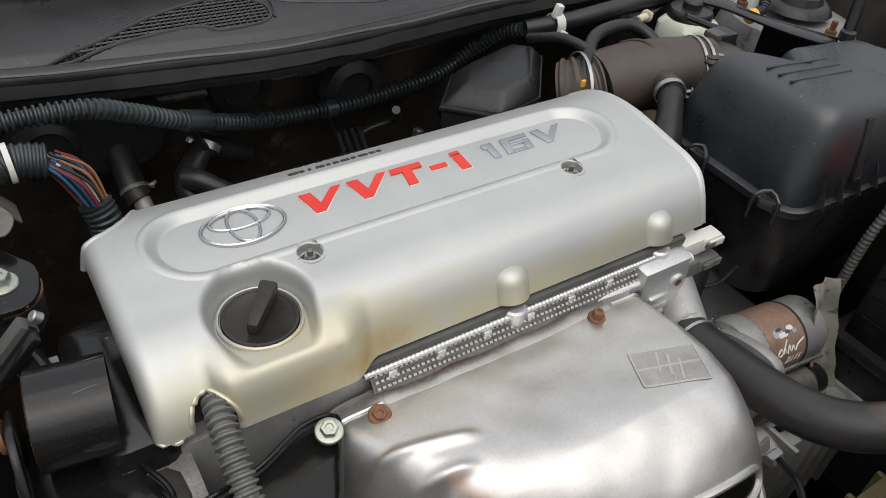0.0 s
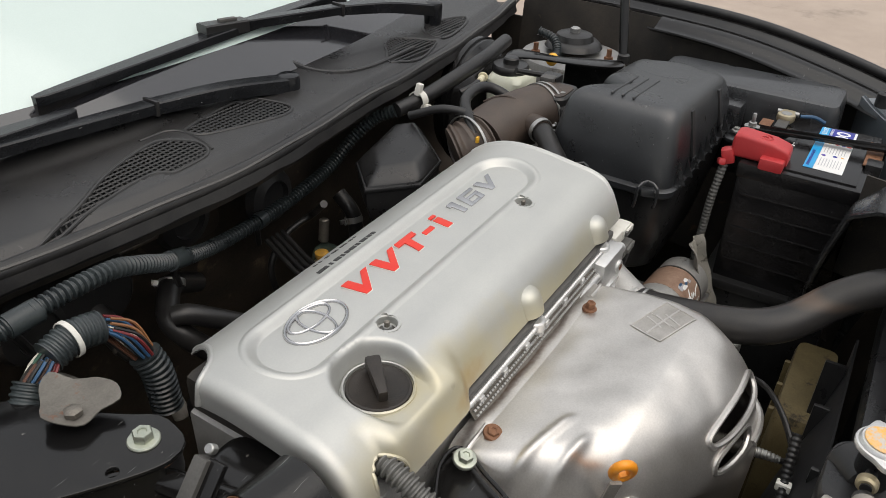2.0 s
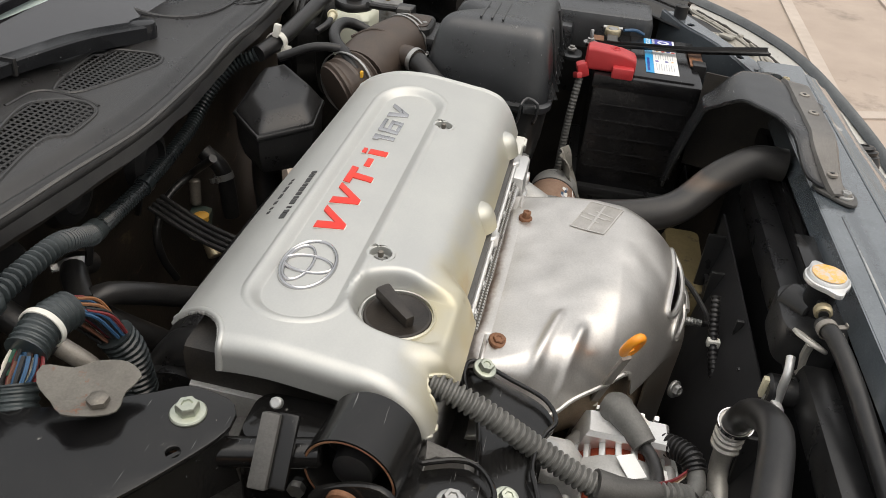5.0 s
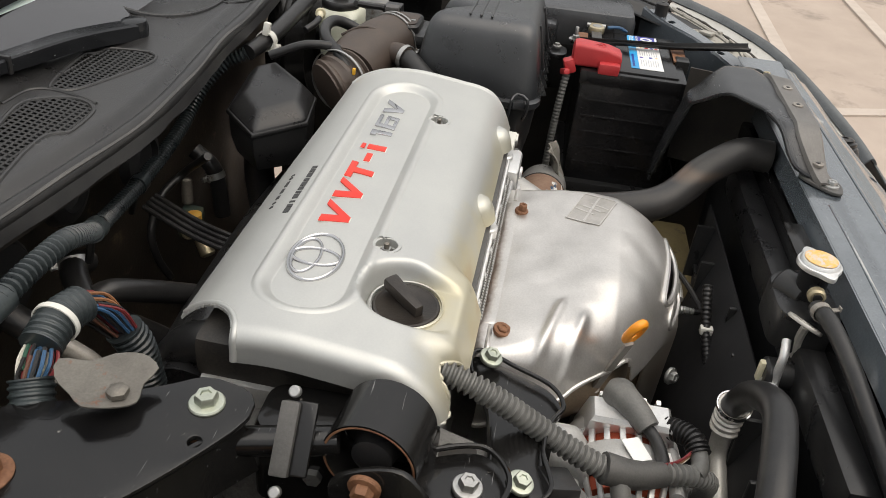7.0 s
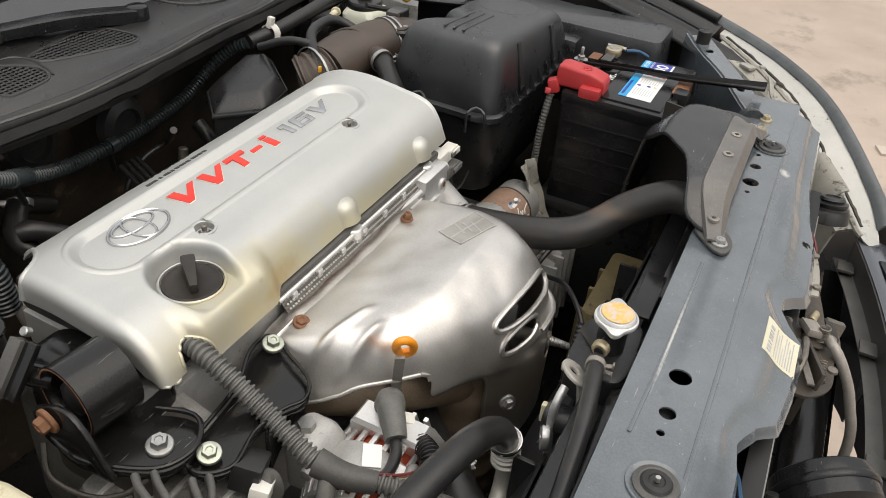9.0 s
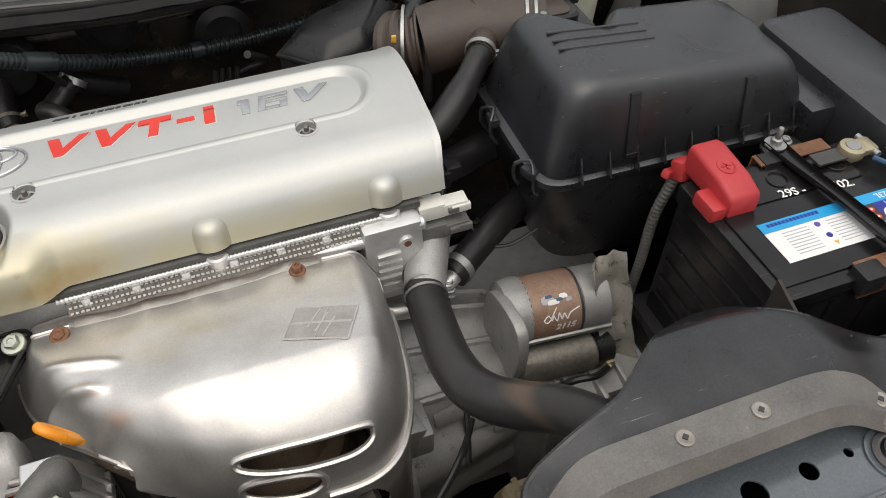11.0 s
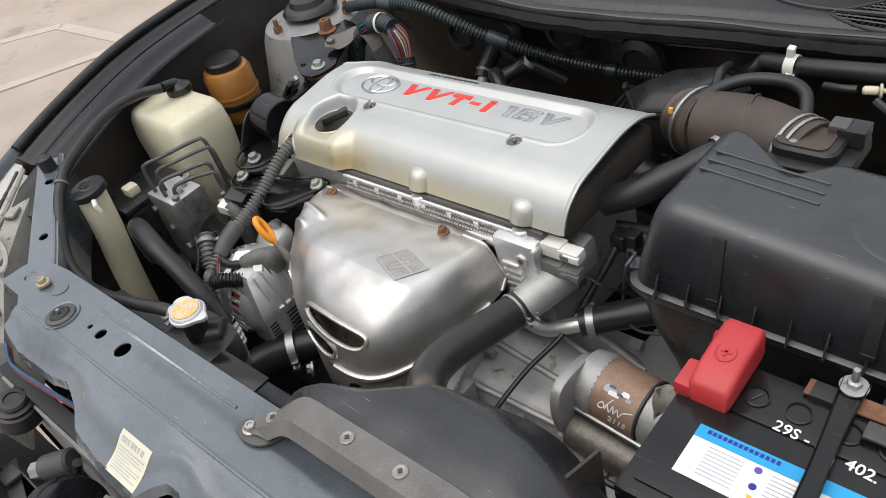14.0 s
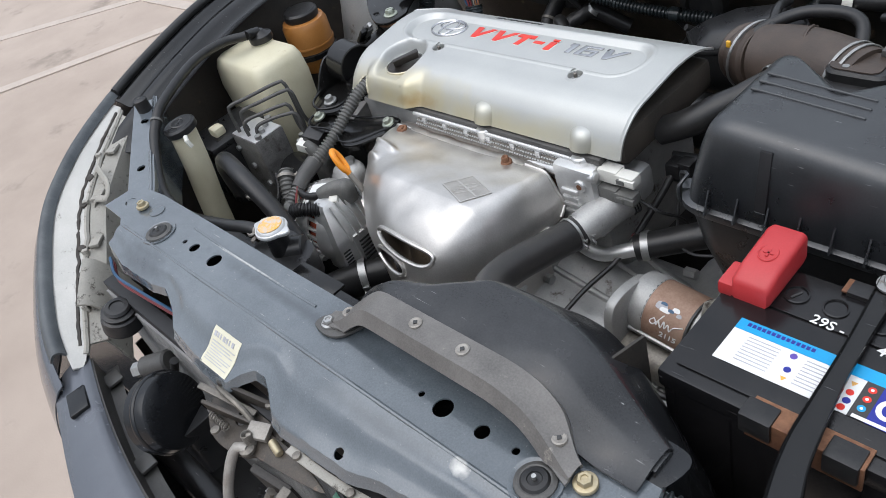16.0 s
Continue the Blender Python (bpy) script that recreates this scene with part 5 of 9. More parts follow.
    part("wall", grid(lambda u, v: on_rail(u, 1.0, -0.10 * v), steps(0, 1, 30), steps(0, 1, 4), 0.003), "support", rail)
    part("outer_wall", grid(lambda u, v: on_rail(u, 0.0, -0.07 * v), steps(0, 1, 30), steps(0, 1, 4), 0.003), "support", rail)
    stop2 = thing("side_buffer", "small black rubber buffer on the lamp rail", "buffer", "side buffers")
    at = Matrix.Translation(on_rail(0.08, 0.5, 0.026))
    part("body", lathe([(0.013, -0.03), (0.0125, -0.002), (0.010, 0.0), (0.004, 0.001), (0.003, -0.002)], 20, at), "rubber", stop2)
    part("top", lathe([(0.0035, 0.0), (0.003, 0.0018), (0.0, 0.002)], 10, at), "dusty", stop2)

bumper = thing("bumper", "dark slate bumper cover at the nose of the car", "bumper")
def nose(x, v):
    d = x - XC
    return (x, -0.752 + 0.40 * d * d - (0.078 - 0.012 * ease(0.15, 0.43, abs(d))) * v, 0.692 + 0.10 * d * d - 0.020 * v * v + 0.006 * ease(0.0, 0.15, v))


part("upper", grid(nose, steps(XC - 0.44, XC + 0.44, 70), steps(0, 1, 14), -0.003), "body", bumper)
part("face", grid(lambda x, v: (x, nose(x, 1)[1] - 0.05 * math.sin(v * 2.2), nose(x, 1)[2] - 0.002 - 0.34 * v), steps(XC - 0.44, XC + 0.44, 60), steps(0, 1, 12), -0.003), "body", bumper)
part("inner_edge", grid(lambda x, v: (x, nose(x, 0)[1] + 0.004 + 0.022 * ease(0.4, 1.0, v), nose(x, 0)[2] - 0.035 * ease(0.0, 0.5, v) - 0.004 * v), steps(XC - 0.43, XC + 0.43, 60), steps(0, 1, 8), -0.003), "dusty", bumper, "dusty inner lip")
for d in (-0.40, -0.22, 0.0, 0.22, 0.40):
    part("tab", box(0.030, 0.024, 0.005, 0.001, Matrix.Translation(Vector(nose(XC + d, 0)) + Vector((0, 0.016, -0.030)))), "dusty", bumper)
for s in (-1, 1):
    part("corner", grid(lambda u, v: (XC + s * (0.435 + 0.33 * u), -0.742 + 0.19 * u ** 1.2 - 0.045 * math.sin(2.2 * v), 0.688 - 0.02 * u - 0.34 * v), steps(0, 1, 20), steps(0, 1, 10), -0.003), "body", bumper)
    part("corner_cap", box(0.050, 0.030, 0.008, 0.003, pose(XC + s * 0.362, -0.728, 0.7115, 8, 0, s * 16)), "gloss", bumper, "black corner cap")

# ---- cowl, firewall, windscreen ----


def cowl_front(x):
    return 0.262 + 0.16 * (x - 0.2) ** 2 + 0.032 * ease(-0.05, 0.30, x)


cowl = thing("cowl_panel", "weathered black plastic cowl panel with mesh grilles below the windscreen", "cowl")


def cowl_point(x, v):
    y0 = cowl_front(x)
    y = y0 + 0.012 + (0.175 + 0.02 * (x - 0.2)) * v
    z = 0.935 + 0.010 * ease(0.0, 0.12, v) + 0.012 * v + 0.012 * ease(0.75, 1.0, v)
    return (x, y, z)


GRILLES = (((-0.330, 0.303), (-0.228, 0.324), (-0.140, 0.368), (-0.066, 0.389), (-0.036, 0.384), (-0.014, 0.352), (-0.022, 0.326), (-0.042, 0.317), (-0.088, 0.316), (-0.100, 0.330), (-0.140, 0.330), (-0.240, 0.312)),
           ((-0.004, 0.386), (0.052, 0.400), (0.108, 0.405), (0.118, 0.390), (0.134, 0.394), (0.150, 0.345), (0.128, 0.328), (0.080, 0.337), (0.030, 0.352), (0.004, 0.364)),
           ((0.393, 0.338), (0.425, 0.368), (0.460, 0.395), (0.500, 0.396), (0.535, 0.350), (0.530, 0.338), (0.455, 0.324)),
           ((0.560, 0.345), (0.580, 0.395), (0.66, 0.395), (0.70, 0.375), (0.66, 0.355)))


def inside(poly, x, y):
    odd = False
    for (x0, y0), (x1, y1) in zip(poly, poly[1:] + poly[:1]):
        if (y0 > y) != (y1 > y) and x < x0 + (y - y0) * (x1 - x0) / (y1 - y0):
            odd = not odd
    return odd


RIMS = [smooth_loop(list(g), 0.006) for g in GRILLES]
rim_edge = to_edge(RIMS, 0.0024)


def in_grille(x, v):
    p = cowl_point(x, v)
    return any(inside(g, p[0], p[1]) for g in RIMS)


def cowl_at(x, y):
    v = (y - cowl_front(x) - 0.012) / (0.175 + 0.02 * (x - 0.2))
    return Vector(cowl_point(x, min(max(v, 0), 1)))


cowl_sheet = part("panel", thicken(grid(lambda x, v: rim_edge(cowl_point(x, v)), steps(-0.62, 0.86, 440), steps(0, 1, 64), 0, in_grille), -0.003), "cowl", cowl)
for g in RIMS:
    lattice = bmesh.new()
    gx, gy = [q[0] for q in g], [q[1] for q in g]
    x0, x1, y0, y1 = min(gx), max(gx), min(gy), max(gy)
    pitch, hop = 0.0072, 0.004
    for turned in (False, True):
        a0, a1, b0, b1 = (x0, x1, y0, y1) if not turned else (y0, y1, x0, x1)
        for k in range(int((a1 - a0) / pitch) + 1):
            a = a0 + (k + 0.5) * pitch
            run = []
            for i in range(int((b1 - b0) / hop) + 2):
                b = b0 + i * hop
                skew = 0.12 * (b - b0) if not turned else 0.0
                q = (a + skew, b) if not turned else (b, a)
                ok = inside(g, *q) and i <= int((b1 - b0) / hop)
                if ok:
                    run.append(cowl_at(*q) - Vector((0, 0, 0.0012)))
                elif len(run) > 1:
                    add(lattice, rod(run[0] - (run[1] - run[0]), run[-1] + (run[1] - run[0]), 0.0013, 4))
                    run = []
                else:
                    run = []
    part("grille", lattice, "cowl", cowl_sheet, "square-meshed black grille")
    ring = [cowl_at(*q) - Vector((0, 0, 0.0006)) for q in g[::2]]
    part("grille_rim", tube(ring + ring[:1], 0.0026, 8, 0.02), "cowl", cowl_sheet)
part("tray", grid(lambda x, v: (x, cowl_front(x) + 0.012 + 0.24 * v, 0.905), steps(-0.62, 0.86, 20), steps(0, 1, 4), 0.003), "mesh", cowl)
part("front_seal", tube([(x, cowl_front(x) + 0.003, 0.934) for x in steps(-0.62, 0.90, 30)], 0.0105, 12, 0.03), "rubber", cowl, "black rubber bulb seal along the edge")
part("seal_lip", grid(lambda x, v: (x, cowl_front(x) - 0.007 - 0.004 * v + 0.002 * noise.noise((x * 14, 0, 0)), 0.932 - 0.013 * v + 0.003 * noise.noise((x * 22, 1, 0))), steps(-0.62, 0.90, 120), steps(0, 1, 4), 0.002), "rubber", cowl, "worn black sealing lip")
part("upper_bead", tube([(x, cowl_front(x) - 0.004, 0.9405 + 0.0012 * math.sin(31 * x)) for x in steps(-0.62, 0.90, 60)], 0.0022, 6, 0.03), "dusty", cowl, "worn pale edge of the seal")
part("lower_bead", tube([(x, cowl_front(x) + 0.002, 0.915 + 0.001 * math.sin(20 * x)) for x in steps(-0.62, 0.90, 40)], 0.0045, 8, 0.03), "rubber", cowl)
part("frame_line", tube([cowl_at(-0.06, 0.405), cowl_at(-0.02, 0.402), cowl_at(-0.006, 0.384), cowl_at(-0.008, 0.35), cowl_at(-0.016, 0.325)], 0.002, 6, 0.006), "cowl", cowl)
part("ridge", tube([cowl_point(0.27, 0.9), cowl_point(0.275, 0.6), cowl_point(0.30, 0.35), cowl_point(0.36, 0.22), cowl_point(0.48, 0.18)], 0.004, 8, 0.01), "cowl", cowl)

firewall = thing("firewall", "grimy brown-black sheet-metal firewall behind the engine", "firewall", kind="structure")
part("wall", grid(lambda x, v: (x, 0.440 - 0.02 * math.sin(7 * v) + 0.1 * (x - 0.2) ** 2 + 0.01 * noise.noise((x * 6, v * 4, 0)), 0.925 - 0.72 * v), steps(-0.80, 1.02, 60), steps(0, 1, 24), 0.004), "grime", firewall)
part("ledge", grid(lambda x, v: (x, cowl_front(x) + 0.008 + 0.13 * v, 0.920 - 0.012 * ease(0.0, 0.25, v) - 0.015 * v), steps(-0.80, 1.0, 50), steps(0, 1, 8), 0.004), "grime", firewall)
part("gutter", tube([(x, cowl_front(x) + 0.030, 0.898) for x in steps(-0.75, 0.90, 16)], 0.012, 8, 0.03), "inner", firewall)
part("seam", tube([(x, cowl_front(x) + 0.090 + 0.004 * math.sin(5 * x), 0.852 + 0.004 * math.sin(9 * x)) for x in steps(-0.75, 0.90, 40)], 0.0065, 8, 0.03), "grime", firewall)
part("step", grid(lambda x, v: (x, cowl_front(x) + 0.092 + 0.06 * ease(0.0, 0.5, v) + 0.01 * v, 0.848 - 0.020 * ease(0.0, 0.4, v) - 0.05 * ease(0.6, 1, v)), steps(-0.75, 0.90, 60), steps(0, 1, 10), 0.003), "grime", firewall)
part("lower_seam", tube([(x, cowl_front(x) + 0.157 + 0.006 * math.sin(6 * x + 1), 0.814 + 0.006 * math.sin(7 * x)) for x in steps(-0.75, 0.70, 40)], 0.007, 8, 0.03), "grime", firewall)
for bx, bz, bw in ((-0.30, 0.80, 0.075), (-0.19, 0.83, 0.055), (0.03, 0.795, 0.06)):
    blister = rings([[Vector((bx + p[0], 0.433 - d, bz + p[1])) for p in rrect(bw * g, 0.055 * g, 0.02 * g, 0)] for g, d in ((1.25, 0.0), (1.1, 0.012), (1.0, 0.018), (0.8, 0.020))])
    part("blister", blister, "grime", firewall)
screen = thing("windscreen", "windscreen with the sky's pale green reflection as its colour, and a black printed edge", "windscreen", kind="structure")


def screen_point(x, v):
    y = 0.412 + 0.62 * v + 0.21 * (x - 0.2) ** 2
    return (x, y, 0.938 + 0.36 * v + 0.05 * v * (1 - v))


part("band", grid(screen_point, steps(-0.62, 0.90, 40), steps(0, 0.13, 6), -0.005), "frit", screen, "black printed band")
# opaque pane, with the sky's reflection in its colour
part("pane", grid(screen_point, steps(-0.62, 0.90, 40), steps(0.13, 1, 16), -0.005), "glass", screen)


def wiper(hub, bend, tip, blade_a, blade_b):
    w = thing("wiper", "black windscreen wiper resting above the cowl", "wiper", "wipers")
    hub, bend, tip, blade_a, blade_b = (Vector(q) for q in (hub, bend, tip, blade_a, blade_b))
    part("arm", bar([hub + (hub - bend).normalized() * 0.006, hub, hub.lerp(bend, 0.5) + Vector((0, 0, 0.005)), bend], lambda t: 0.030 - 0.005 * t, lambda t: 0.022 - 0.006 * t), "gloss", w)
    part("arm_tip", bar([bend, bend.lerp(tip, 0.5), tip], lambda t: 0.024 - 0.006 * t, 0.014), "gloss", w)
    part("hinge", box(0.005, 0.028, 0.020, 0.001, Matrix.Translation(bend) @ (tip - bend).to_track_quat("X", "Z").to_matrix().to_4x4()), "rubber", w)
    part("pivot", lathe([(0.0155, -0.03), (0.0170, -0.010), (0.0172, 0.007), (0.0158, 0.0125), (0.012, 0.0142), (0.0, 0.0145)], 30, Matrix.Translation(hub)), "gloss", w)
    mid = blade_a.lerp(blade_b, 0.5) + Vector((0, 0, 0.003))
    blade = part("blade", bar([blade_a, blade_a.lerp(mid, 0.5), mid, mid.lerp(blade_b, 0.5), blade_b], lambda t: 0.008 + 0.022 * math.sin(math.pi * t) ** 0.35, 0.012), "gloss", w)
    part("rubber", bar([blade_a - Vector((0, 0, 0.012)), mid - Vector((0, 0, 0.014)), blade_b - Vector((0, 0, 0.012))], 0.006, 0.012), "rubber", blade)
    adapter = part("adapter", bar([tip + (tip - bend).normalized() * -0.03, tip, tip + (tip - bend).normalized() * 0.045], 0.026, 0.018), "plastic", w)
    part("clip", box(0.030, 0.010, 0.006, 0.002, Matrix.Translation(tip + Vector((0, 0, 0.010))) @ (tip - bend).to_track_quat("X", "Z").to_matrix().to_4x4()), "dusty", adapter)
    return w


left_wiper = wiper((0.200, 0.388, 0.957), (-0.010, 0.435, 0.976), (-0.300, 0.455, 0.992), (-0.62, 0.475, 1.000), (-0.10, 0.462, 0.990))
right_wiper = wiper((0.62, 0.40, 0.975), (0.42, 0.465, 1.006), (0.205, 0.506, 1.018), (-0.125, 0.500, 1.004), (0.50, 0.512, 1.012))
# the scuttle sits a little further back and lower than it is drawn above
for ob in (cowl, firewall, screen, left_wiper, right_wiper):
    ob.location += Vector((0, 0.036, -0.024))


# ---- battery side ----
def round_poly(corners, z, n=5):
    """Corners (x, y, radius), rounded, as a ring at z."""
    out, k = [], len(corners)
    for i, (x, y, r) in enumerate(corners):
        p, a, b = Vector((x, y)), Vector(corners[i - 1][:2]), Vector(corners[(i + 1) % k][:2])
        u, w = (a - p).normalized(), (b - p).normalized()
        s, e = p + u * r, p + w * r
        for j in range(n):
            t = j / (n - 1)
            q = s * (1 - t) ** 2 + p * 2 * t * (1 - t) + e * t * t
            out.append(Vector((q.x, q.y, z)))
    return out


# what stands on the battery side is built at one level and lifted as one
BODY = set(scene.objects)
airbox = thing("air_filter_box", "black plastic air filter box with a ribbed lip and scuffed lid", "air filter box")
LID = ((0.386, -0.104), (0.684, -0.107), (0.684, 0.055), (0.522, 0.055), (0.487, 0.016), (0.392, 0.072))


def lid_ring(grow, z, r=0.022):
    mid = Vector((0.52, -0.02))
    cs = []
    for k, (x, y) in enumerate(LID):
        d = Vector((math.copysign(1, x - mid.x), math.copysign(1, y - mid.y)))
        if k == 4:
            d = Vector((0, 1))
        if k == 3:
            d = Vector((0, 1))
        cs.append((x + d.x * grow, y + d.y * grow * (0.6 if y < 0 else 0.8), 0.008 if k in (3, 4) else r))
    ring = round_poly(cs, z, 7)
    for v in ring:
        v.z += (0.008 - 0.085 * (v.x - 0.40)) * ease(0.86, 0.93, z)
    return ring


lid = rings([lid_ring(0.020, 0.832, 0.03), lid_ring(0.019, 0.842, 0.03), lid_ring(0.013, 0.872, 0.03), lid_ring(0.006, 0.898, 0.03), lid_ring(0.0025, 0.908, 0.03), lid_ring(-0.001, 0.9160, 0.029),
             lid_ring(-0.0055, 0.9225, 0.028), lid_ring(-0.0115, 0.9275, 0.026), lid_ring(-0.019, 0.9310, 0.023), lid_ring(-0.028, 0.9330, 0.02), lid_ring(-0.040, 0.9338, 0.016)], True, False, True)
lid_ob = part("lid", lid, "airbox", airbox, sharp=50)
lip_ob = part("lip", rings([lid_ring(0.026, 0.820, 0.035), lid_ring(0.029, 0.823, 0.036), lid_ring(0.029, 0.831, 0.036), lid_ring(0.022, 0.8335, 0.03)], True, True, True), "airbox", airbox)
part("body", rings([lid_ring(-0.03, 0.66, 0.05), lid_ring(-0.012, 0.675, 0.05), lid_ring(0.012, 0.76, 0.045), lid_ring(0.020, 0.818, 0.035), lid_ring(0.025, 0.8205, 0.035)], True, True, True), "plastic", airbox)
for k in range(9):
    part("rib", plate([(0, 0), (0.013, 0), (0, 0.028)], 0.0020, (), 0, Matrix.Translation((0.402 + k * 0.0345, -0.1165, 0.8325)) @ pose(0, 0, 0, 90, 0, -90)), "airbox", lip_ob)
for x, y0, y1, z0, z1 in ((0.4635, -0.1030, -0.1175, 0.922, 0.853), (0.610, -0.1055, -0.1195, 0.910, 0.853)):
    a, b = Vector((x, y0, z0)), Vector((x, y1, z1))
    q = (b - a).to_track_quat("Y", "Z").to_matrix().to_4x4()
    # solid black strip; the recess's shade is put into its colour
    part("clip_channel", box(0.013, (b - a).length, 0.006, 0.0015, Matrix.Translation((a + b) / 2) @ q), "mesh", lid_ob, "clip recess, its shade drawn as a dark strip")
    part("clip_foot", box(0.013, 0.003, 0.007, 0.001, Matrix.Translation(b + Vector((0, -0.002, -0.003)))), "airbox", lid_ob)
for k in range(3):
    a, b = Vector((0.409 - 0.001 * k, 0.002 - 0.0165 * k, 0.9410)), Vector((0.526 + 0.001 * k, 0.002 - 0.0165 * k, 0.9311))
    part("ridge", rod(a, b, 0.0017, 8, 0.001), "airbox", lid_ob)
part("dish", lathe([(0.058, -0.001), (0.055, 0.0003), (0.050, 0.0007), (0.0, 0.0007)], 40, pose(0.6115, -0.022, 0.9240, 0, 4.9, 0)), "airbox", lid_ob)
for at, turn in (((0.355, -0.088, 0.826), 25), ((0.353, 0.010, 0.828), 0)):
    catch = part("catch", tube([Matrix.Translation(at) @ pose(0, 0, 0, 0, 0, turn) @ Vector(q) for q in ((0.006, -0.014, -0.022), (-0.004, -0.014, -0.006), (-0.005, -0.013, 0.014), (0.004, 0.0, 0.020), (-0.005, 0.013, 0.014), (-0.004, 0.014, -0.006), (0.006, 0.014, -0.022))], 0.0024, 8), "airbox", airbox)
    part("hook", box(0.012, 0.020, 0.012, 0.003, Matrix.Translation(at) @ pose(0.004, 0, 0.004, 0, 0, turn)), "airbox", catch)
part("mount_tab", plate(smooth_loop([(-0.02, -0.016), (0.02, -0.016), (0.022, 0.012), (-0.022, 0.012)], 0.006), 0.006, (), 0.001, pose(0.659, -0.139, 0.8240)), "airbox", airbox)
hexbolt("airbox_bolt", (0.6606, -0.1390, 0.8300), (0, 0, 1), 0.0055, "steel", "steel bolt with a wide washer on the air box", group="airbox bolts", h=0.006)

fuse_box = thing("fuse_box", "black plastic fuse and relay box beside the air filter box", "fuse box")
part("cover", rings([rrect(0.122, 0.315, 0.018, 0.815, 0.786, -0.122), rrect(0.120, 0.312, 0.018, 0.866, 0.786, -0.122), rrect(0.112, 0.304, 0.016, 0.878, 0.786, -0.122), rrect(0.098, 0.29, 0.014, 0.8815, 0.786, -0.122)]), "airbox", fuse_box)
part("body", span(0.735, 0.84, -0.27, 0.03, 0.72, 0.815, 0.008), "plastic", fuse_box)
part("shoulder", span(0.690, 0.735, -0.135, 0.02, 0.80, 0.862, 0.012), "airbox", fuse_box)
part("latch", span(0.720, 0.730, -0.24, -0.215, 0.83, 0.862, 0.003), "plastic", fuse_box)
part("latch", span(0.680, 0.690, -0.06, -0.035, 0.82, 0.852, 0.003), "plastic", fuse_box)

# the battery
battery = thing("battery", "black car battery with a blue and white label, dusty on top", "battery")
BX0, BX1, BY0, BY1, BZ = 0.4865, 0.7185, -0.3515, -0.1785, 0.855
battery_case = part("case", span(BX0 + 0.003, BX1 - 0.003, BY0 + 0.003, BY1 - 0.003, 0.655, BZ - 0.022, 0.004), "case", battery)
part("lid", span(BX0, BX1, BY0, BY1, BZ - 0.026, BZ - 0.003, 0.004), "case", battery)
raised_top = part("raised_top", span(BX0 + 0.012, BX1 - 0.012, BY0 + 0.014, BY1 - 0.060, BZ - 0.005, BZ, 0.0015), "case", battery)
part("back_top", span(BX0 + 0.045, BX1 - 0.04, BY1 - 0.057, BY1 - 0.006, BZ - 0.005, BZ - 0.0008, 0.0015), "case", battery)
for k in range(5):
    for side_x, dx in ((BX0, -1), (BX1, 1)):
        part("side_rib", span(side_x + 0.0005, side_x + 0.0035, BY0 + 0.012, BY1 - 0.012, 0.690 + k * 0.028, 0.693 + k * 0.028, 0.001), "case", battery_case)
for k in range(4):
    part("front_rib", span(BX0 + 0.012 + k * 0.056, BX0 + 0.015 + k * 0.056, BY0 + 0.0005, BY0 + 0.004, 0.67, BZ - 0.03, 0.001), "case", battery_case)
for x in (0.549, 0.585, 0.625, 0.66):
    part("vent_plug", lathe([(0.0115, BZ - 0.003), (0.0115, BZ + 0.0008), (0.0100, BZ + 0.0012), (0.0092, BZ - 0.0005), (0.0, BZ - 0.0005)], 28, pose(x, -0.2115, 0)), "case", raised_top)
    part("plug_slot", box(0.012, 0.002, 0.001, 0, pose(x, -0.2115, BZ, 0, 0, 60)), "ink", raised_top) if x < 0.56 else None
lab = BZ + 0.0006
part("label_white", box(0.118, 0.040, 0.0006, 0, pose(0.5805, -0.2950, lab)), "paper", battery)
part("label_band", box(0.176, 0.0135, 0.0006, 0, pose(0.6095, -0.2685, lab)), "sky_blue", battery)
part("label_navy", box(0.056, 0.040, 0.0006, 0, pose(0.6705, -0.2950, lab)), "navy", battery)
part("label_black", box(0.0135, 0.040, 0.0007, 0, pose(0.6465, -0.2950, lab)), "ink", battery)
part("label_foot", box(0.056, 0.0035, 0.0008, 0, pose(0.6705, -0.3128, lab)), "paper", battery)
for k in range(3):
    part("round_mark", lathe([(0.0034, -0.0001), (0.0034, 0.0003)], 16, pose(0.6465, -0.2825 - 0.0105 * k, lab + 0.0003)), ("redpaint", "redpaint", "sky_blue")[k], battery)
    part("mark_dot", lathe([(0.0014, 0.0), (0.0014, 0.0005)], 10, pose(0.6465, -0.2825 - 0.0105 * k, lab + 0.0003)), "paper", battery)
for row in range(8):
    for col in range(2):
        part("fine_print", box(0.030 - 0.006 * ((row * 3 + col) % 3), 0.0010, 0.0004, 0, pose(0.553 + 0.050 * col, -0.2800 - 0.0040 * row, lab + 0.0004)), "greyink", battery, "unreadable grey print")
for k, (x, y, mt) in enumerate(((0.580, -0.281, "violet"), (0.582, -0.297, "navy"), (0.583, -0.307, "yellow"), (0.632, -0.283, "yellow"), (0.633, -0.293, "redpaint"), (0.634, -0.302, "navy"), (0.633, -0.310, "redpaint"))):
    shape = lathe([(0.0032, 0), (0.0032, 0.0004)], 3 if mt == "yellow" else 18, pose(x, y, lab + 0.0003, 0, 0, -90))
    part("warning_mark", shape, mt, battery, "small coloured warning mark")
for k in range(14):
    part("band_print", box(0.0032, 0.004, 0.0004, 0, pose(0.532 + 0.0045 * k, -0.2665, lab + 0.0004)), "navy", battery, "faint print on the band")
part("size_code", text_mesh("55D23L", 0.0105, 0.0004, pose(0.6975, -0.2650, lab + 0.0005, 0, 0, 180), 1.0), "paper", battery, "white size code")
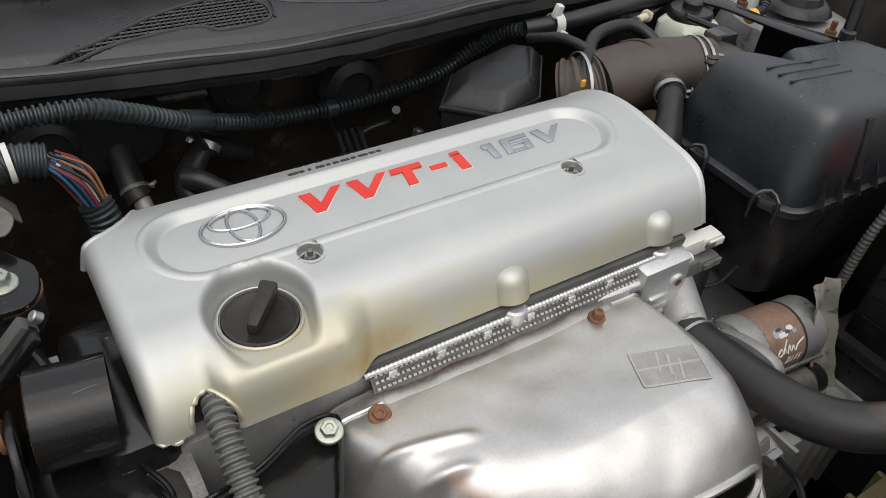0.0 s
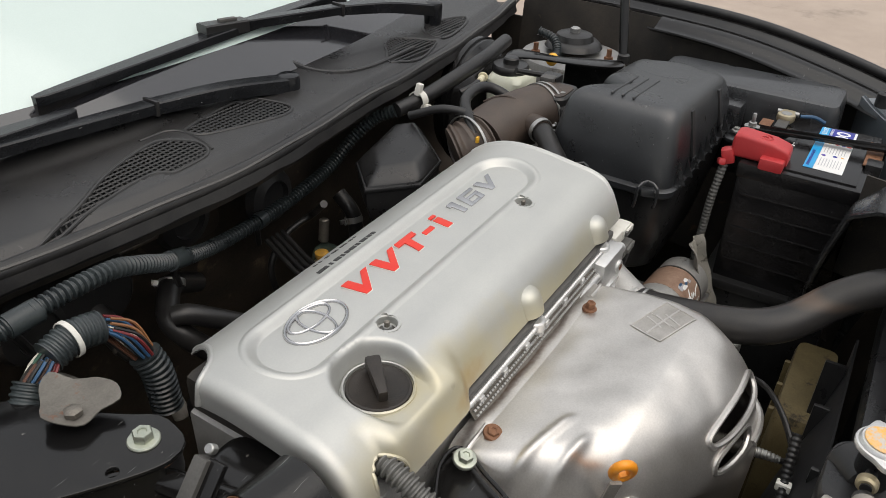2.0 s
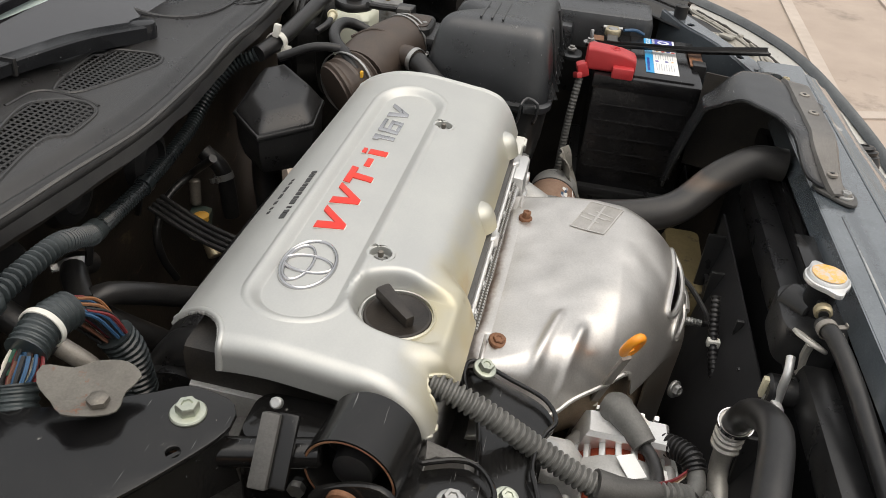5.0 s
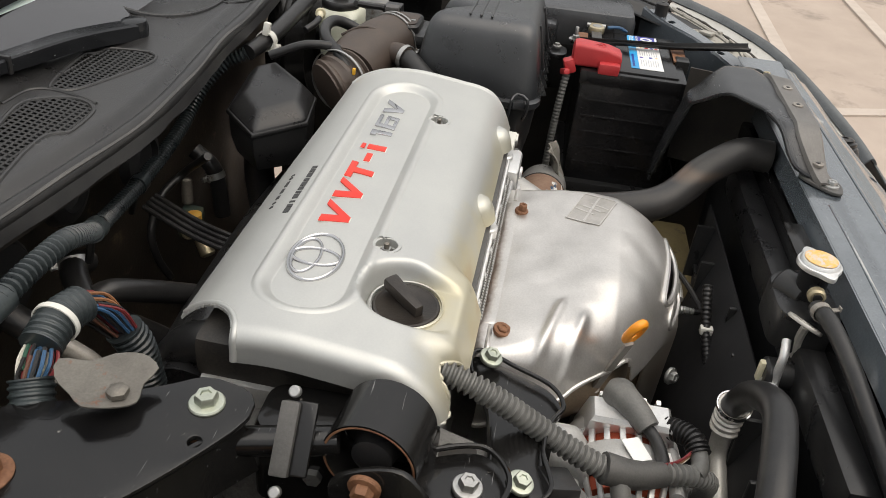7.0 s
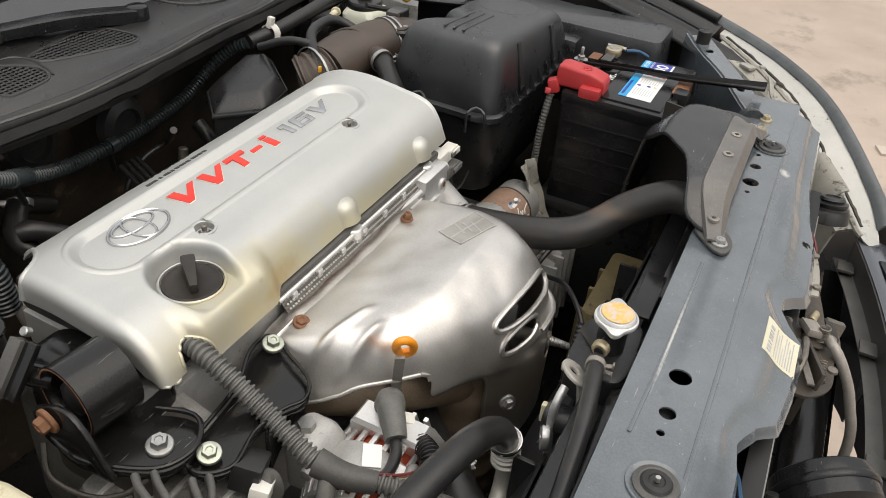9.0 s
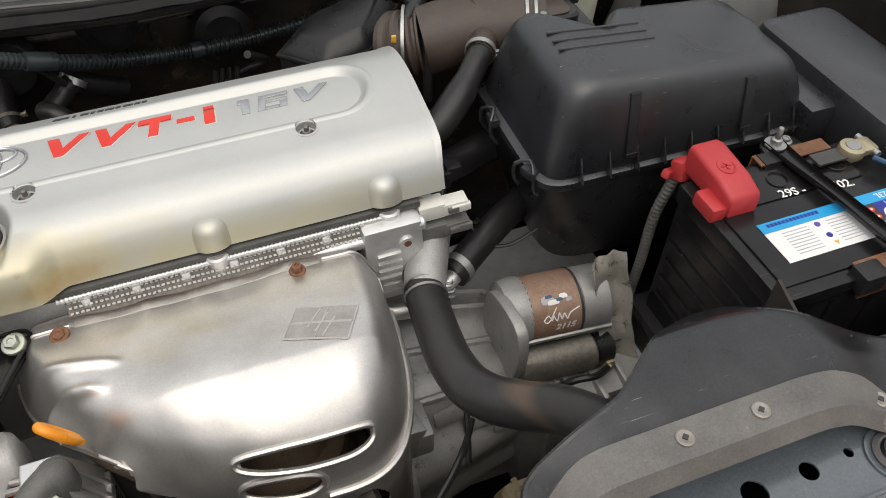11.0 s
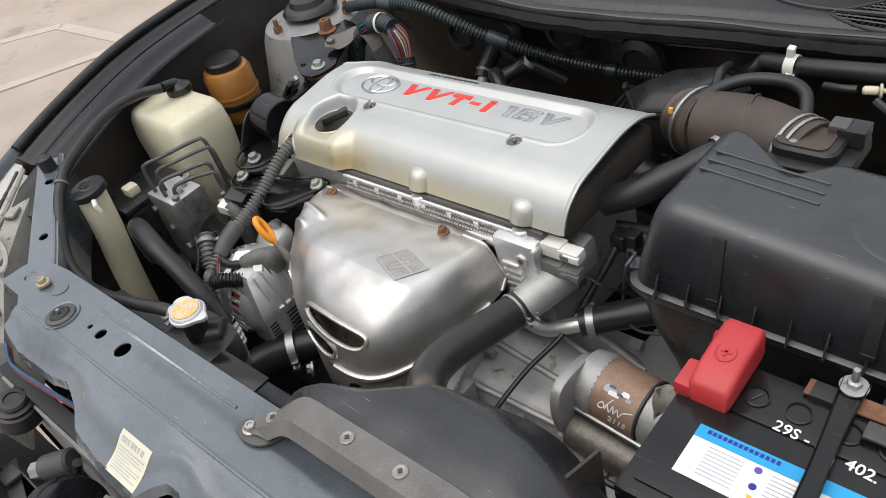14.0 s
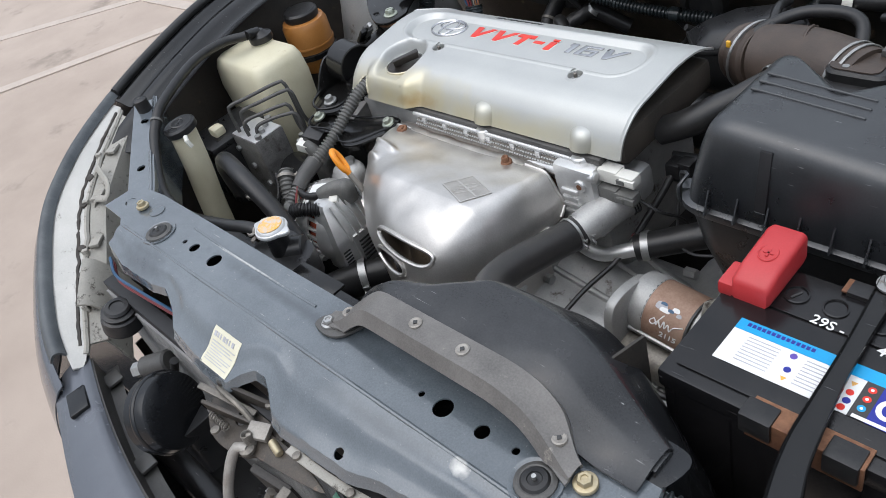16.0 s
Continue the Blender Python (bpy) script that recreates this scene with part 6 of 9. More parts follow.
part("series_name", text_mesh("PLATINUM", 0.0058, 0.0004, pose(0.6955, -0.2765, lab + 0.0005, 0, 0, 180), 1.05), "paper", battery, "white series name")
for dx in (0.0, 0.019):
    big = emblem_ring(0, 0, 0.0068, 0.0085, 0.0022, 0.0, 0.0004)
    big.transform(pose(0.683 - dx, -0.2955, lab + 0.0003))
    part("maker_mark", big, "paper", battery, "plain white maker's mark")
part("chalk_mark", text_mesh("29S -", 0.0150, 0.0004, pose(0.572, -0.2365, BZ + 0.0004, 0, 0, -4), 1.0, 0.0, 0.0002), "paper", battery, "white hand-painted mark")
part("chalk_mark", text_mesh("402.", 0.0150, 0.0004, pose(0.632, -0.2440, BZ + 0.0004, 0, 0, -6), 1.0, 0.0, 0.0002), "paper", battery, "white hand-painted mark")
part("terminal_post", lathe([(0.0095, BZ - 0.004), (0.0085, BZ + 0.014), (0.0078, BZ + 0.015)], 20, pose(0.684, -0.205, 0)), "steel", battery)

red_cap = thing("terminal_cover", "faded red plastic cover over the battery's plus terminal", "terminal cover")
hood_loops = []
for f, w, h, z in ((0.0, 0.034, 0.022, 0.0), (0.05, 0.0375, 0.027, 0.0), (0.30, 0.038, 0.033, 0.0), (0.88, 0.038, 0.037, 0.0), (0.97, 0.036, 0.035, 0.0), (1.0, 0.030, 0.029, 0.0)):
    y = -0.242 + 0.080 * f
    hood_loops.append([(x, y, BZ - 0.002 + zz) for x, _, zz in [(c[0] + 0.5175, 0, max(0.0, c[1] + h / 2)) for c in [(p[0], p[1]) for p in rrect(w, h, 0.006, 0)]]])
part("hood", rings(hood_loops), "red", red_cap)
part("skirt", span(0.4835, 0.5035, -0.240, -0.206, BZ - 0.006, BZ + 0.012, 0.004), "red", red_cap)
part("tail", box(0.020, 0.018, 0.024, 0.005, pose(0.503, -0.160, 0.852, -20, 0, 10)), "red", red_cap)
part("tab", box(0.022, 0.010, 0.010, 0.003, pose(0.493, -0.154, 0.844, 0, 20, 20)), "red", red_cap)
mark = emblem_ring(0.5165, -0.203, 0.0088, 0.0105, 0.0010, BZ + 0.0318, BZ + 0.0332)
part("plus_ring", mark, "red", red_cap)
part("plus", add(box(0.010, 0.0022, 0.0014, 0, pose(0.5165, -0.203, BZ + 0.0326)), box(0.0022, 0.010, 0.0014, 0, pose(0.5165, -0.203, BZ + 0.0326))), "red", red_cap)
solo("battery_cable", tube([(0.497, -0.158, 0.838), (0.490, -0.153, 0.78), (0.492, -0.150, 0.70), (0.488, -0.15, 0.62)], 0.0065, 12, 0.006, 0.006, 0.0012), "greyloom", "grey sheathed cable below the red terminal cover", "cable")

minus = thing("terminal_clamp", "corroded brass battery terminal clamp with a steel bolt", "terminal clamp")
part("ring", lathe([(0.0135, BZ + 0.002), (0.0145, BZ + 0.005), (0.0145, BZ + 0.010), (0.0135, BZ + 0.013), (0.0085, BZ + 0.014)], 20, pose(0.684, -0.205, 0)), "gold", minus)
part("jaw", span(0.693, 0.712, -0.216, -0.194, BZ + 0.003, BZ + 0.012, 0.003), "gold", minus)
part("bolt", rod((0.706, -0.222, BZ + 0.008), (0.706, -0.188, BZ + 0.008), 0.004, 10), "steel", minus)
part("plate", span(0.635, 0.678, -0.214, -0.196, BZ + 0.004, BZ + 0.0075, 0.001), "dusty", minus)
part("blue_wire", tube([(0.695, -0.225, BZ + 0.010), (0.705, -0.245, BZ + 0.010), (0.712, -0.262, BZ + 0.002)], 0.003, 8), "w_blue", minus)

hold = thing("battery_hold_down", "black twisted steel hold-down bar across the battery", "hold-down bar")
hold_path = curve([(0.6135, -0.160, 0.8580), (0.615, -0.20, 0.8590), (0.619, -0.26, 0.8630), (0.624, -0.33, 0.8655), (0.632, -0.39, 0.870), (0.655, -0.470, 0.8725)], 0.008)
loops = []
for i, p in enumerate(hold_path):
    f = i / (len(hold_path) - 1)
    w = 0.0115 - 0.0035 * math.sin(math.pi * min(1, f * 1.6)) + 0.004 * ease(0.6, 1.0, f)
    loops.append([p + Vector((dx * w, 0, dz)) for dx, dz in ((-1, 0.004), (-0.92, 0.0055), (-0.8, 0.001), (0.8, 0.001), (0.92, 0.0055), (1, 0.004), (1, 0.001), (0.9, -0.001), (-0.9, -0.001), (-1, 0.001))])
part("bar", rings(loops), "blackpaint", hold)
part("washer", lathe([(0.012, 0), (0.012, 0.002), (0.006, 0.0025)], 24, pose(0.6135, -0.1675, 0.8605)), "steel", hold)
part("nut", lathe([(0.0065, 0.002), (0.0065, 0.008), (0.005, 0.009)], 6, pose(0.6135, -0.1675, 0.8605)), "steel", hold)
part("stud", lathe([(0.0032, 0.008), (0.0032, 0.022), (0.0025, 0.023)], 12, pose(0.6135, -0.1675, 0.8605)), "steel", hold)
bracket = thing("battery_bracket", "rusty angle bracket along the battery's edge", "bracket", "battery brackets")
part("flat", span(0.575, 0.672, BY0 - 0.004, BY0 + 0.016, BZ + 0.001, BZ + 0.0035, 0.0008), "rust", bracket)
part("drop", span(0.575, 0.672, BY0 - 0.0065, BY0 - 0.0035, BZ - 0.026, BZ + 0.0035, 0.0008), "rust", bracket)
for x in (0.585, 0.655):
    part("rubber_pad", span(x - 0.014, x + 0.014, BY0 - 0.010, BY0 + 0.012, BZ - 0.018, BZ + 0.0055, 0.002), "rubber", bracket)
bracket = thing("battery_bracket", "rusty angle bracket along the battery's edge", "bracket", "battery brackets")
part("flat", span(0.580, 0.672, BY1 - 0.012, BY1 + 0.004, BZ + 0.0005, BZ + 0.003, 0.0008), "rust", bracket)
part("drop", span(0.580, 0.672, BY1 + 0.0035, BY1 + 0.006, BZ - 0.02, BZ + 0.003, 0.0008), "rust", bracket)
part("pad", span(0.585, 0.606, BY1 - 0.013, BY1 + 0.005, BZ - 0.002, BZ + 0.0042, 0.001), "rubber", bracket)
tray = thing("battery_tray", "black tray and support under the battery", "tray")
part("plate", span(0.475, 0.735, -0.365, -0.165, 0.640, 0.657, 0.004), "plastic", tray)
part("pedestal", span(0.48, 0.73, -0.36, -0.17, 0.45, 0.64, 0.01), "plastic", tray)
part("front_lip", span(0.475, 0.735, -0.368, -0.3655, 0.640, 0.690, 0.001), "plastic", tray)

# intake hose, sensor and brake fluid
intake = thing("intake_hose", "dusty brown-black rubber intake hose with bellows and clamps", "intake hose")
IH = [(0.468, 0.118, 0.868), (0.425, 0.135, 0.868), (0.375, 0.155, 0.862), (0.325, 0.165, 0.852)]
part("tube", tube(IH, 0.0445, 28, 0.008), "brown", intake)
part("bellows", tube([(0.325, 0.165, 0.852), (0.302, 0.174, 0.847), (0.286, 0.188, 0.840)], 0.043, 28, 0.01, 0.012, 0.004), "brown", intake)
for at, r in (((0.458, 0.122, 0.868), 0.0455), ((0.448, 0.126, 0.868), 0.0455), ((0.304, 0.174, 0.848), 0.0465)):
    part("band", clamp(at, (-0.9, 0.35, -0.03), r, 0.004, "steel", None, "", False), "steel", intake, "thin steel band")
part("seam", tube([(0.392, 0.108, 0.883), (0.385, 0.14, 0.906), (0.382, 0.165, 0.9065), (0.378, 0.19, 0.893)], 0.0022, 6), "brown", intake)
part("yellow_tag", box(0.006, 0.004, 0.009, 0.001, pose(0.281, 0.146, 0.876)), "yellow", intake)
branch = thing("breather_hose", "black breather hose from the engine to the intake hose", "hose")
part("spigot", tube([(0.388, 0.125, 0.872), (0.380, 0.100, 0.875), (0.370, 0.086, 0.873)], 0.0165, 16), "brown", branch)
part("clamp", clamp((0.372, 0.089, 0.8735), (-0.5, -0.85, -0.1), 0.0178, 0.007, "steel"), "steel", branch)
part("hose", tube([(0.373, 0.090, 0.874), (0.356, 0.070, 0.867), (0.328, 0.044, 0.852), (0.295, 0.022, 0.834), (0.258, 0.010, 0.818)], lambda t: 0.0155 + 0.0035 * ease(0.25, 0.45, t), 16), "rubber", branch)
maf = thing("air_flow_sensor", "black air flow sensor housing with a plug on the air box", "sensor")
part("base", span(0.430, 0.520, 0.068, 0.160, 0.868, 0.890, 0.008), "plastic", maf)
part("head", rings([rrect(0.072, 0.058, 0.014, 0.888, 0.468, 0.112), rrect(0.072, 0.058, 0.014, 0.900, 0.468, 0.112), rrect(0.066, 0.052, 0.012, 0.9035, 0.468, 0.112)]), "plastic", maf)
part("plate", rings([rrect(0.058, 0.044, 0.012, 0.9030, 0.464, 0.110), rrect(0.058, 0.044, 0.012, 0.9050, 0.464, 0.110), rrect(0.054, 0.040, 0.011, 0.9058, 0.464, 0.110)]), "brown", maf)
part("plug", span(0.490, 0.520, 0.122, 0.150, 0.892, 0.912, 0.003), "plastic", maf)
part("plug_clip", span(0.480, 0.500, 0.124, 0.146, 0.905, 0.9135, 0.002), "dusty", maf)
part("screw", rod((0.455, 0.094, 0.902), (0.455, 0.094, 0.9065), 0.004, 12), "steel", maf)
brake = thing("brake_fluid_reservoir", "milky plastic brake fluid reservoir with a black cap", "reservoir")
part("tank", rings([rrect(0.075, 0.066, 0.016, 0.80, 0.570, 0.238), rrect(0.078, 0.070, 0.016, 0.845, 0.570, 0.238), rrect(0.078, 0.070, 0.016, 0.868, 0.570, 0.238), rrect(0.066, 0.060, 0.016, 0.8765, 0.570, 0.238), rrect(0.050, 0.050, 0.02, 0.8785, 0.570, 0.238)]),
     "milky", brake)
part("cap", lathe([(0.031, 0.876), (0.0325, 0.879), (0.0325, 0.887), (0.030, 0.8905), (0.014, 0.8915), (0.0135, 0.900), (0.011, 0.9025), (0.0, 0.903)], 32, pose(0.570, 0.242, 0)), "rubber", brake)
part("base", span(0.53, 0.61, 0.205, 0.27, 0.74, 0.80, 0.012), "inner", brake)
booster = thing("brake_booster", "round black brake booster at the firewall", "brake booster")
bo = Matrix.Translation((0.61, 0.37, 0.79)) @ pose(0, 0, 0, 90, 0, 0)
part("shell", lathe([(0.04, 0.0), (0.105, 0.012), (0.115, 0.03), (0.115, 0.05), (0.09, 0.075)], 40, bo), "blackpaint", booster)
part("crimp_band", lathe([(0.1145, 0.030), (0.1185, 0.032), (0.1185, 0.041), (0.1145, 0.043)], 48, bo), "blackpaint", booster)
part("neck", lathe([(0.092, 0.073), (0.060, 0.082), (0.034, 0.085), (0.034, 0.094), (0.0, 0.094)], 32, bo), "blackpaint", booster)
solo("washer_hose", tube([(0.505, 0.200, 0.905), (0.535, 0.185, 0.895), (0.565, 0.165, 0.885), (0.572, 0.158, 0.87)], 0.005, 8), "rubber", "thin black hose behind the air box", "hose")

for ob in list(scene.objects):
    if ob not in BODY and not ob.parent:
        ob.matrix_world = Matrix.Translation((0, 0, 0.010)) @ ob.matrix_world

# vacuum chamber and engine loom along the firewall
chamber = thing("resonator_chamber", "faceted black plastic air chamber behind the engine", "air chamber")
top = [(0.158, 0.258), (0.202, 0.202), (0.260, 0.208), (0.318, 0.280), (0.296, 0.312), (0.205, 0.308)]
ch = lambda s, z: [Vector((0.243 + (x - 0.240) * s * 1.10, 0.251 + (y - 0.258) * s * 1.08, z - 0.003 + 0.16 * (x - 0.240) * (z > 0.83))) for x, y in top]
cb = rings([ch(0.85, 0.77), ch(0.98, 0.80), ch(1.0, 0.842), ch(0.95, 0.850), ch(0.66, 0.868)])
bmesh.ops.bevel(cb, geom=list(cb.edges), offset=0.006, segments=2, profile=0.6, affect="EDGES")
part("shell", cb, "plastic", chamber)
part("seam", rings([ch(1.01, 0.838), ch(1.03, 0.840), ch(1.03, 0.843), ch(1.01, 0.845)]), "plastic", chamber)
main_loom = thing("engine_loom", "ribbed blue-black wiring loom along the firewall", "wiring loom")
LM = [(-0.47, 0.275, 0.880), (-0.36, 0.268, 0.905), (-0.258, 0.268, 0.906), (-0.205, 0.280, 0.884), (-0.150, 0.304, 0.850), (-0.052, 0.347, 0.803), (0.049, 0.365, 0.786), (0.100, 0.372, 0.783), (0.149, 0.377, 0.783), (0.225, 0.384, 0.789), (0.262, 0.386, 0.800), (0.294, 0.377, 0.826), (0.318, 0.352, 0.856), (0.33, 0.322, 0.872)]
part("sheath", tube(LM, 0.0104, 14, 0.006, 0.0066, 0.0030), "loom", main_loom)
part("sheath", tube([(0.33, 0.320, 0.873), (0.385, 0.305, 0.881), (0.46, 0.295, 0.892), (0.56, 0.290, 0.903), (0.66, 0.30, 0.908)], 0.0125, 14), "rubber", main_loom)
for i in (1, 4, 6):
    a, b = Vector(LM[i]), Vector(LM[i + 1])
    part("tape", tube([a, a.lerp(b, 0.16), a.lerp(b, 0.32)], 0.0122, 14), "loom", main_loom)
    part("branch_lead", tube([a, a + Vector((0.01, 0.010, -0.02)), a + Vector((0.03, 0.03, -0.06))], 0.0045, 8), "rubber", main_loom)
white_clip = thing("loom_clip", "cracked cream plastic clip on the wiring loom", "clip")
part("band", clamp((0.372, 0.306, 0.880), (1, -0.05, 0), 0.0140, 0.014, "white", None, "", False), "white", white_clip)
part("ear", box(0.010, 0.010, 0.020, 0.002, pose(0.370, 0.304, 0.899, 10, 8, 0)), "white", white_clip)
part("ear", box(0.012, 0.014, 0.010, 0.002, pose(0.374, 0.292, 0.871, 0, 20, 0)), "white", white_clip)
solo("vacuum_hose", tube([(0.285, 0.150, 0.862), (0.300, 0.165, 0.890), (0.345, 0.205, 0.908), (0.395, 0.215, 0.912), (0.425, 0.205, 0.908), (0.437, 0.180, 0.895), (0.437, 0.165, 0.885)], 0.0085, 12), "rubber", "black vacuum hose curving over the intake hose", "hose")
solo("hose_clip", clamp((0.437, 0.172, 0.890), (0, -0.5, -0.9), 0.0090, 0.007, "steel"), "steel", "bright spring clip on the vacuum hose", "clip")
solo("vacuum_hose", tube([(0.300, 0.275, 0.885), (0.312, 0.22, 0.905), (0.325, 0.17, 0.895), (0.320, 0.135, 0.85), (0.318, 0.125, 0.80)], 0.0065, 10), "rubber", "black vacuum hose beside the intake hose", "hose")

# odds and ends between the reservoir and the strut tower
side_brace = thing("side_brace", "black painted body brace beside the brake fluid reservoir", "brace")
part("panel", plate(smooth_loop([(0.590, 0.262), (0.640, 0.262), (0.648, 0.180), (0.682, 0.100), (0.676, 0.074), (0.652, 0.082), (0.628, 0.140), (0.612, 0.215)], 0.008), 0.004, (), 0.001, pose(0, 0, 0.905)), "blackpaint", side_brace)
part("web", grid(lambda u, v: (0.655 + 0.045 * u, 0.175 - 0.09 * u, 0.903 - 0.09 * v), steps(0, 1, 8), steps(0, 1, 4), 0.003), "blackpaint", side_brace)
check_valve = thing("check_valve", "cream plastic check valve on a thin hose", "valve")
part("body", rod((0.476, 0.253, 0.893), (0.494, 0.256, 0.894), 0.0055, 16, 0.002), "cream", check_valve)
part("disc", rod((0.494, 0.256, 0.894), (0.497, 0.257, 0.894), 0.0088, 20, 0.001), "cream", check_valve)
part("stub", rod((0.497, 0.257, 0.894), (0.508, 0.259, 0.894), 0.003, 10), "cream", check_valve)
solo("vacuum_hose", tube([(0.43, 0.262, 0.885), (0.45, 0.252, 0.891), (0.470, 0.252, 0.893)], 0.0055, 10), "rubber", "short black hose at the check valve", "hose")
solo("ribbed_tube", tube([(0.668, 0.205, 0.892), (0.690, 0.208, 0.898), (0.706, 0.225, 0.915), (0.704, 0.255, 0.925)], 0.0085, 12, 0.006, 0.0055, 0.0016), "loom", "thin ribbed green-grey tube by the strut tower", "tube")
solo("tube_fitting", rod((0.655, 0.204, 0.890), (0.670, 0.205, 0.892), 0.0105, 16, 0.002), "yellow", "yellow plastic fitting on the ribbed tube", "fitting")


# ---- coolant hoses and gearbox ----
hose = thing("radiator_hose", "thick black radiator hose browned along its top", "hose")
HP = [(0.2235, -0.112, 0.750), (0.216, -0.150, 0.7525), (0.209, -0.200, 0.763), (0.2045, -0.247, 0.774), (0.208, -0.285, 0.783), (0.221, -0.312, 0.791), (0.242, -0.334, 0.801), (0.262, -0.357, 0.818), (0.276, -0.386, 0.836), (0.284, -0.412, 0.846), (0.284, -0.445, 0.846)]
part("hose", tube(HP, 0.0225, 24, 0.006), "hose", hose)
for at in ((0.2190, -0.134, 0.7510), (0.2162, -0.148, 0.7525)):
    part("clamp", clamp(at, (-0.2, -0.97, 0.03), 0.0230, 0.0035, "steel"), "steel", hose, "spring clamp")
low = thing("lower_radiator_hose", "black lower radiator hose with a spring clamp", "hose")
part("hose", tube([(-0.05, -0.215, 0.640), (-0.085, -0.255, 0.640), (-0.125, -0.300, 0.636), (-0.155, -0.345, 0.625), (-0.160, -0.39, 0.610)], 0.0245, 20, 0.008), "rubber", low)
part("sleeve", tube([(-0.118, -0.292, 0.637), (-0.150, -0.335, 0.628), (-0.160, -0.385, 0.612)], 0.0285, 20, 0.008), "rubber", low)
part("clamp", clamp((-0.116, -0.290, 0.638), (-0.6, -0.75, 0), 0.0285, 0.012, "steel"), "steel", low, "spring clamp")
bypass = thing("bypass_pipe", "bright bent coolant pipe with a black hose", "coolant pipe")
part("pipe", tube([(0.150, -0.090, 0.690), (0.190, -0.105, 0.688), (0.228, -0.110, 0.690), (0.262, -0.096, 0.700), (0.285, -0.080, 0.705)], 0.0105, 14), "bright", bypass)
part("hose", tube([(0.272, -0.088, 0.703), (0.310, -0.064, 0.712), (0.360, -0.035, 0.722), (0.42, 0.0, 0.725)], 0.0190, 16), "rubber", bypass)
part("clamp", clamp((0.283, -0.081, 0.705), (0.85, 0.5, 0.1), 0.0190, 0.010, "steel"), "steel", bypass, "spring clamp")
solo("heater_hose", tube([(0.262, 0.02, 0.765), (0.32, 0.045, 0.755), (0.38, 0.06, 0.76), (0.44, 0.07, 0.76)], 0.021, 16), "rubber", "black heater hose behind the air box", "hose")

gearbox = thing("gearbox", "ribbed cast aluminium gearbox housing, greasy and grey", "gearbox")


def bell(a, s):
    r = 0.150 - 0.045 * s + 0.006 * math.cos(9 * a)
    return (0.155 + 0.185 * s, -0.12 + r * math.cos(a) * 1.02, 0.530 + r * math.sin(a) * 0.88)


part("bellhousing", grid(lambda s, a: bell(a, s), steps(0, 1, 10), steps(-0.4, math.pi + 0.5, 60), 0.006), "cast", gearbox)
flange = rings([[Vector(bell(a, 0)) * 1 + Vector((dx, 0.012 * g * math.cos(a), 0.012 * g * math.sin(a))) for a in steps(-0.4, math.pi + 0.5, 60)] for dx, g in ((-0.012, 0), (-0.012, 1), (0.006, 1), (0.006, 0))], False)
part("flange", flange, "cast", gearbox)
for k in range(5):
    a = 0.35 + 0.45 * k
    p, q = Vector(bell(a, 0.02)), Vector(bell(a + 0.05, 0.98))
    part("rib", rod(p, q, 0.0055, 8), "cast", gearbox)
for k in range(5):
    a = 0.2 + 0.55 * k
    part("flange_bolt", rod(Vector(bell(a, 0)) + Vector((-0.016, 0.005 * math.cos(a), 0.005 * math.sin(a))), Vector(bell(a, 0)) + Vector((0.02, 0.005 * math.cos(a), 0.005 * math.sin(a))), 0.0075, 6), "steel", gearbox)
part("case", add(span(0.30, 0.52, -0.25, 0.06, 0.42, 0.60, 0.03), span(0.16, 0.36, -0.22, 0.05, 0.40, 0.55, 0.03)), "cast", gearbox)
for k in range(5):
    part("case_rib", span(0.335 + 0.035 * k, 0.342 + 0.035 * k, -0.256, -0.10, 0.45, 0.607, 0.002), "cast", gearbox)
for k, (x, y, z) in enumerate(((0.20, -0.225, 0.610), (0.235, -0.235, 0.596), (0.27, -0.24, 0.582))):
    part("web", plate([(0, 0), (0.055, 0.004), (0.055, 0.030), (0.0, 0.016)], 0.004, (), 0.001, Matrix.Translation((x, y, z)) @ pose(0, 0, 0, 60, 0, 0)), "cast", gearbox)
part("mount_boss", add(span(0.150, 0.185, -0.262, -0.215, 0.628, 0.668, 0.005), rod((0.168, -0.24, 0.664), (0.168, -0.24, 0.676), 0.010, 6)), "cast", gearbox)
part("pad", box(0.030, 0.060, 0.050, 0.003, pose(0.148, -0.235, 0.660, 0, 25, 12)), "bright", gearbox, "bare machined pad")
for k in range(6):
    part("case_bolt", rod((0.300, -0.245 + 0.045 * k, 0.602 + 0.010 * (k % 2)), (0.318, -0.245 + 0.045 * k, 0.604 + 0.010 * (k % 2)), 0.008, 6), "cast", gearbox)
starter = thing("starter_motor", "starter motor with a rusty brown label band", "starter motor")
S0, S1 = Vector((0.305, -0.140, 0.672)), Vector((0.445, -0.150, 0.668))
sx = (S1 - S0).normalized()
part("nose", lathe([(0.020, 0), (0.040, 0.008), (0.043, 0.028), (0.041, 0.036)], 30, Matrix.Translation(S0) @ sx.to_track_quat("Z", "Y").to_matrix().to_4x4()), "cast", starter)
yoke = part("yoke", rod(S0 + sx * 0.034, S0 + sx * 0.098, 0.0405, 36, 0.001), node_mat("starter_band", (0.20, 0.11, 0.07), 0.55, 0.2, (0.34, 0.23, 0.17), 70, bump=0.3, spots=(0.42, 0.36, 0.32), spot_scale=60, spot_cut=0.62), starter, "rusty brown band")
part("end_cap", rod(S0 + sx * 0.098, S0 + sx * 0.140, 0.0395, 32, 0.004), "cast", starter)
for k in (0.034, 0.098):
    part("ring", rod(S0 + sx * (k - 0.0015), S0 + sx * (k + 0.0015), 0.0412, 32), "ink", yoke)
part("solenoid", rod((0.315, -0.190, 0.628), (0.415, -0.196, 0.624), 0.024, 24, 0.003), "rust2", starter)
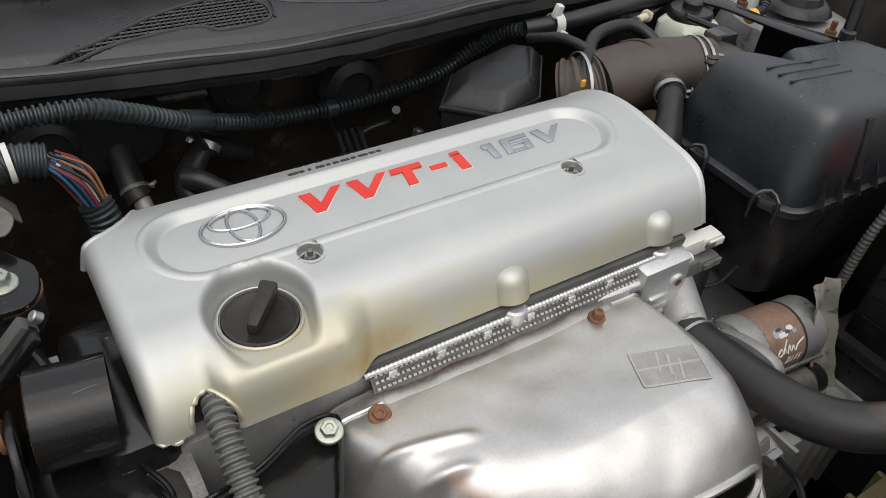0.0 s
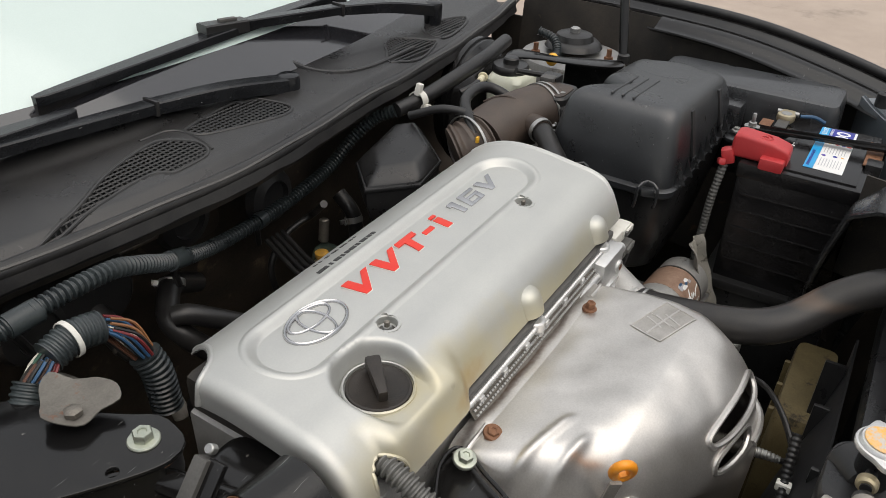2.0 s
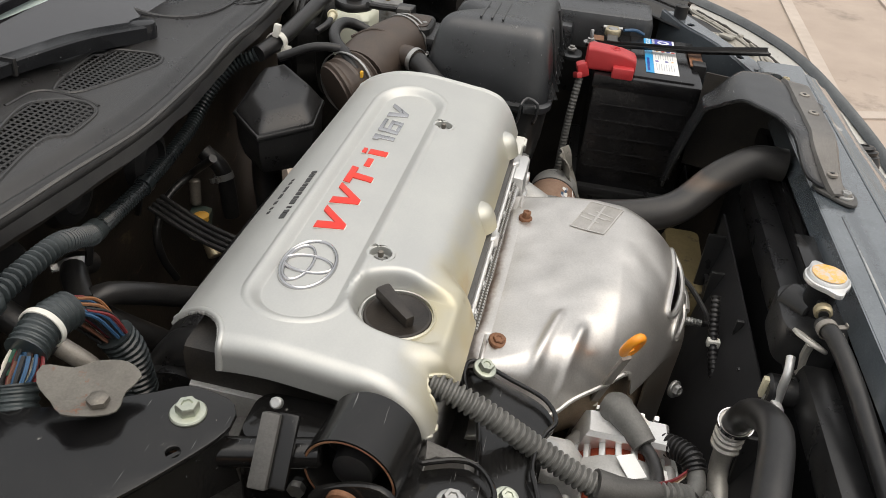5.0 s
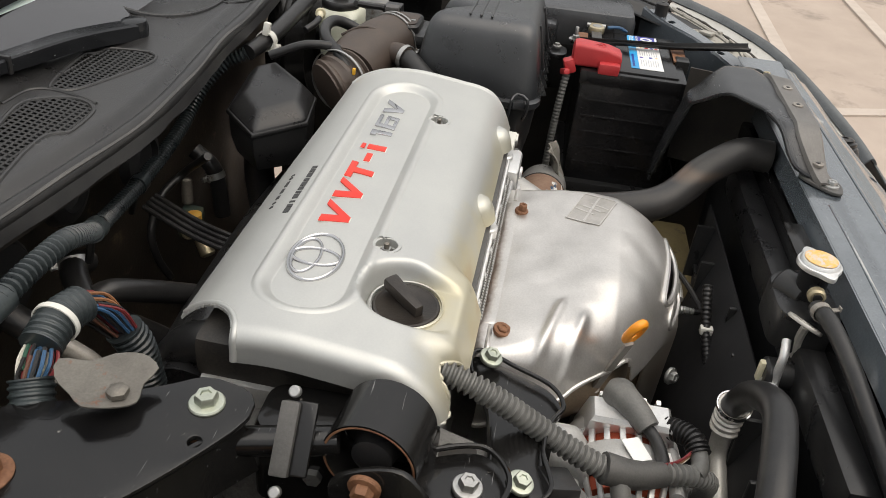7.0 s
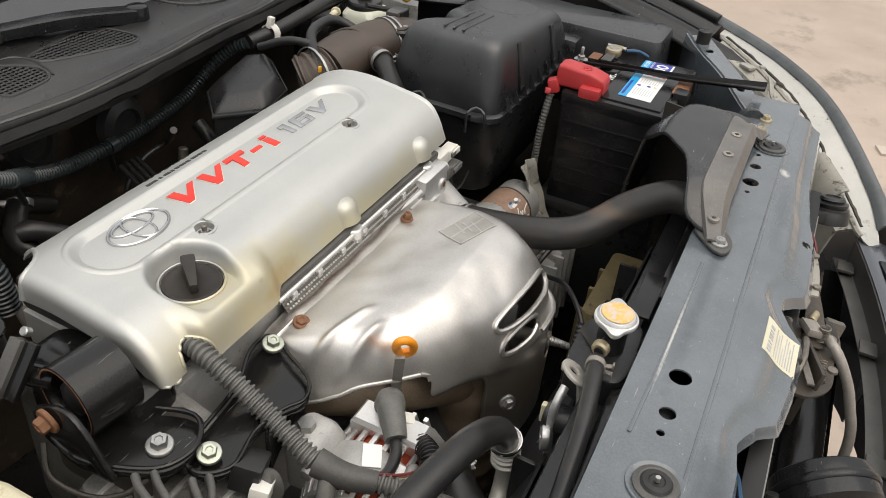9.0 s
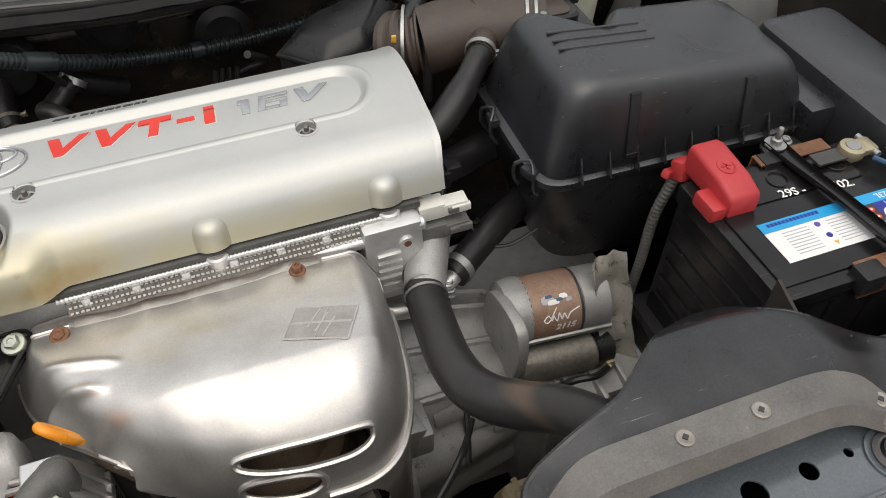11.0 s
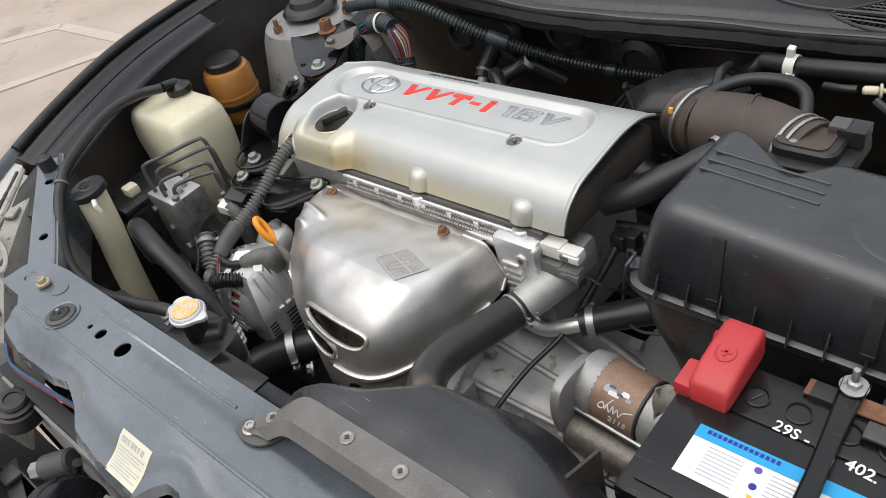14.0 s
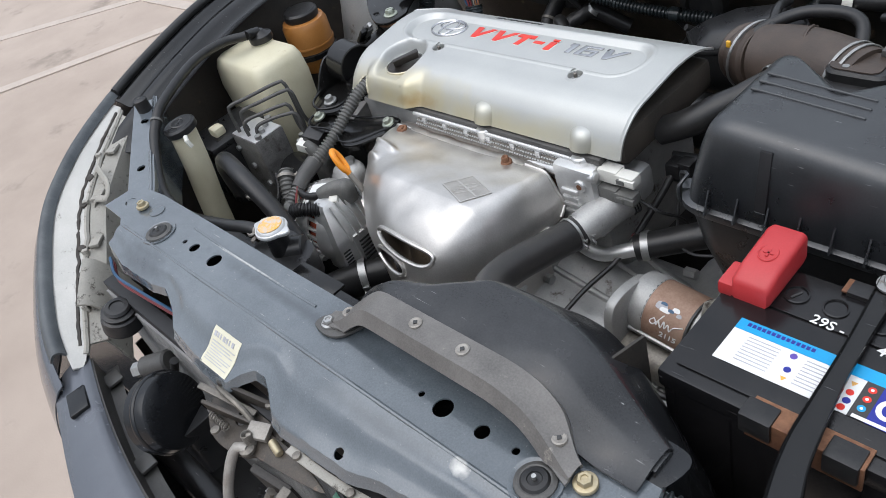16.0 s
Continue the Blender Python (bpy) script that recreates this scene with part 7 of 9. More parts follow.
part("solenoid_cap", rod((0.415, -0.196, 0.624), (0.440, -0.197, 0.623), 0.020, 20, 0.003), "plastic", starter)
part("flange", plate(smooth_loop([(-0.055, -0.04), (0.0, -0.052), (0.05, -0.03), (0.05, 0.03), (0.0, 0.045), (-0.045, 0.03)], 0.008), 0.014, (), 0.002, Matrix.Translation(S0 + Vector((0.012, -0.02, -0.012))) @ pose(0, 0, 0, 0, 90, 0)), "cast", starter)
part("through_bolt", rod((0.318, -0.182, 0.660), (0.440, -0.190, 0.655), 0.0035, 8), "steel", starter)
part("stud", rod((0.430, -0.205, 0.615), (0.430, -0.222, 0.612), 0.005, 10), "gold", starter)
part("nut", rod((0.430, -0.212, 0.614), (0.430, -0.218, 0.613), 0.009, 6), "gold", starter)
def on_band(f, a, lift=0.0006):
    return S0 + sx * f + Vector((0, -math.cos(radians(a)), math.sin(radians(a)))) * (0.0405 + lift)


def band_frame(f, a, lift=0.0006):
    up = Vector((0, -math.cos(radians(a)), math.sin(radians(a))))
    return Matrix.Translation(on_band(f, a, lift)) @ Matrix((sx, up.cross(sx), up)).transposed().to_4x4()


for f, a, w, h, mt in ((0.056, 60, 0.016, 0.010, "greyink"), (0.062, 55, 0.014, 0.006, "paper"), (0.076, 63, 0.010, 0.006, "paper"), (0.070, 58, 0.008, 0.004, "w_blue"), (0.058, 65, 0.009, 0.004, "w_blue"), (0.082, 56, 0.007, 0.005, "greyink")):
    scrap = plate(smooth_loop([(-w / 2, -h * 0.4), (-w * 0.1, -h / 2), (w / 2, -h * 0.35), (w * 0.42, h * 0.3), (w * 0.1, h / 2), (-w * 0.45, h * 0.35)], 0.002), 0.0004, (), 0, band_frame(f, a, 0.0002 if mt == "greyink" else 0.0005 if mt == "paper" else 0.0008))
    part("label_scrap", scrap, mt, yoke, "torn label scrap")
part("chalk_mark", text_mesh("2115", 0.0125, 0.0004, band_frame(0.060, 4, 0.0004), 1.0, 0.25, 0.0003), "paper", yoke, "white chalk number")
part("chalk_stroke", tube([on_band(f, a) for f, a in ((0.064, 46), (0.054, 26), (0.049, 22), (0.046, 26), (0.052, 34), (0.056, 24), (0.058, 34), (0.062, 22), (0.066, 36), (0.068, 24), (0.072, 34), (0.075, 23), (0.080, 33), (0.092, 40))], 0.0008, 6, 0.002), "paper", yoke, "white chalk scrawl")
guard = grid(lambda u, v: (0.418 + 0.042 * v + 0.014 * u + 0.005 * noise.noise((u * 4, v * 4, 1)), -0.160 - 0.055 * u + 0.012 * math.sin(3.1 * v) + 0.010 * noise.noise((u * 5, v * 3, 7)), 0.738 - 0.155 * u + 0.008 * v), steps(0, 1, 20), steps(0, 1, 10), 0.002)
solo("heat_wrap", guard, "lamprim", "dusty grey-green flexible guard beside the starter", "guard")
solo("starter_lead", tube([(0.425, -0.222, 0.615), (0.400, -0.235, 0.628), (0.375, -0.232, 0.628), (0.352, -0.222, 0.605), (0.345, -0.21, 0.57)], 0.0045, 8), "rubber", "black lead looping from the starter terminal", "cable")
wire = thing("sensor_lead", "black sensor lead with a plug hanging past the gearbox", "cable")
part("plug", add(span(0.285, 0.305, -0.022, 0.002, 0.775, 0.797, 0.003), span(0.300, 0.320, -0.018, 0.004, 0.78, 0.80, 0.004)), "plastic", wire)
part("upper_sleeve", tube([(0.293, -0.018, 0.778), (0.288, -0.035, 0.76), (0.280, -0.060, 0.735), (0.272, -0.082, 0.712)], 0.0052, 10), "rubber", wire)
part("lead", tube([(0.272, -0.082, 0.712), (0.262, -0.125, 0.690), (0.250, -0.180, 0.680), (0.240, -0.24, 0.66), (0.225, -0.29, 0.62)], 0.0036, 8), "rubber", wire)
part("tip", tube([(0.272, -0.082, 0.712), (0.2715, -0.086, 0.710)], 0.0055, 8), "w_red", wire)
for pts in ([(0.30, -0.02, 0.76), (0.32, -0.06, 0.72), (0.35, -0.075, 0.715), (0.40, -0.07, 0.73)], [(0.275, -0.075, 0.78), (0.305, -0.07, 0.765), (0.32, -0.045, 0.74), (0.33, -0.03, 0.70)]):
    solo("thin_cable", tube(pts, 0.0022, 6), "rubber", "thin black cable behind the sensor plugs", "cable")

wire.matrix_world = Matrix.Translation((-0.008, 0.007, -0.000))

# ---- radiator, fan and neck ----
radiator = thing("radiator", "black radiator with a plastic fan shroud, far down and dark", "radiator")
part("top_tank", span(-0.28, 0.34, -0.446, -0.412, 0.760, 0.806, 0.010), "plastic", radiator)
part("core", span(-0.30, 0.52, -0.50, -0.44, 0.35, 0.80, 0.003), "mesh", radiator)
part("shroud", grid(lambda u, v: (-0.30 + 0.62 * u, -0.400 + 0.06 * math.sin(math.pi * u) * math.sin(math.pi * v), 0.74 - 0.38 * v), steps(0, 1, 20), steps(0, 1, 14), 0.003), "mesh", radiator)
part("fan_cowl", rings([rrect(0.20 * k, 0.060 * k, 0.012, z, 0.315, -0.362) for k, z in ((1.0, 0.42), (1.0, 0.56), (0.96, 0.640), (0.88, 0.655))]), "shroud", radiator, "yellowed plastic fan cowl")
for k in range(3):
    part("cowl_rib", span(0.245 + 0.055 * k, 0.252 + 0.055 * k, -0.336, -0.326, 0.45, 0.645, 0.002), "shroud", radiator)
for k in range(9):
    part("shroud_rib", span(-0.27 + 0.065 * k, -0.264 + 0.065 * k, -0.395, -0.378 + 0.008 * math.sin(k), 0.45, 0.70 + 0.02 * (k % 3), 0.002), "plastic", radiator)
for k in range(3):
    part("shroud_rib", span(-0.29, 0.28, -0.394, -0.380, 0.50 + 0.085 * k, 0.506 + 0.085 * k, 0.002), "plastic", radiator)
part("fan_motor", rod((-0.078, -0.385, 0.604), (-0.078, -0.44, 0.604), 0.040, 28, 0.005), "plastic", radiator)
part("shroud_panel", plate([(0.015, -0.425), (0.10, -0.425), (0.10, -0.448), (0.015, -0.448)], 0.004, (), 0.001, pose(0, 0, 0.846)), "blackpaint", radiator)
part("wedge", plate(smooth_loop([(-0.082, -0.395), (-0.045, -0.388), (-0.005, -0.395), (0.010, -0.43), (0.005, -0.447), (-0.085, -0.447)], 0.006), 0.045, (), 0.004, pose(0, 0, 0.838)), "plastic", radiator)
part("stub", rod((-0.10, -0.425, 0.775), (-0.10, -0.385, 0.775), 0.016, 20, 0.003), "plastic", radiator)
part("stub_clip", span(-0.104, -0.096, -0.387, -0.380, 0.764, 0.788, 0.002), "cream", radiator)
fan_wire = thing("fan_harness", "black fan wiring with white clips beside the radiator", "wiring loom")
part("sleeve", tube([(0.10, -0.365, 0.74), (0.06, -0.368, 0.70), (0.02, -0.372, 0.675), (-0.03, -0.375, 0.668), (-0.07, -0.372, 0.64)], 0.0065, 10, 0.006, 0.006, 0.0012), "rubber", fan_wire)
part("sleeve", tube([(0.02, -0.372, 0.675), (0.00, -0.366, 0.65), (-0.015, -0.362, 0.60), (-0.02, -0.36, 0.52)], 0.0050, 8), "rubber", fan_wire)
for at in ((0.058, -0.368, 0.700), (-0.030, -0.375, 0.668), (-0.062, -0.374, 0.645)):
    part("clip", box(0.010, 0.016, 0.010, 0.002, Matrix.Translation(at)), "white", fan_wire, "white plastic clip")
part("wire", tube([(-0.070, -0.372, 0.640), (-0.080, -0.378, 0.65), (-0.092, -0.384, 0.645)], 0.003, 8), "w_red", fan_wire)
neck = thing("pressure_cap", "steel radiator pressure cap with a worn orange sticker", "radiator cap")
RC = Vector((-0.041, -0.4225, 0.8755))
ear_loop = []
for k in range(48):
    a = 2 * math.pi * k / 48
    r = 0.0222 + 0.0085 * max(0, math.cos(2 * a)) ** 5
    ear_loop.append((r * math.cos(a), r * math.sin(a)))
capm = Matrix.Translation(RC) @ pose(0, 0, 0, 0, 0, 12)
cap_plate = part("cap", plate(ear_loop, 0.006, (), 0.0015, capm @ pose(0, 0, 0.004)), "bright", neck)
part("crown", lathe([(0.0205, 0.003), (0.0197, 0.0055), (0.0180, 0.0075), (0.0, 0.0085)], 36, capm), "bright", cap_plate)
part("sticker", lathe([(0.0165, 0.0082), (0.0160, 0.0087), (0.0, 0.0092)], 30, capm), node_mat("cap_sticker", (0.80, 0.40, 0.02), 0.45, 0, (0.66, 0.50, 0.36), 70, spots=(0.55, 0.50, 0.46), spot_scale=120, spot_cut=0.50), cap_plate, "worn orange sticker")
part("filler_neck", lathe([(0.0150, -0.055), (0.0150, -0.010), (0.0180, -0.006), (0.0185, -0.001)], 28, Matrix.Translation(RC)), "plastic", neck)
part("spigot", rod(RC + Vector((0, 0, -0.018)), RC + Vector((-0.036, 0.004, -0.018)), 0.0048, 12), "plastic", neck)
part("collar", rod(RC + Vector((-0.024, 0.003, -0.018)), RC + Vector((-0.034, 0.004, -0.018)), 0.0088, 16, 0.002), "gold", neck, "brassy hose collar")
part("side_socket", rod((-0.045, -0.422, 0.835), (-0.020, -0.400, 0.835), 0.018, 20, 0.002), "rubber", neck)
overflow = tube([(-0.080, -0.419, 0.850), (-0.110, -0.425, 0.853), (-0.168, -0.434, 0.842), (-0.258, -0.441, 0.824), (-0.325, -0.440, 0.818), (-0.387, -0.428, 0.832), (-0.448, -0.384, 0.872), (-0.471, -0.356, 0.892), (-0.493, -0.322, 0.905), (-0.552, -0.222, 0.911), (-0.566, -0.150, 0.908), (-0.550, -0.106, 0.902)], 0.0085, 14)
over = thing("overflow_hose", "thin black overflow hose from radiator cap to coolant tank", "hose")
part("hose", overflow, "rubber", over)
part("tie", clamp((-0.471, -0.356, 0.892), (-0.5, 0.7, 0.4), 0.0088, 0.004, "white", None, "", False), "greyloom", over, "grey cable tie")
part("clamp", clamp((-0.090, -0.421, 0.8515), (-1, -0.1, 0.05), 0.0086, 0.007, "gold"), "dullpipe", over, "tan spring clamp")
ac = thing("air_conditioning_hose", "thick black hose crimped to a bent aluminium pipe", "hose")
part("hose", tube([(-0.385, -0.315, 0.740), (-0.375, -0.322, 0.795), (-0.350, -0.328, 0.826), (-0.310, -0.337, 0.842), (-0.246, -0.351, 0.845), (-0.200, -0.355, 0.824), (-0.160, -0.357, 0.790), (-0.138, -0.358, 0.758), (-0.133, -0.358, 0.745)], 0.0140, 18), "rubber", ac)
part("crimp", tube([(-0.134, -0.358, 0.752), (-0.129, -0.359, 0.732), (-0.127, -0.360, 0.712)], 0.0160, 18, 0.003, 0.009, 0.0022), "alupipe", ac, "ribbed aluminium crimp")
part("pipe", tube([(-0.127, -0.360, 0.72), (-0.125, -0.361, 0.70), (-0.130, -0.362, 0.675), (-0.160, -0.364, 0.655), (-0.22, -0.36, 0.63)], 0.0105, 14), "alupipe", ac)
part("rim", clamp((-0.1345, -0.358, 0.7515), (0.25, -0.05, -1), 0.0165, 0.004, "chrome", None, "", False), "chrome", ac)
pipe2 = thing("refrigerant_pipe", "thin aluminium refrigerant pipe with a lug by the radiator", "pipe")
part("pipe", tube([(-0.095, -0.398, 0.815), (-0.108, -0.396, 0.805), (-0.113, -0.395, 0.78), (-0.115, -0.40, 0.72)], 0.0045, 10), "bright", pipe2)
part("lug", plate(smooth_loop([(-0.012, -0.01), (0.012, -0.01), (0.012, 0.012), (-0.012, 0.012)], 0.005), 0.008, ((0, 0, 0.004),), 0.001, pose(-0.114, -0.396, 0.760, 90, 0, 20)), "bright", pipe2)

# ---- alternator, dipstick and brackets ----
alternator = thing("alternator", "cast aluminium alternator with cooling slots and copper windings", "alternator")
AM = Matrix.Translation((-0.272, -0.250, 0.690)) @ Vector((1, 0, 0)).to_track_quat("Z", "Y").to_matrix().to_4x4()
part("rotor", lathe([(0.018, 0.004), (0.046, 0.008), (0.047, 0.020), (0.047, 0.110), (0.020, 0.114)], 36, AM), "inner", alternator)
front_housing = part("front_housing", lathe([(0.0455, 0.006), (0.0460, 0.0), (0.0505, 0.0), (0.0530, 0.003), (0.0530, 0.007), (0.0475, 0.009)], 48, AM, False), "cast", alternator)
part("hub", lathe([(0.014, -0.004), (0.022, -0.003), (0.026, 0.003), (0.026, 0.008)], 36, AM), "cast", front_housing)
for k in range(26):
    a = 2 * math.pi * k / 26
    part("spoke", box(0.025, 0.0042, 0.006, 0.0012, AM @ pose(0.0355 * math.cos(a), 0.0355 * math.sin(a), 0.0045, 0, 0, math.degrees(a) + 14)), "cast", front_housing)
for k in range(30):
    a = 2 * math.pi * k / 30
    part("slot_bar", box(0.0045, 0.0055, 0.030, 0.0014, AM @ pose(0, 0, 0, 0, 0, math.degrees(a)) @ pose(0.0578, 0, 0.0165, 0, 24, 0)), "bright" if k % 2 else "cast", front_housing)
part("stator", lathe([(0.0600, 0.028), (0.0640, 0.0285), (0.0650, 0.031), (0.0650, 0.060), (0.0640, 0.0625), (0.0600, 0.063)], 48, AM, False), "cast", alternator)
for k in range(4):
    a = math.radians(38 + 90 * k)
    part("tie_boss", lathe([(0.0, -0.001), (0.0062, 0.0), (0.0068, 0.004), (0.0068, 0.052), (0.0055, 0.056)], 14, AM @ pose(0.066 * math.cos(a), 0.066 * math.sin(a), 0.012)), "cast", alternator)
part("winding", lathe([(0.0480, 0.011), (0.0545, 0.013), (0.0565, 0.022), (0.0565, 0.028)], 40, AM, False), "copper", alternator, "red copper windings")
part("winding", lathe([(0.0570, 0.062), (0.0575, 0.072), (0.0540, 0.086), (0.0470, 0.090)], 40, AM, False), "copper", alternator, "red copper windings")
rear_housing = part("rear_housing", lathe([(0.0600, 0.086), (0.0630, 0.086), (0.0625, 0.100), (0.0560, 0.114), (0.0480, 0.120), (0.0, 0.121)], 48, AM), "bright", alternator)
for k in range(26):
    a = 2 * math.pi * k / 26
    part("slot_bar", box(0.0050, 0.0060, 0.026, 0.0014, AM @ pose(0, 0, 0, 0, 0, math.degrees(a)) @ pose(0.0615, 0, 0.0745)), "bright", rear_housing)
loops = []
for z, xa, xb, ya, yb in ((0.640, -0.182, -0.140, -0.302, -0.206), (0.644, -0.184, -0.137, -0.304, -0.204), (0.702, -0.184, -0.137, -0.304, -0.204), (0.707, -0.184, -0.139, -0.303, -0.205), (0.757, -0.196, -0.162, -0.290, -0.210), (0.762, -0.193, -0.166, -0.286, -0.214)):
    loops.append([Vector((x, y, z)) for x, y in ((xa, ya), (xb, ya), (xb, yb), (xa, yb))])
block = part("rear_block", rings(loops), "bright", alternator, "bright cast heat sink")
for k in range(5):
    y = -0.222 - 0.0140 * k
    part("fin", bar([(-0.158, y, 0.760), (-0.1355, y, 0.707), (-0.1335, y, 0.700)], 0.0045, 0.0045), "bright", block)
for y0, n in ((-0.290, 6), (-0.256, 7)):
    for k in range(n):
        z = 0.653 + 0.0062 * k
        part("vent", span(-0.1380, -0.1362, y0 - 0.010, y0 - 0.010 + (0.014 if n == 6 else 0.034), z, z + 0.0030, 0.0004), "ink", block)
part("block_step", span(-0.140, -0.132, -0.2740, -0.2080, 0.640, 0.7040, 0.003), "bright", block)
for k in range(6):
    part("vent", span(-0.1328, -0.1312, -0.268, -0.218, 0.650 + 0.0075 * k, 0.6535 + 0.0075 * k, 0.0004), "ink", block)
part("pulley", lathe([(0.030, -0.030), (0.033, -0.028), (0.030, -0.022), (0.033, -0.018), (0.030, -0.012), (0.033, -0.008), (0.024, -0.004)], 36, AM), "blackpaint", alternator)
boot = part("boot", tube([(-0.166, -0.240, 0.768), (-0.177, -0.248, 0.768), (-0.188, -0.257, 0.765), (-0.198, -0.265, 0.761)], lambda t: 0.0150 - 0.0035 * t, 16), "greyloom", alternator, "grey rubber terminal boot")
part("boot_top", lathe([(0.0, 0.017), (0.008, 0.0155), (0.0140, 0.010), (0.0165, 0.0), (0.0160, -0.020)], 24, pose(-0.163, -0.238, 0.766)), "greyloom", boot)
part("lead", tube([(-0.196, -0.263, 0.761), (-0.208, -0.271, 0.759), (-0.224, -0.276, 0.757), (-0.240, -0.276, 0.758), (-0.252, -0.270, 0.760)], 0.0062, 10), "rubber", alternator)
part("white_tag", box(0.026, 0.019, 0.001, 0, pose(-0.224, -0.253, 0.7572, 6, -6, 28)), "paper", alternator, "white paper tag")
part("white_tag", box(0.012, 0.010, 0.001, 0, pose(-0.222, -0.283, 0.752, 24, -6, 10)), "paper", alternator, "white paper tag")
plug = part("plug", box(0.022, 0.024, 0.020, 0.003, pose(-0.176, -0.277, 0.747, 20, 0, 35)), "plastic", alternator)
part("plug_cap", box(0.015, 0.012, 0.012, 0.0015, pose(-0.168, -0.262, 0.758, 20, 0, 35)), "white", plug, "white plastic latch")
part("plug_boot", tube([(-0.180, -0.283, 0.750), (-0.190, -0.296, 0.757), (-0.202, -0.307, 0.760), (-0.216, -0.312, 0.756)], 0.0115, 14, 0.003, 0.0044, 0.0024), "rubber", alternator)
part("plug_lead", tube([(-0.212, -0.311, 0.757), (-0.228, -0.312, 0.754), (-0.240, -0.306, 0.753)], 0.0085, 12), "greyloom", alternator)
lug = part("mount_lug", rings([rrect(w, d, 0.008, z, -0.226, y) for w, d, z, y in ((0.060, 0.050, 0.700, -0.195), (0.056, 0.046, 0.735, -0.190), (0.050, 0.036, 0.752, -0.184), (0.040, 0.026, 0.757, -0.180))]), "cast", alternator)
part("lug_nut", rod((-0.226, -0.178, 0.756), (-0.226, -0.178, 0.765), 0.0095, 6), "steel", lug)
dip = thing("dipstick", "orange plastic dipstick ring on a steel tube", "dipstick")
ring_loop = []
for k in range(33):
    a = 2 * math.pi * k / 32
    ring_loop.append(Vector((0.0088 * math.cos(a), 0.0185 * math.sin(a), 0)))
axis = Vector((-0.50, -0.05, 0.86)).normalized()
across = axis.cross(Vector((-0.75, -0.50, 0.10))).normalized()
rm = Matrix.Translation((-0.141, -0.240, 0.829)) @ Matrix((across, axis, across.cross(axis))).transposed().to_4x4()
part("ring", tube([rm @ q for q in ring_loop], 0.0046, 10, 0.003), "orange", dip)
part("tongue", box(0.011, 0.016, 0.006, 0.0022, rm @ pose(0, -0.017, 0)), "orange", dip)
part("blade", bar([(-0.1445, -0.237, 0.816), (-0.137, -0.232, 0.792), (-0.116, -0.2187, 0.722)], 0.0105, 0.0035), "dullpipe", dip)
part("tube", tube([(-0.118, -0.220, 0.730), (-0.110, -0.214, 0.70), (-0.105, -0.205, 0.62)], 0.0062, 12), "dullpipe", dip)
front_br = thing("engine_bracket", "black pressed bracket bolted to the engine front", "bracket")
BR = smooth_loop([(-0.170, -0.095), (-0.198, -0.090), (-0.245, -0.110), (-0.300, -0.118), (-0.335, -0.122), (-0.347, -0.148), (-0.326, -0.170), (-0.285, -0.162), (-0.250, -0.168), (-0.228, -0.178), (-0.204, -0.166), (-0.186, -0.132)], 0.006)
part("plate", plate(BR, 0.006, (), 0.002, pose(0, 0, 0.792)), "blackpaint", front_br)
part("flanged_edge", tube([Vector((x, y, 0.799)) for x, y in BR] + [Vector((*BR[0], 0.799))], 0.0022, 8), "blackpaint", front_br)
part("web", grid(lambda u, v: (-0.215 - 0.06 * u, -0.150 - 0.02 * u, 0.790 - 0.055 * v + 0.002 * u), steps(0, 1, 6), steps(0, 1, 4), 0.004), "blackpaint", front_br)
hexbolt("green_bolt", (-0.183, -0.107, 0.803), (-0.1, -0.25, 1), 0.0074, "zinc", "green zinc flanged bolt by the cylinder head", group="green bolts", h=0.008)
hexbolt("green_bolt", (-0.327, -0.145, 0.802), (-0.15, -0.25, 1), 0.0074, "zinc", "green zinc flanged bolt by the cylinder head", group="green bolts", h=0.008)
timing = thing("timing_cover", "greasy cast aluminium timing cover at the engine end", "timing cover")
part("casting", rings([[Vector((x, yy * s - 0.01, zz)) for yy, zz in ((-0.13, 0.55), (-0.14, 0.70), (-0.12, 0.78), (-0.06, 0.80), (0.06, 0.80), (0.12, 0.78), (0.13, 0.60), (0.10, 0.50), (-0.08, 0.50))] for x, s in ((-0.335, 0.9), (-0.325, 1.0), (-0.28, 1.0))]), "greasy", timing)
for yy, zz in ((-0.125, 0.76), (-0.13, 0.68), (-0.06, 0.785), (0.02, 0.785), (0.09, 0.77)):
    part("cover_bolt", rod((-0.33, yy, zz), (-0.348, yy, zz), 0.0075, 6), "steel", timing)
part("lug", rod((-0.30, -0.165, 0.745), (-0.335, -0.165, 0.745), 0.016, 16, 0.003), "cast", timing)
for x, y, z, w, d, h in ((-0.372, -0.070, 0.742, 0.050, 0.060, 0.050), (-0.352, -0.125, 0.738, 0.060, 0.045, 0.060), (-0.318, -0.168, 0.742, 0.050, 0.050, 0.050), (-0.390, -0.120, 0.715, 0.040, 0.050, 0.050)):
    lump = part("boss", rings([rrect(w * k, d * k, 0.010, z + h * f, x, y) for k, f in ((1.1, -1.0), (1.05, -0.2), (0.95, 0.25), (0.80, 0.42), (0.55, 0.46))]), "greasy", timing)
    part("rib", span(x - w * 0.55, x + w * 0.55, y - 0.003, y + 0.003, z - h * 0.5, z + h * 0.50, 0.0015), "cast", lump)
    part("bolt", rod((x + w * 0.2, y - d * 0.25, z + h * 0.40), (x + w * 0.2, y - d * 0.25, z + h * 0.40 + 0.009), 0.0065, 6), "steel", lump)
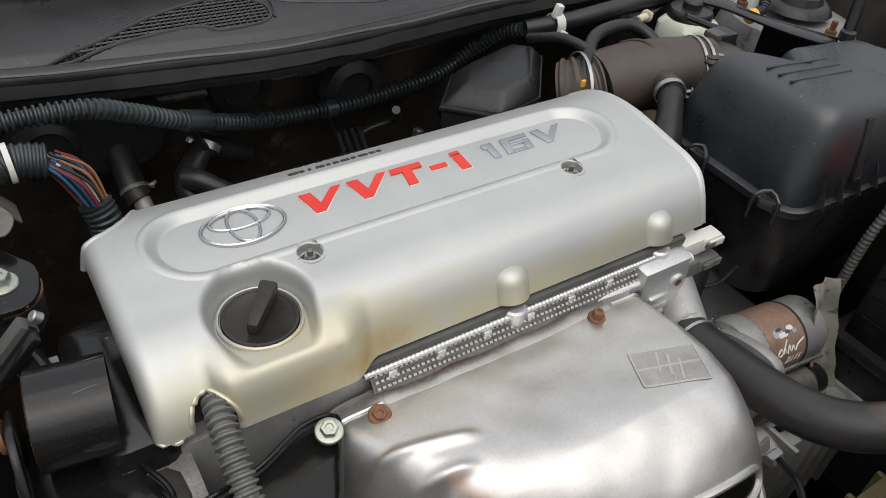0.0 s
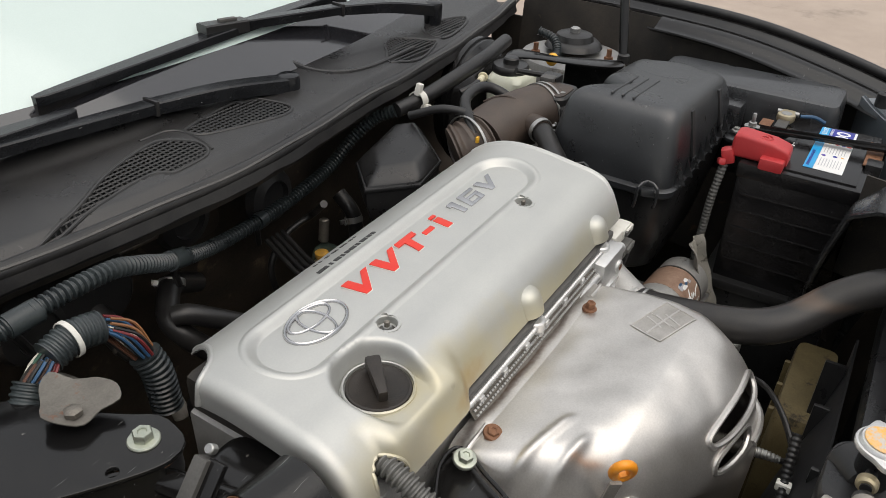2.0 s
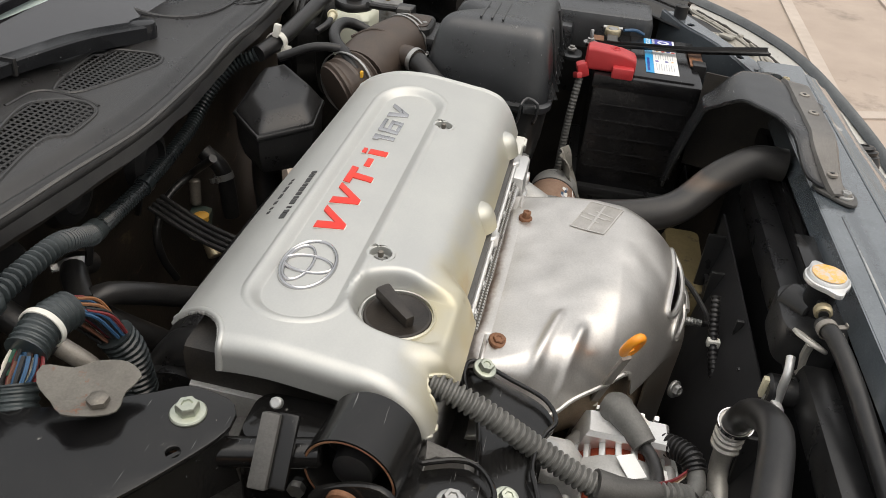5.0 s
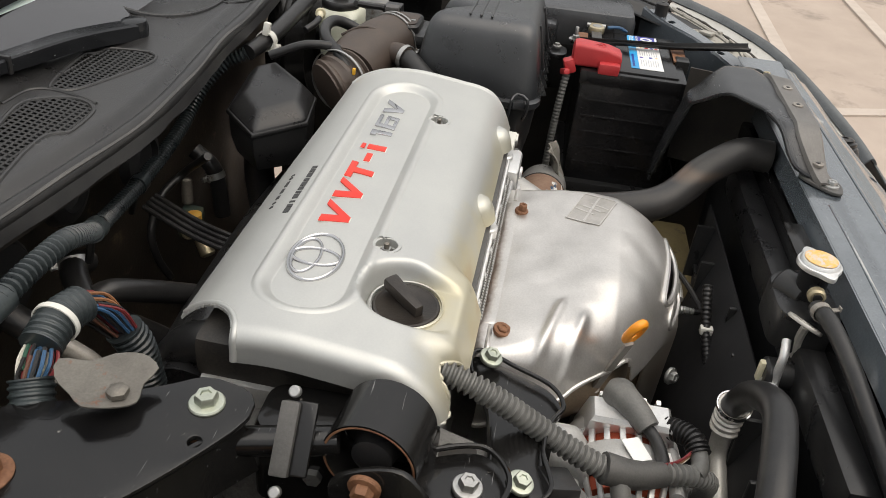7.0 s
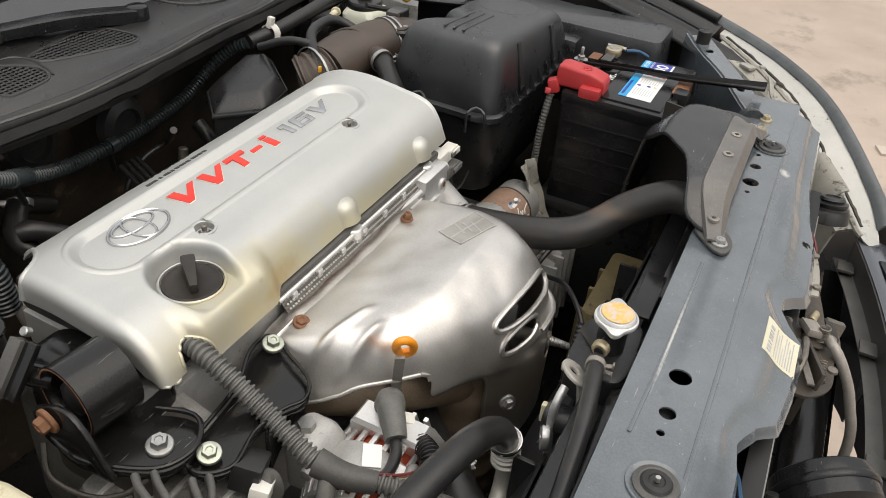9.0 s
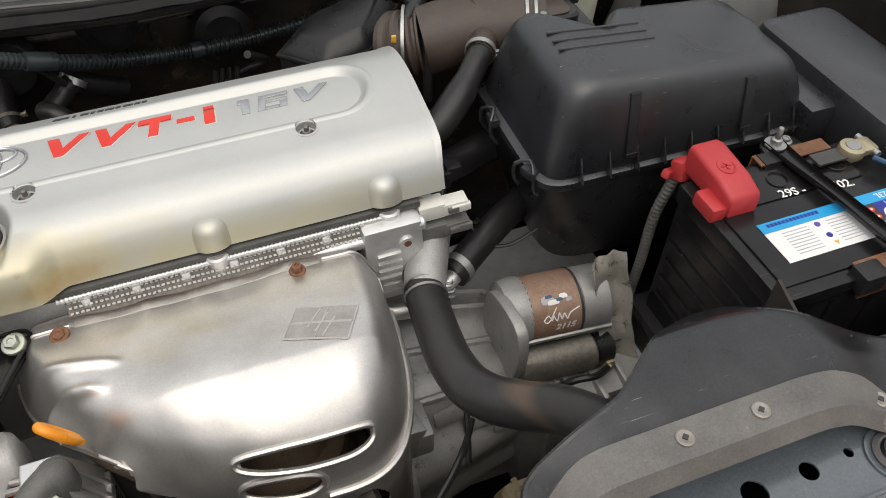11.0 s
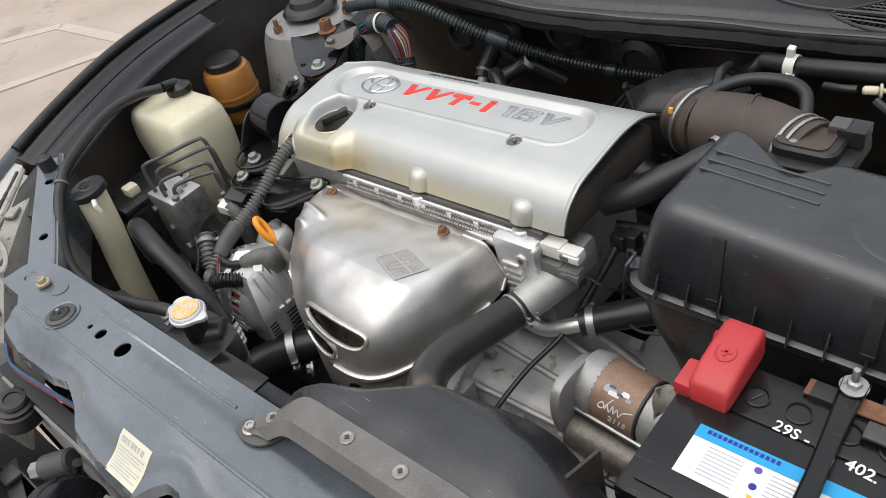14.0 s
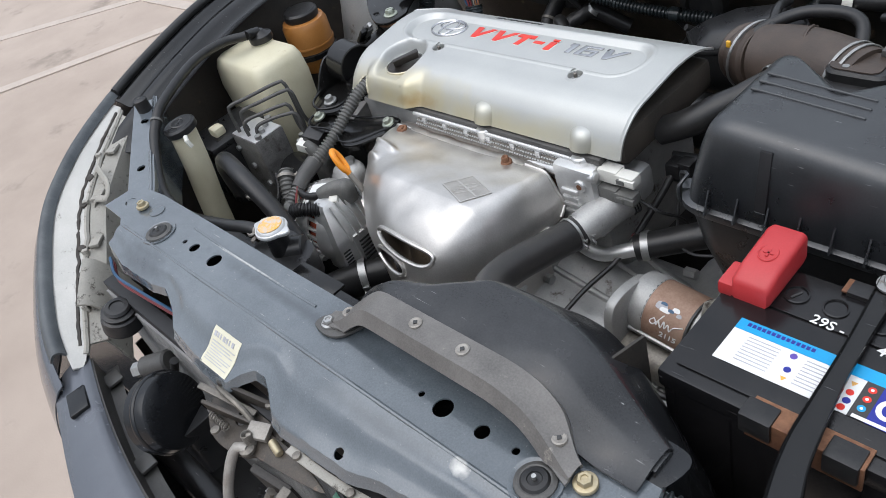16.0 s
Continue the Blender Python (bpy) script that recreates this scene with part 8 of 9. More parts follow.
for k in range(5):
    a = radians(20 + 36 * k)
    part("ring_bolt", rod((-0.345 + 0.040 * math.cos(a), -0.155 - 0.030 * math.sin(a), 0.752), (-0.345 + 0.040 * math.cos(a), -0.155 - 0.030 * math.sin(a), 0.764), 0.0058, 6), "steel", timing)
part("sensor_body", tube([(-0.300, -0.185, 0.745), (-0.306, -0.190, 0.768), (-0.318, -0.192, 0.782)], lambda t: 0.015 - 0.004 * t, 16), "greyloom", timing)
part("rail", tube([(-0.34, -0.08, 0.74), (-0.345, -0.13, 0.735), (-0.335, -0.17, 0.72), (-0.31, -0.19, 0.71)], 0.006, 10), "blackpaint", timing)

# engine mount and its arm
mount = thing("engine_mount", "round black engine mount with a rusty through bolt", "engine mount")
MX = Vector((1, -0.14, 0.0)).normalized()
mm = Matrix.Translation((-0.371, -0.030, 0.843)) @ MX.to_track_quat("Z", "Y").to_matrix().to_4x4()
part("sleeve", lathe([(0.0345, 0.0), (0.0372, 0.0), (0.0372, 0.052), (0.0345, 0.052), (0.0335, 0.002), (0.0345, 0.0)], 44, mm, False), "blackpaint", mount)
part("rubber_core", lathe([(0.0335, 0.034), (0.024, 0.030), (0.018, 0.020), (0.016, 0.006), (0.010, 0.003)], 32, mm), "rubber", mount)
part("rust_rim", lathe([(0.0342, -0.0006), (0.0352, -0.001), (0.0362, -0.0006)], 44, mm, False), "rust", mount)
part("foot", plate(smooth_loop([(-0.392, -0.055), (-0.380, -0.012), (-0.350, -0.018), (-0.318, -0.070), (-0.305, -0.112), (-0.330, -0.135), (-0.362, -0.128), (-0.382, -0.095)], 0.008), 0.007, (), 0.002, pose(0, 0, 0.803)), "blackpaint", mount)
part("cheek", plate(smooth_loop([(-0.030, 0.030), (0.018, 0.048), (0.052, 0.004), (0.055, -0.012), (-0.02, -0.012), (-0.036, 0.005)], 0.008), 0.006, (), 0.002, Matrix.Translation((-0.389, -0.040, 0.812)) @ pose(0, 0, 0, 90, 0, -94)), "blackpaint", mount)
part("foot_block", span(-0.375, -0.29, -0.11, 0.0, 0.74, 0.798, 0.01), "inner", mount)
FT = smooth_loop([(-0.392, -0.055), (-0.380, -0.012), (-0.350, -0.018), (-0.318, -0.070), (-0.305, -0.112), (-0.330, -0.135), (-0.362, -0.128), (-0.382, -0.095)], 0.006)
part("foot_edge", tube([Vector((x, y, 0.811)) for x, y in FT] + [Vector((*FT[0], 0.811))], 0.0024, 8), "blackpaint", mount)
part("bridge", rings([rrect(w, d, 0.016, z, -0.312, 0.0) for w, d, z in ((0.060, 0.150, 0.745), (0.060, 0.150, 0.812), (0.054, 0.142, 0.824), (0.040, 0.125, 0.829))]), "blackpaint", mount)
hexbolt("mount_bolt", (-0.392, -0.032, 0.842), (-1, 0.1, -0.1), 0.0082, "rust", "rusty hexagon bolt through the engine mount", group="mount bolts", h=0.010)
hexbolt("mount_bolt", (-0.344, -0.104, 0.8055), (-0.05, -0.1, 1), 0.0082, "steel", "bright flanged bolt on the engine mount foot", group="mount bolts", h=0.010)
arm = thing("strut_brace", "black pressed-steel brace from strut tower to engine mount, chipped", "brace")
arm_outline = smooth_loop([(-0.338, 0.085), (-0.337, 0.108), (-0.352, 0.132), (-0.380, 0.185), (-0.41, 0.240), (-0.50, 0.250), (-0.53, 0.18), (-0.462, 0.118), (-0.405, 0.078), (-0.368, 0.060), (-0.346, 0.066)], 0.008)
part("top", plate(arm_outline, 0.005, ((-0.400, 0.088, 0.005),), 0.0015, pose(0, 0, 0.868)), "blackpaint", arm)
part("flange", grid(lambda u, v: (-0.372 - 0.17 * u, 0.064 + 0.125 * u - 0.010 * v, 0.866 - 0.050 * v), steps(0, 1, 10), steps(0, 1, 4), 0.004), "blackpaint", arm)
part("bush", lathe([(0.026, 0.0), (0.0275, 0.004), (0.0265, 0.030), (0.024, 0.034)], 32, pose(-0.364, 0.094, 0.828)), "rubber", arm)
part("bush_rim", lathe([(0.0282, 0.0), (0.0285, 0.004), (0.0275, 0.005)], 32, pose(-0.364, 0.094, 0.8565), False), "rust", arm)
hexbolt("brace_bolt", (-0.364, 0.094, 0.8685), (0, 0, 1), 0.0088, "zinc", "pale greenish zinc flanged bolt on the chipped brace", group="arm bolts", h=0.010)
hexbolt("brace_bolt", (-0.458, 0.205, 0.8685), (0, 0, 1), 0.012, "rust", "rusty nut on the chipped brace", group="arm bolts", h=0.022)
torque = thing("torque_rod", "black torque rod with a steel damper block clamped round it", "torque rod")
part("rod", rod((-0.372, 0.075, 0.842), (-0.356, -0.005, 0.846), 0.0115, 18, 0.002), "blackpaint", torque)
bt, bb = Vector((-0.342, 0.0315, 0.872)), Vector((-0.384, 0.031, 0.826))
bq = (bt - bb).to_track_quat("Z", "Y").to_matrix().to_4x4()
part("block", box(0.014, 0.015, 0.054, 0.0018, Matrix.Translation((bt + bb) / 2 + Vector((-0.010, 0, 0.008))) @ bq), "dusty", torque, "bare steel damper block")
part("cover", box(0.016, 0.007, 0.054, 0.0018, Matrix.Translation((bt + bb) / 2 + Vector((-0.008, -0.0115, 0.008))) @ bq), "blackpaint", torque)
for p in (bt + Vector((-0.004, 0, 0.006)), bb + Vector((-0.014, 0, 0.002))):
    part("lug", box(0.016, 0.014, 0.006, 0.002, Matrix.Translation(p) @ pose(0, -40, 0)), "steel", torque)
    part("screw", rod(p, p + Vector((-0.006, 0, 0.006)), 0.0045, 12, 0.001), "steel", torque)

# loom from the cover's front corner to the alternator
loom2 = thing("alternator_loom", "grey ribbed wiring loom from engine cover to alternator", "wiring loom")
part("sheath", tube([(-0.252, -0.045, 0.842), (-0.257, -0.072, 0.841), (-0.260, -0.097, 0.834), (-0.261, -0.125, 0.820), (-0.262, -0.165, 0.796), (-0.266, -0.198, 0.780), (-0.268, -0.222, 0.771)], 0.0112, 14, 0.006, 0.0060, 0.0030), "greyloom", loom2)
part("split", tube([(-0.268, -0.218, 0.773), (-0.264, -0.246, 0.766), (-0.252, -0.274, 0.760)], lambda t: 0.0145 - 0.003 * t, 12), "dusty", loom2)
part("branch", tube([(-0.252, -0.272, 0.761), (-0.242, -0.300, 0.754), (-0.226, -0.322, 0.735), (-0.200, -0.336, 0.700), (-0.175, -0.34, 0.65)], 0.0102, 12, 0.006, 0.0064, 0.0028), "greyloom", loom2)
part("branch", tube([(-0.268, -0.232, 0.769), (-0.284, -0.238, 0.750), (-0.300, -0.240, 0.715)], 0.009, 10), "greyloom", loom2)
for dz, mt in ((0.0, "w_orange"), (0.003, "w_red"), (-0.003, "w_white")):
    part("wire", tube([(-0.254, -0.266, 0.768 + dz), (-0.236, -0.288, 0.760 + dz), (-0.222, -0.300, 0.757 + dz), (-0.212, -0.308, 0.756 + dz)], 0.0014, 6), mt, loom2)
conn = thing("electrical_connector", "pale grey plastic plug beside the alternator loom", "connector")
part("housing", box(0.023, 0.018, 0.018, 0.002, pose(-0.322, -0.196, 0.776, 10, 15, 20)), "white", conn)
part("hood", box(0.034, 0.028, 0.028, 0.003, pose(-0.312, -0.176, 0.782, 10, 15, 20)), "rubber", conn)

# ---- strut towers ----
for cx, s in ((-0.545, -1), (0.785, 1)):
    cy = 0.245 if s < 0 else 0.215
    tower = thing("strut_tower", "grey metal strut tower with a rubber top mount", "strut tower", "strut towers")
    tm = pose(cx, cy, 0)
    part("dome", lathe([(0.150, 0.68), (0.128, 0.76), (0.108, 0.845), (0.098, 0.866), (0.060, 0.874), (0.055, 0.8735)], 48, tm), "tower", tower)
    part("mount", lathe([(0.056, 0.884), (0.052, 0.890), (0.046, 0.896), (0.038, 0.897), (0.034, 0.907), (0.026, 0.910), (0.0, 0.9105)], 40, tm), "rubber", tower)
    part("centre_nut", lathe([(0.010, 0.909), (0.010, 0.918), (0.007, 0.920)], 6, tm), "steel", tower)
    for k in range(3):
        a = radians(20 + 120 * k)
        p = Vector((cx + 0.080 * math.cos(a), cy + 0.080 * math.sin(a), 0.869))
        part("nut", rod(p, p + Vector((0, 0, 0.012)), 0.0085, 6), "rust", tower)
        part("stud", rod(p, p + Vector((0, 0, 0.026)), 0.0048, 10), "rust", tower)

prop = thing("hood_prop", "black steel hood prop rod", "prop rod")
part("rod", tube([(0.748, 0.100, 0.885), (0.785, 0.128, 1.00), (0.835, 0.165, 1.16), (0.885, 0.20, 1.32)], 0.0085, 12, 0.03), "blackpaint", prop)
part("socket", lathe([(0.012, 0.885), (0.011, 0.898), (0.008, 0.900)], 18, pose(0.748, 0.100, 0)), "rubber", prop)

# ---- timing-side tanks and brake unit ----
coolant = thing("coolant_tank", "yellowed cream plastic coolant tank with a black cap", "coolant tank")
part("tank", rings([rrect(0.130, 0.090, 0.02, 0.64, -0.540, -0.108), rrect(0.160, 0.110, 0.022, 0.72, -0.540, -0.108), rrect(0.172, 0.116, 0.022, 0.82, -0.540, -0.108), rrect(0.166, 0.110, 0.022, 0.855, -0.540, -0.108),
                    rrect(0.156, 0.102, 0.022, 0.868, -0.540, -0.108), rrect(0.142, 0.090, 0.02, 0.873, -0.540, -0.108)]), "cream", coolant)
part("neck", lathe([(0.020, 0.865), (0.020, 0.880)], 24, pose(-0.556, -0.075, 0)), "cream", coolant)
tank_cap = part("cap", lathe([(0.0225, 0.876), (0.0235, 0.880), (0.0225, 0.888), (0.015, 0.891), (0.009, 0.897), (0.0, 0.898)], 28, pose(-0.556, -0.075, 0)), "rubber", coolant)
part("spout", tube([(-0.556, -0.075, 0.894), (-0.556, -0.092, 0.898), (-0.550, -0.106, 0.902)], 0.009, 10), "rubber", tank_cap)
steer = thing("power_steering_tank", "amber plastic power steering tank with a black cap", "fluid tank")
part("tank", lathe([(0.036, 0.74), (0.046, 0.765), (0.0475, 0.80), (0.0475, 0.838), (0.043, 0.848), (0.030, 0.852)], 40, pose(-0.605, 0.052, 0)), "amber", steer)
part("seam", lathe([(0.0485, 0.795), (0.0495, 0.798), (0.0485, 0.801)], 40, pose(-0.605, 0.052, 0)), "amber", steer)
steer_cap = part("cap", lathe([(0.034, 0.849), (0.036, 0.853), (0.0355, 0.864), (0.032, 0.868), (0.0, 0.870)], 36, pose(-0.605, 0.052, 0)), "rubber", steer)
part("cap_ear", span(-0.648, -0.632, 0.044, 0.060, 0.855, 0.865, 0.002), "rubber", steer_cap)
part("bracket_ring", lathe([(0.047, 0.772), (0.0505, 0.774), (0.0505, 0.784), (0.047, 0.786)], 36, pose(-0.605, 0.052, 0)), "blackpaint", steer)
solo("thin_pipe", tube([(-0.400, -0.030, 0.822), (-0.412, -0.045, 0.80), (-0.405, -0.075, 0.785), (-0.39, -0.10, 0.785), (-0.37, -0.115, 0.795)], 0.0026, 8), "inner", "thin grimy pipe beside the engine mount", "pipe")
washer = thing("washer_filler", "milky plastic washer filler neck with a grey-black cap", "filler neck")
part("neck", tube([(-0.445, -0.334, 0.868), (-0.448, -0.338, 0.80), (-0.453, -0.346, 0.72), (-0.460, -0.352, 0.62)], 0.0235, 22), "cream", washer)
washer_cap = part("cap", lathe([(0.0255, -0.008), (0.0285, -0.006), (0.0290, 0.004), (0.026, 0.0075), (0.0, 0.0085)], 32, pose(-0.445, -0.334, 0.872, 6, -4, 0)), "plastic", washer)
part("cap_mark", emblem_ring(-0.445, -0.334, 0.016, 0.013, 0.0015, 0.880, 0.8815), "dusty", washer_cap)
part("tether", tube([(-0.412, -0.345, 0.868), (-0.400, -0.35, 0.866), (-0.398, -0.348, 0.855)], 0.004, 8), "white", washer_cap)
abs_unit = thing("brake_control_unit", "brake control unit, bare metal block with black housing", "brake unit")
# one bare metal: shade is coloured into the sides, light into the top
part("block", span(-0.466, -0.384, -0.252, -0.190, 0.650, 0.798, 0.005), "greasy", abs_unit)
part("top_face", span(-0.464, -0.386, -0.250, -0.192, 0.7975, 0.7995, 0.0008), "bright", abs_unit, "bare metal top face, coloured paler as if lit")
for k in range(3):
    part("face_bolt", rod((-0.455 + 0.030 * k, -0.2515, 0.772 - 0.030 * k), (-0.455 + 0.030 * k, -0.2575, 0.772 - 0.030 * k), 0.0055, 6), "steel", abs_unit)
part("connector", span(-0.545, -0.490, -0.312, -0.292, 0.700, 0.752, 0.005), "plastic", abs_unit)
for k in range(4):
    part("housing_rib", span(-0.548 + 0.022 * k, -0.543 + 0.022 * k, -0.2960, -0.2915, 0.672, 0.770, 0.001), "plastic", abs_unit)
part("housing", span(-0.556, -0.467, -0.292, -0.180, 0.660, 0.780, 0.008), "plastic", abs_unit)
part("lid", span(-0.560, -0.468, -0.298, -0.176, 0.778, 0.790, 0.004), "plastic", abs_unit)
part("cream_plug", span(-0.522, -0.496, -0.268, -0.244, 0.788, 0.806, 0.006), "cream", abs_unit)
part("motor", rod((-0.382, -0.205, 0.71), (-0.325, -0.205, 0.71), 0.036, 26, 0.004), "blackpaint", abs_unit)
for k in range(4):
    part("port", rod((-0.428 + 0.012 * k, -0.190 - 0.016 * k, 0.790), (-0.428 + 0.012 * k, -0.190 - 0.016 * k, 0.806), 0.0065, 8), "steel", abs_unit)
for k in range(4):
    x, y = -0.452 + 0.016 * k, -0.240 + 0.010 * (k % 2)
    top = 0.852 - 0.012 * k
    brake_line = tube([(x, y, 0.798), (x - 0.001, y, top - 0.010), (x + 0.003, y + 0.006, top), (x + 0.020, y + 0.030, top + 0.004), (x + 0.040, y + 0.085 - 0.012 * k, top + 0.006),
                       (x + 0.048, y + 0.096 - 0.012 * k, top), (x + 0.048, y + 0.100 - 0.012 * k, top - 0.05), (x + 0.046, y + 0.10, 0.74), (x + 0.044, y + 0.09, 0.66)], 0.0033, 10)
    solo("brake_pipe", brake_line, "dusty", "thin bent dark brake pipe above the brake unit", "brake pipe", "brake pipes")

# lug beside the radiator cap, and the wiring behind the washer neck
cap_lug = thing("radiator_lug", "bright steel lug with an eye beside the radiator cap", "lug")
part("eye", plate(smooth_loop([(-0.014, -0.012), (0.014, -0.010), (0.016, 0.010), (0.0, 0.018), (-0.016, 0.008)], 0.004), 0.004, ((0.0, 0.004, 0.0055),), 0.001, pose(-0.098, -0.408, 0.842, 30, 10, 20)), "alupipe", cap_lug)
part("stem", tube([(-0.096, -0.410, 0.836), (-0.088, -0.412, 0.815), (-0.086, -0.415, 0.790)], 0.0045, 8), "alupipe", cap_lug)
bay_wire = thing("bay_wiring", "thin black wiring with grey clips below the washer neck", "wiring")
for pts in ([(-0.40, -0.30, 0.72), (-0.36, -0.315, 0.735), (-0.31, -0.305, 0.725), (-0.27, -0.32, 0.70)], [(-0.42, -0.27, 0.69), (-0.37, -0.28, 0.705), (-0.33, -0.30, 0.69), (-0.29, -0.31, 0.66)], [(-0.36, -0.25, 0.74), (-0.335, -0.27, 0.725), (-0.32, -0.30, 0.70)]):
    part("lead", tube(pts, 0.0048, 8, 0.004, 0.005, 0.0008), "rubber", bay_wire)
for at in ((-0.355, -0.314, 0.737), (-0.335, -0.298, 0.694), (-0.30, -0.308, 0.722)):
    part("clip", box(0.012, 0.010, 0.012, 0.002, Matrix.Translation(at) @ pose(0, 0, 0, 20, 10, 30)), "dullpipe", bay_wire, "pale clip")
pump = thing("hose_joint", "ribbed grey hose joint beside the brake unit", "hose joint")
part("joint", tube([(-0.330, -0.245, 0.752), (-0.312, -0.262, 0.740), (-0.298, -0.275, 0.722)], 0.013, 14, 0.004, 0.007, 0.0025), "greyloom", pump)
part("ring", clamp((-0.322, -0.253, 0.747), (0.5, -0.5, -0.4), 0.0145, 0.006, "steel"), "dullpipe", pump)

# ---- harness arch at the timing side ----
arch = thing("body_harness", "ribbed harness arch with bare coloured wires and a tie", "wiring harness")
A = [(-0.405, 0.205, 0.800), (-0.393, 0.215, 0.845), (-0.372, 0.225, 0.872)]
B = [(-0.352, 0.228, 0.884), (-0.325, 0.229, 0.889), (-0.297, 0.226, 0.885)]
C = [(-0.268, 0.212, 0.838), (-0.263, 0.205, 0.815), (-0.262, 0.20, 0.770)]
for pts in (A, B, C):
    part("sheath", tube(pts, 0.0165, 16, 0.006, 0.0058, 0.0016), "loom", arch)
part("tie", clamp((-0.328, 0.229, 0.8885), (1, 0, 0.05), 0.0172, 0.005, "white", None, "", False), "white", arch, "white cable tie")
cols = ["w_blue", "w_red", "w_brown", "w_black", "w_blue", "w_white", "w_red", "w_black", "w_blue", "w_brown", "w_red", "w_green", "w_black", "w_orange", "w_black", "w_blue", "w_red", "w_brown", "w_black", "w_white", "w_blue", "w_orange", "w_black", "w_red"]
for k, mt in enumerate(cols):
    a = 2.4 * k
    reach = 0.0125 * math.sqrt((k + 0.5) / len(cols))
    o = Vector((reach * math.cos(a), reach * math.sin(a), 0.004 * math.sin(2 * a)))
    part("wire", tube([Vector(A[-1]) + o, (Vector(A[-1]) + Vector(B[0])) / 2 + o * 1.2, Vector(B[0]) + o], 0.0016, 6), mt, arch)
    part("wire", tube([Vector(B[-1]) + o, Vector((-0.280, 0.221, 0.868)) + o * 1.35, Vector(C[0]) + o], 0.0016, 6), mt, arch)
bracket3 = thing("harness_bracket", "bent grey steel bracket with rust under the harness", "bracket")
part("strap", grid(lambda u, v: (-0.372 + 0.040 * u, 0.222 - 0.012 * u + 0.028 * (v - 0.5), 0.868 - 0.022 * u + 0.010 * math.sin(3 * u)), steps(0, 1, 10), steps(0, 1, 4), 0.002), "leaf", bracket3)
leaf = [(-0.398, 0.150), (-0.386, 0.136), (-0.366, 0.140), (-0.350, 0.136), (-0.340, 0.152), (-0.345, 0.172), (-0.358, 0.184), (-0.366, 0.204), (-0.380, 0.200), (-0.392, 0.182), (-0.402, 0.168)]
leaf_bm = plate(smooth_loop(leaf, 0.006), 0.0018, (), 0.0004, tilted(-0.37, 0.165, 0.884, 4, -6))
for v in leaf_bm.verts:
    v.co.z += 0.005 * math.sin(60 * v.co.x + 1) * math.sin(50 * v.co.y)
part("leaf", leaf_bm, "leaf", bracket3, "rust-flecked bent steel leaf")
part("leaf_nut", lathe([(0.008, 0), (0.008, 0.004), (0.005, 0.006)], 6, pose(-0.384, 0.150, 0.884)), "rust2", bracket3)

# ---- behind the engine ----
manifold = thing("intake_manifold", "dark plastic intake manifold and pipes behind the engine", "intake manifold")
part("plenum", tube([(-0.20, 0.205, 0.690), (-0.05, 0.215, 0.695), (0.12, 0.215, 0.70), (0.24, 0.21, 0.70)], 0.045, 20, 0.02), "plastic", manifold)
for k in range(4):
    x = -0.17 + 0.11 * k
    part("runner", tube([(x, 0.13, 0.745), (x, 0.17, 0.752), (x, 0.205, 0.742), (x, 0.235, 0.70)], 0.022, 14), "plastic", manifold)
solo("heater_hose", tube([(-0.154, 0.310, 0.771), (-0.142, 0.300, 0.772), (-0.113, 0.280, 0.755), (-0.083, 0.265, 0.734), (-0.038, 0.250, 0.701)], 0.0130, 16), "rubber", "black heater hose crossing behind the engine", "hose", "hoses behind the engine")
solo("hose_clip", clamp((-0.1095, 0.3605, 0.775), (0.5, 0.4, 0.6), 0.0150, 0.009, "steel"), "steel", "bright spring clip on a heater hose", "clip")
solo("heater_hose", tube([(-0.053, 0.385, 0.735), (-0.110, 0.360, 0.773), (-0.132, 0.345, 0.765), (-0.149, 0.325, 0.755), (-0.144, 0.300, 0.735), (-0.108, 0.270, 0.685), (-0.119, 0.240, 0.678)], 0.0145, 14), "rubber", "black heater hose behind the engine", "hose", "hoses behind the engine")
for k, (x, y, z) in enumerate(((-0.28, 0.36, 0.80), (-0.05, 0.37, 0.83), (0.10, 0.36, 0.80))):
    solo("grommet", lathe([(0.045, 0.0), (0.040, 0.012), (0.026, 0.018), (0.024, 0.010), (0.0, 0.010)], 28, Matrix.Translation((x, y + 0.03, z)) @ pose(0, 0, 0, 90, 0, 0)), "rubber", "round black rubber grommet in the firewall", "grommet", "grommets")
for k in range(4):
    solo("fuel_pipe", tube([(0.035 + 0.011 * k, 0.15, 0.70), (0.045 + 0.011 * k, 0.22, 0.705), (0.060 + 0.011 * k, 0.30, 0.715), (0.075 + 0.011 * k, 0.375, 0.74)], 0.0036, 8), "rubber", "thin dark pipe low behind the engine", "pipe", "pipes behind the engine")
solo("heater_hose", tube([(0.119, 0.300, 0.805), (0.151, 0.350, 0.757), (0.115, 0.370, 0.735), (0.077, 0.370, 0.703), (0.075, 0.365, 0.661), (0.095, 0.360, 0.615)], 0.0055, 10), "rubber", "thin black hose looping on the firewall", "hose", "hoses behind the engine")
valve = thing("purge_valve", "grimy blue-green purge valve with brass fittings, low on the firewall", "valve")
part("body", box(0.040, 0.026, 0.034, 0.008, pose(0.120, 0.345, 0.715, 10, 15, 20)), node_mat("verdigris", (0.035, 0.085, 0.090), 0.6, 0, (0.10, 0.11, 0.07), 90, bump=0.3), valve)
part("fitting", rod((0.100, 0.338, 0.720), (0.083, 0.332, 0.722), 0.0075, 12, 0.002), "gold", valve)
part("fitting", rod((0.126, 0.350, 0.735), (0.132, 0.352, 0.765), 0.0065, 12, 0.002), "rust2", valve)
part("fitting", rod((0.110, 0.330, 0.702), (0.100, 0.318, 0.685), 0.009, 12, 0.002), "gold", valve)
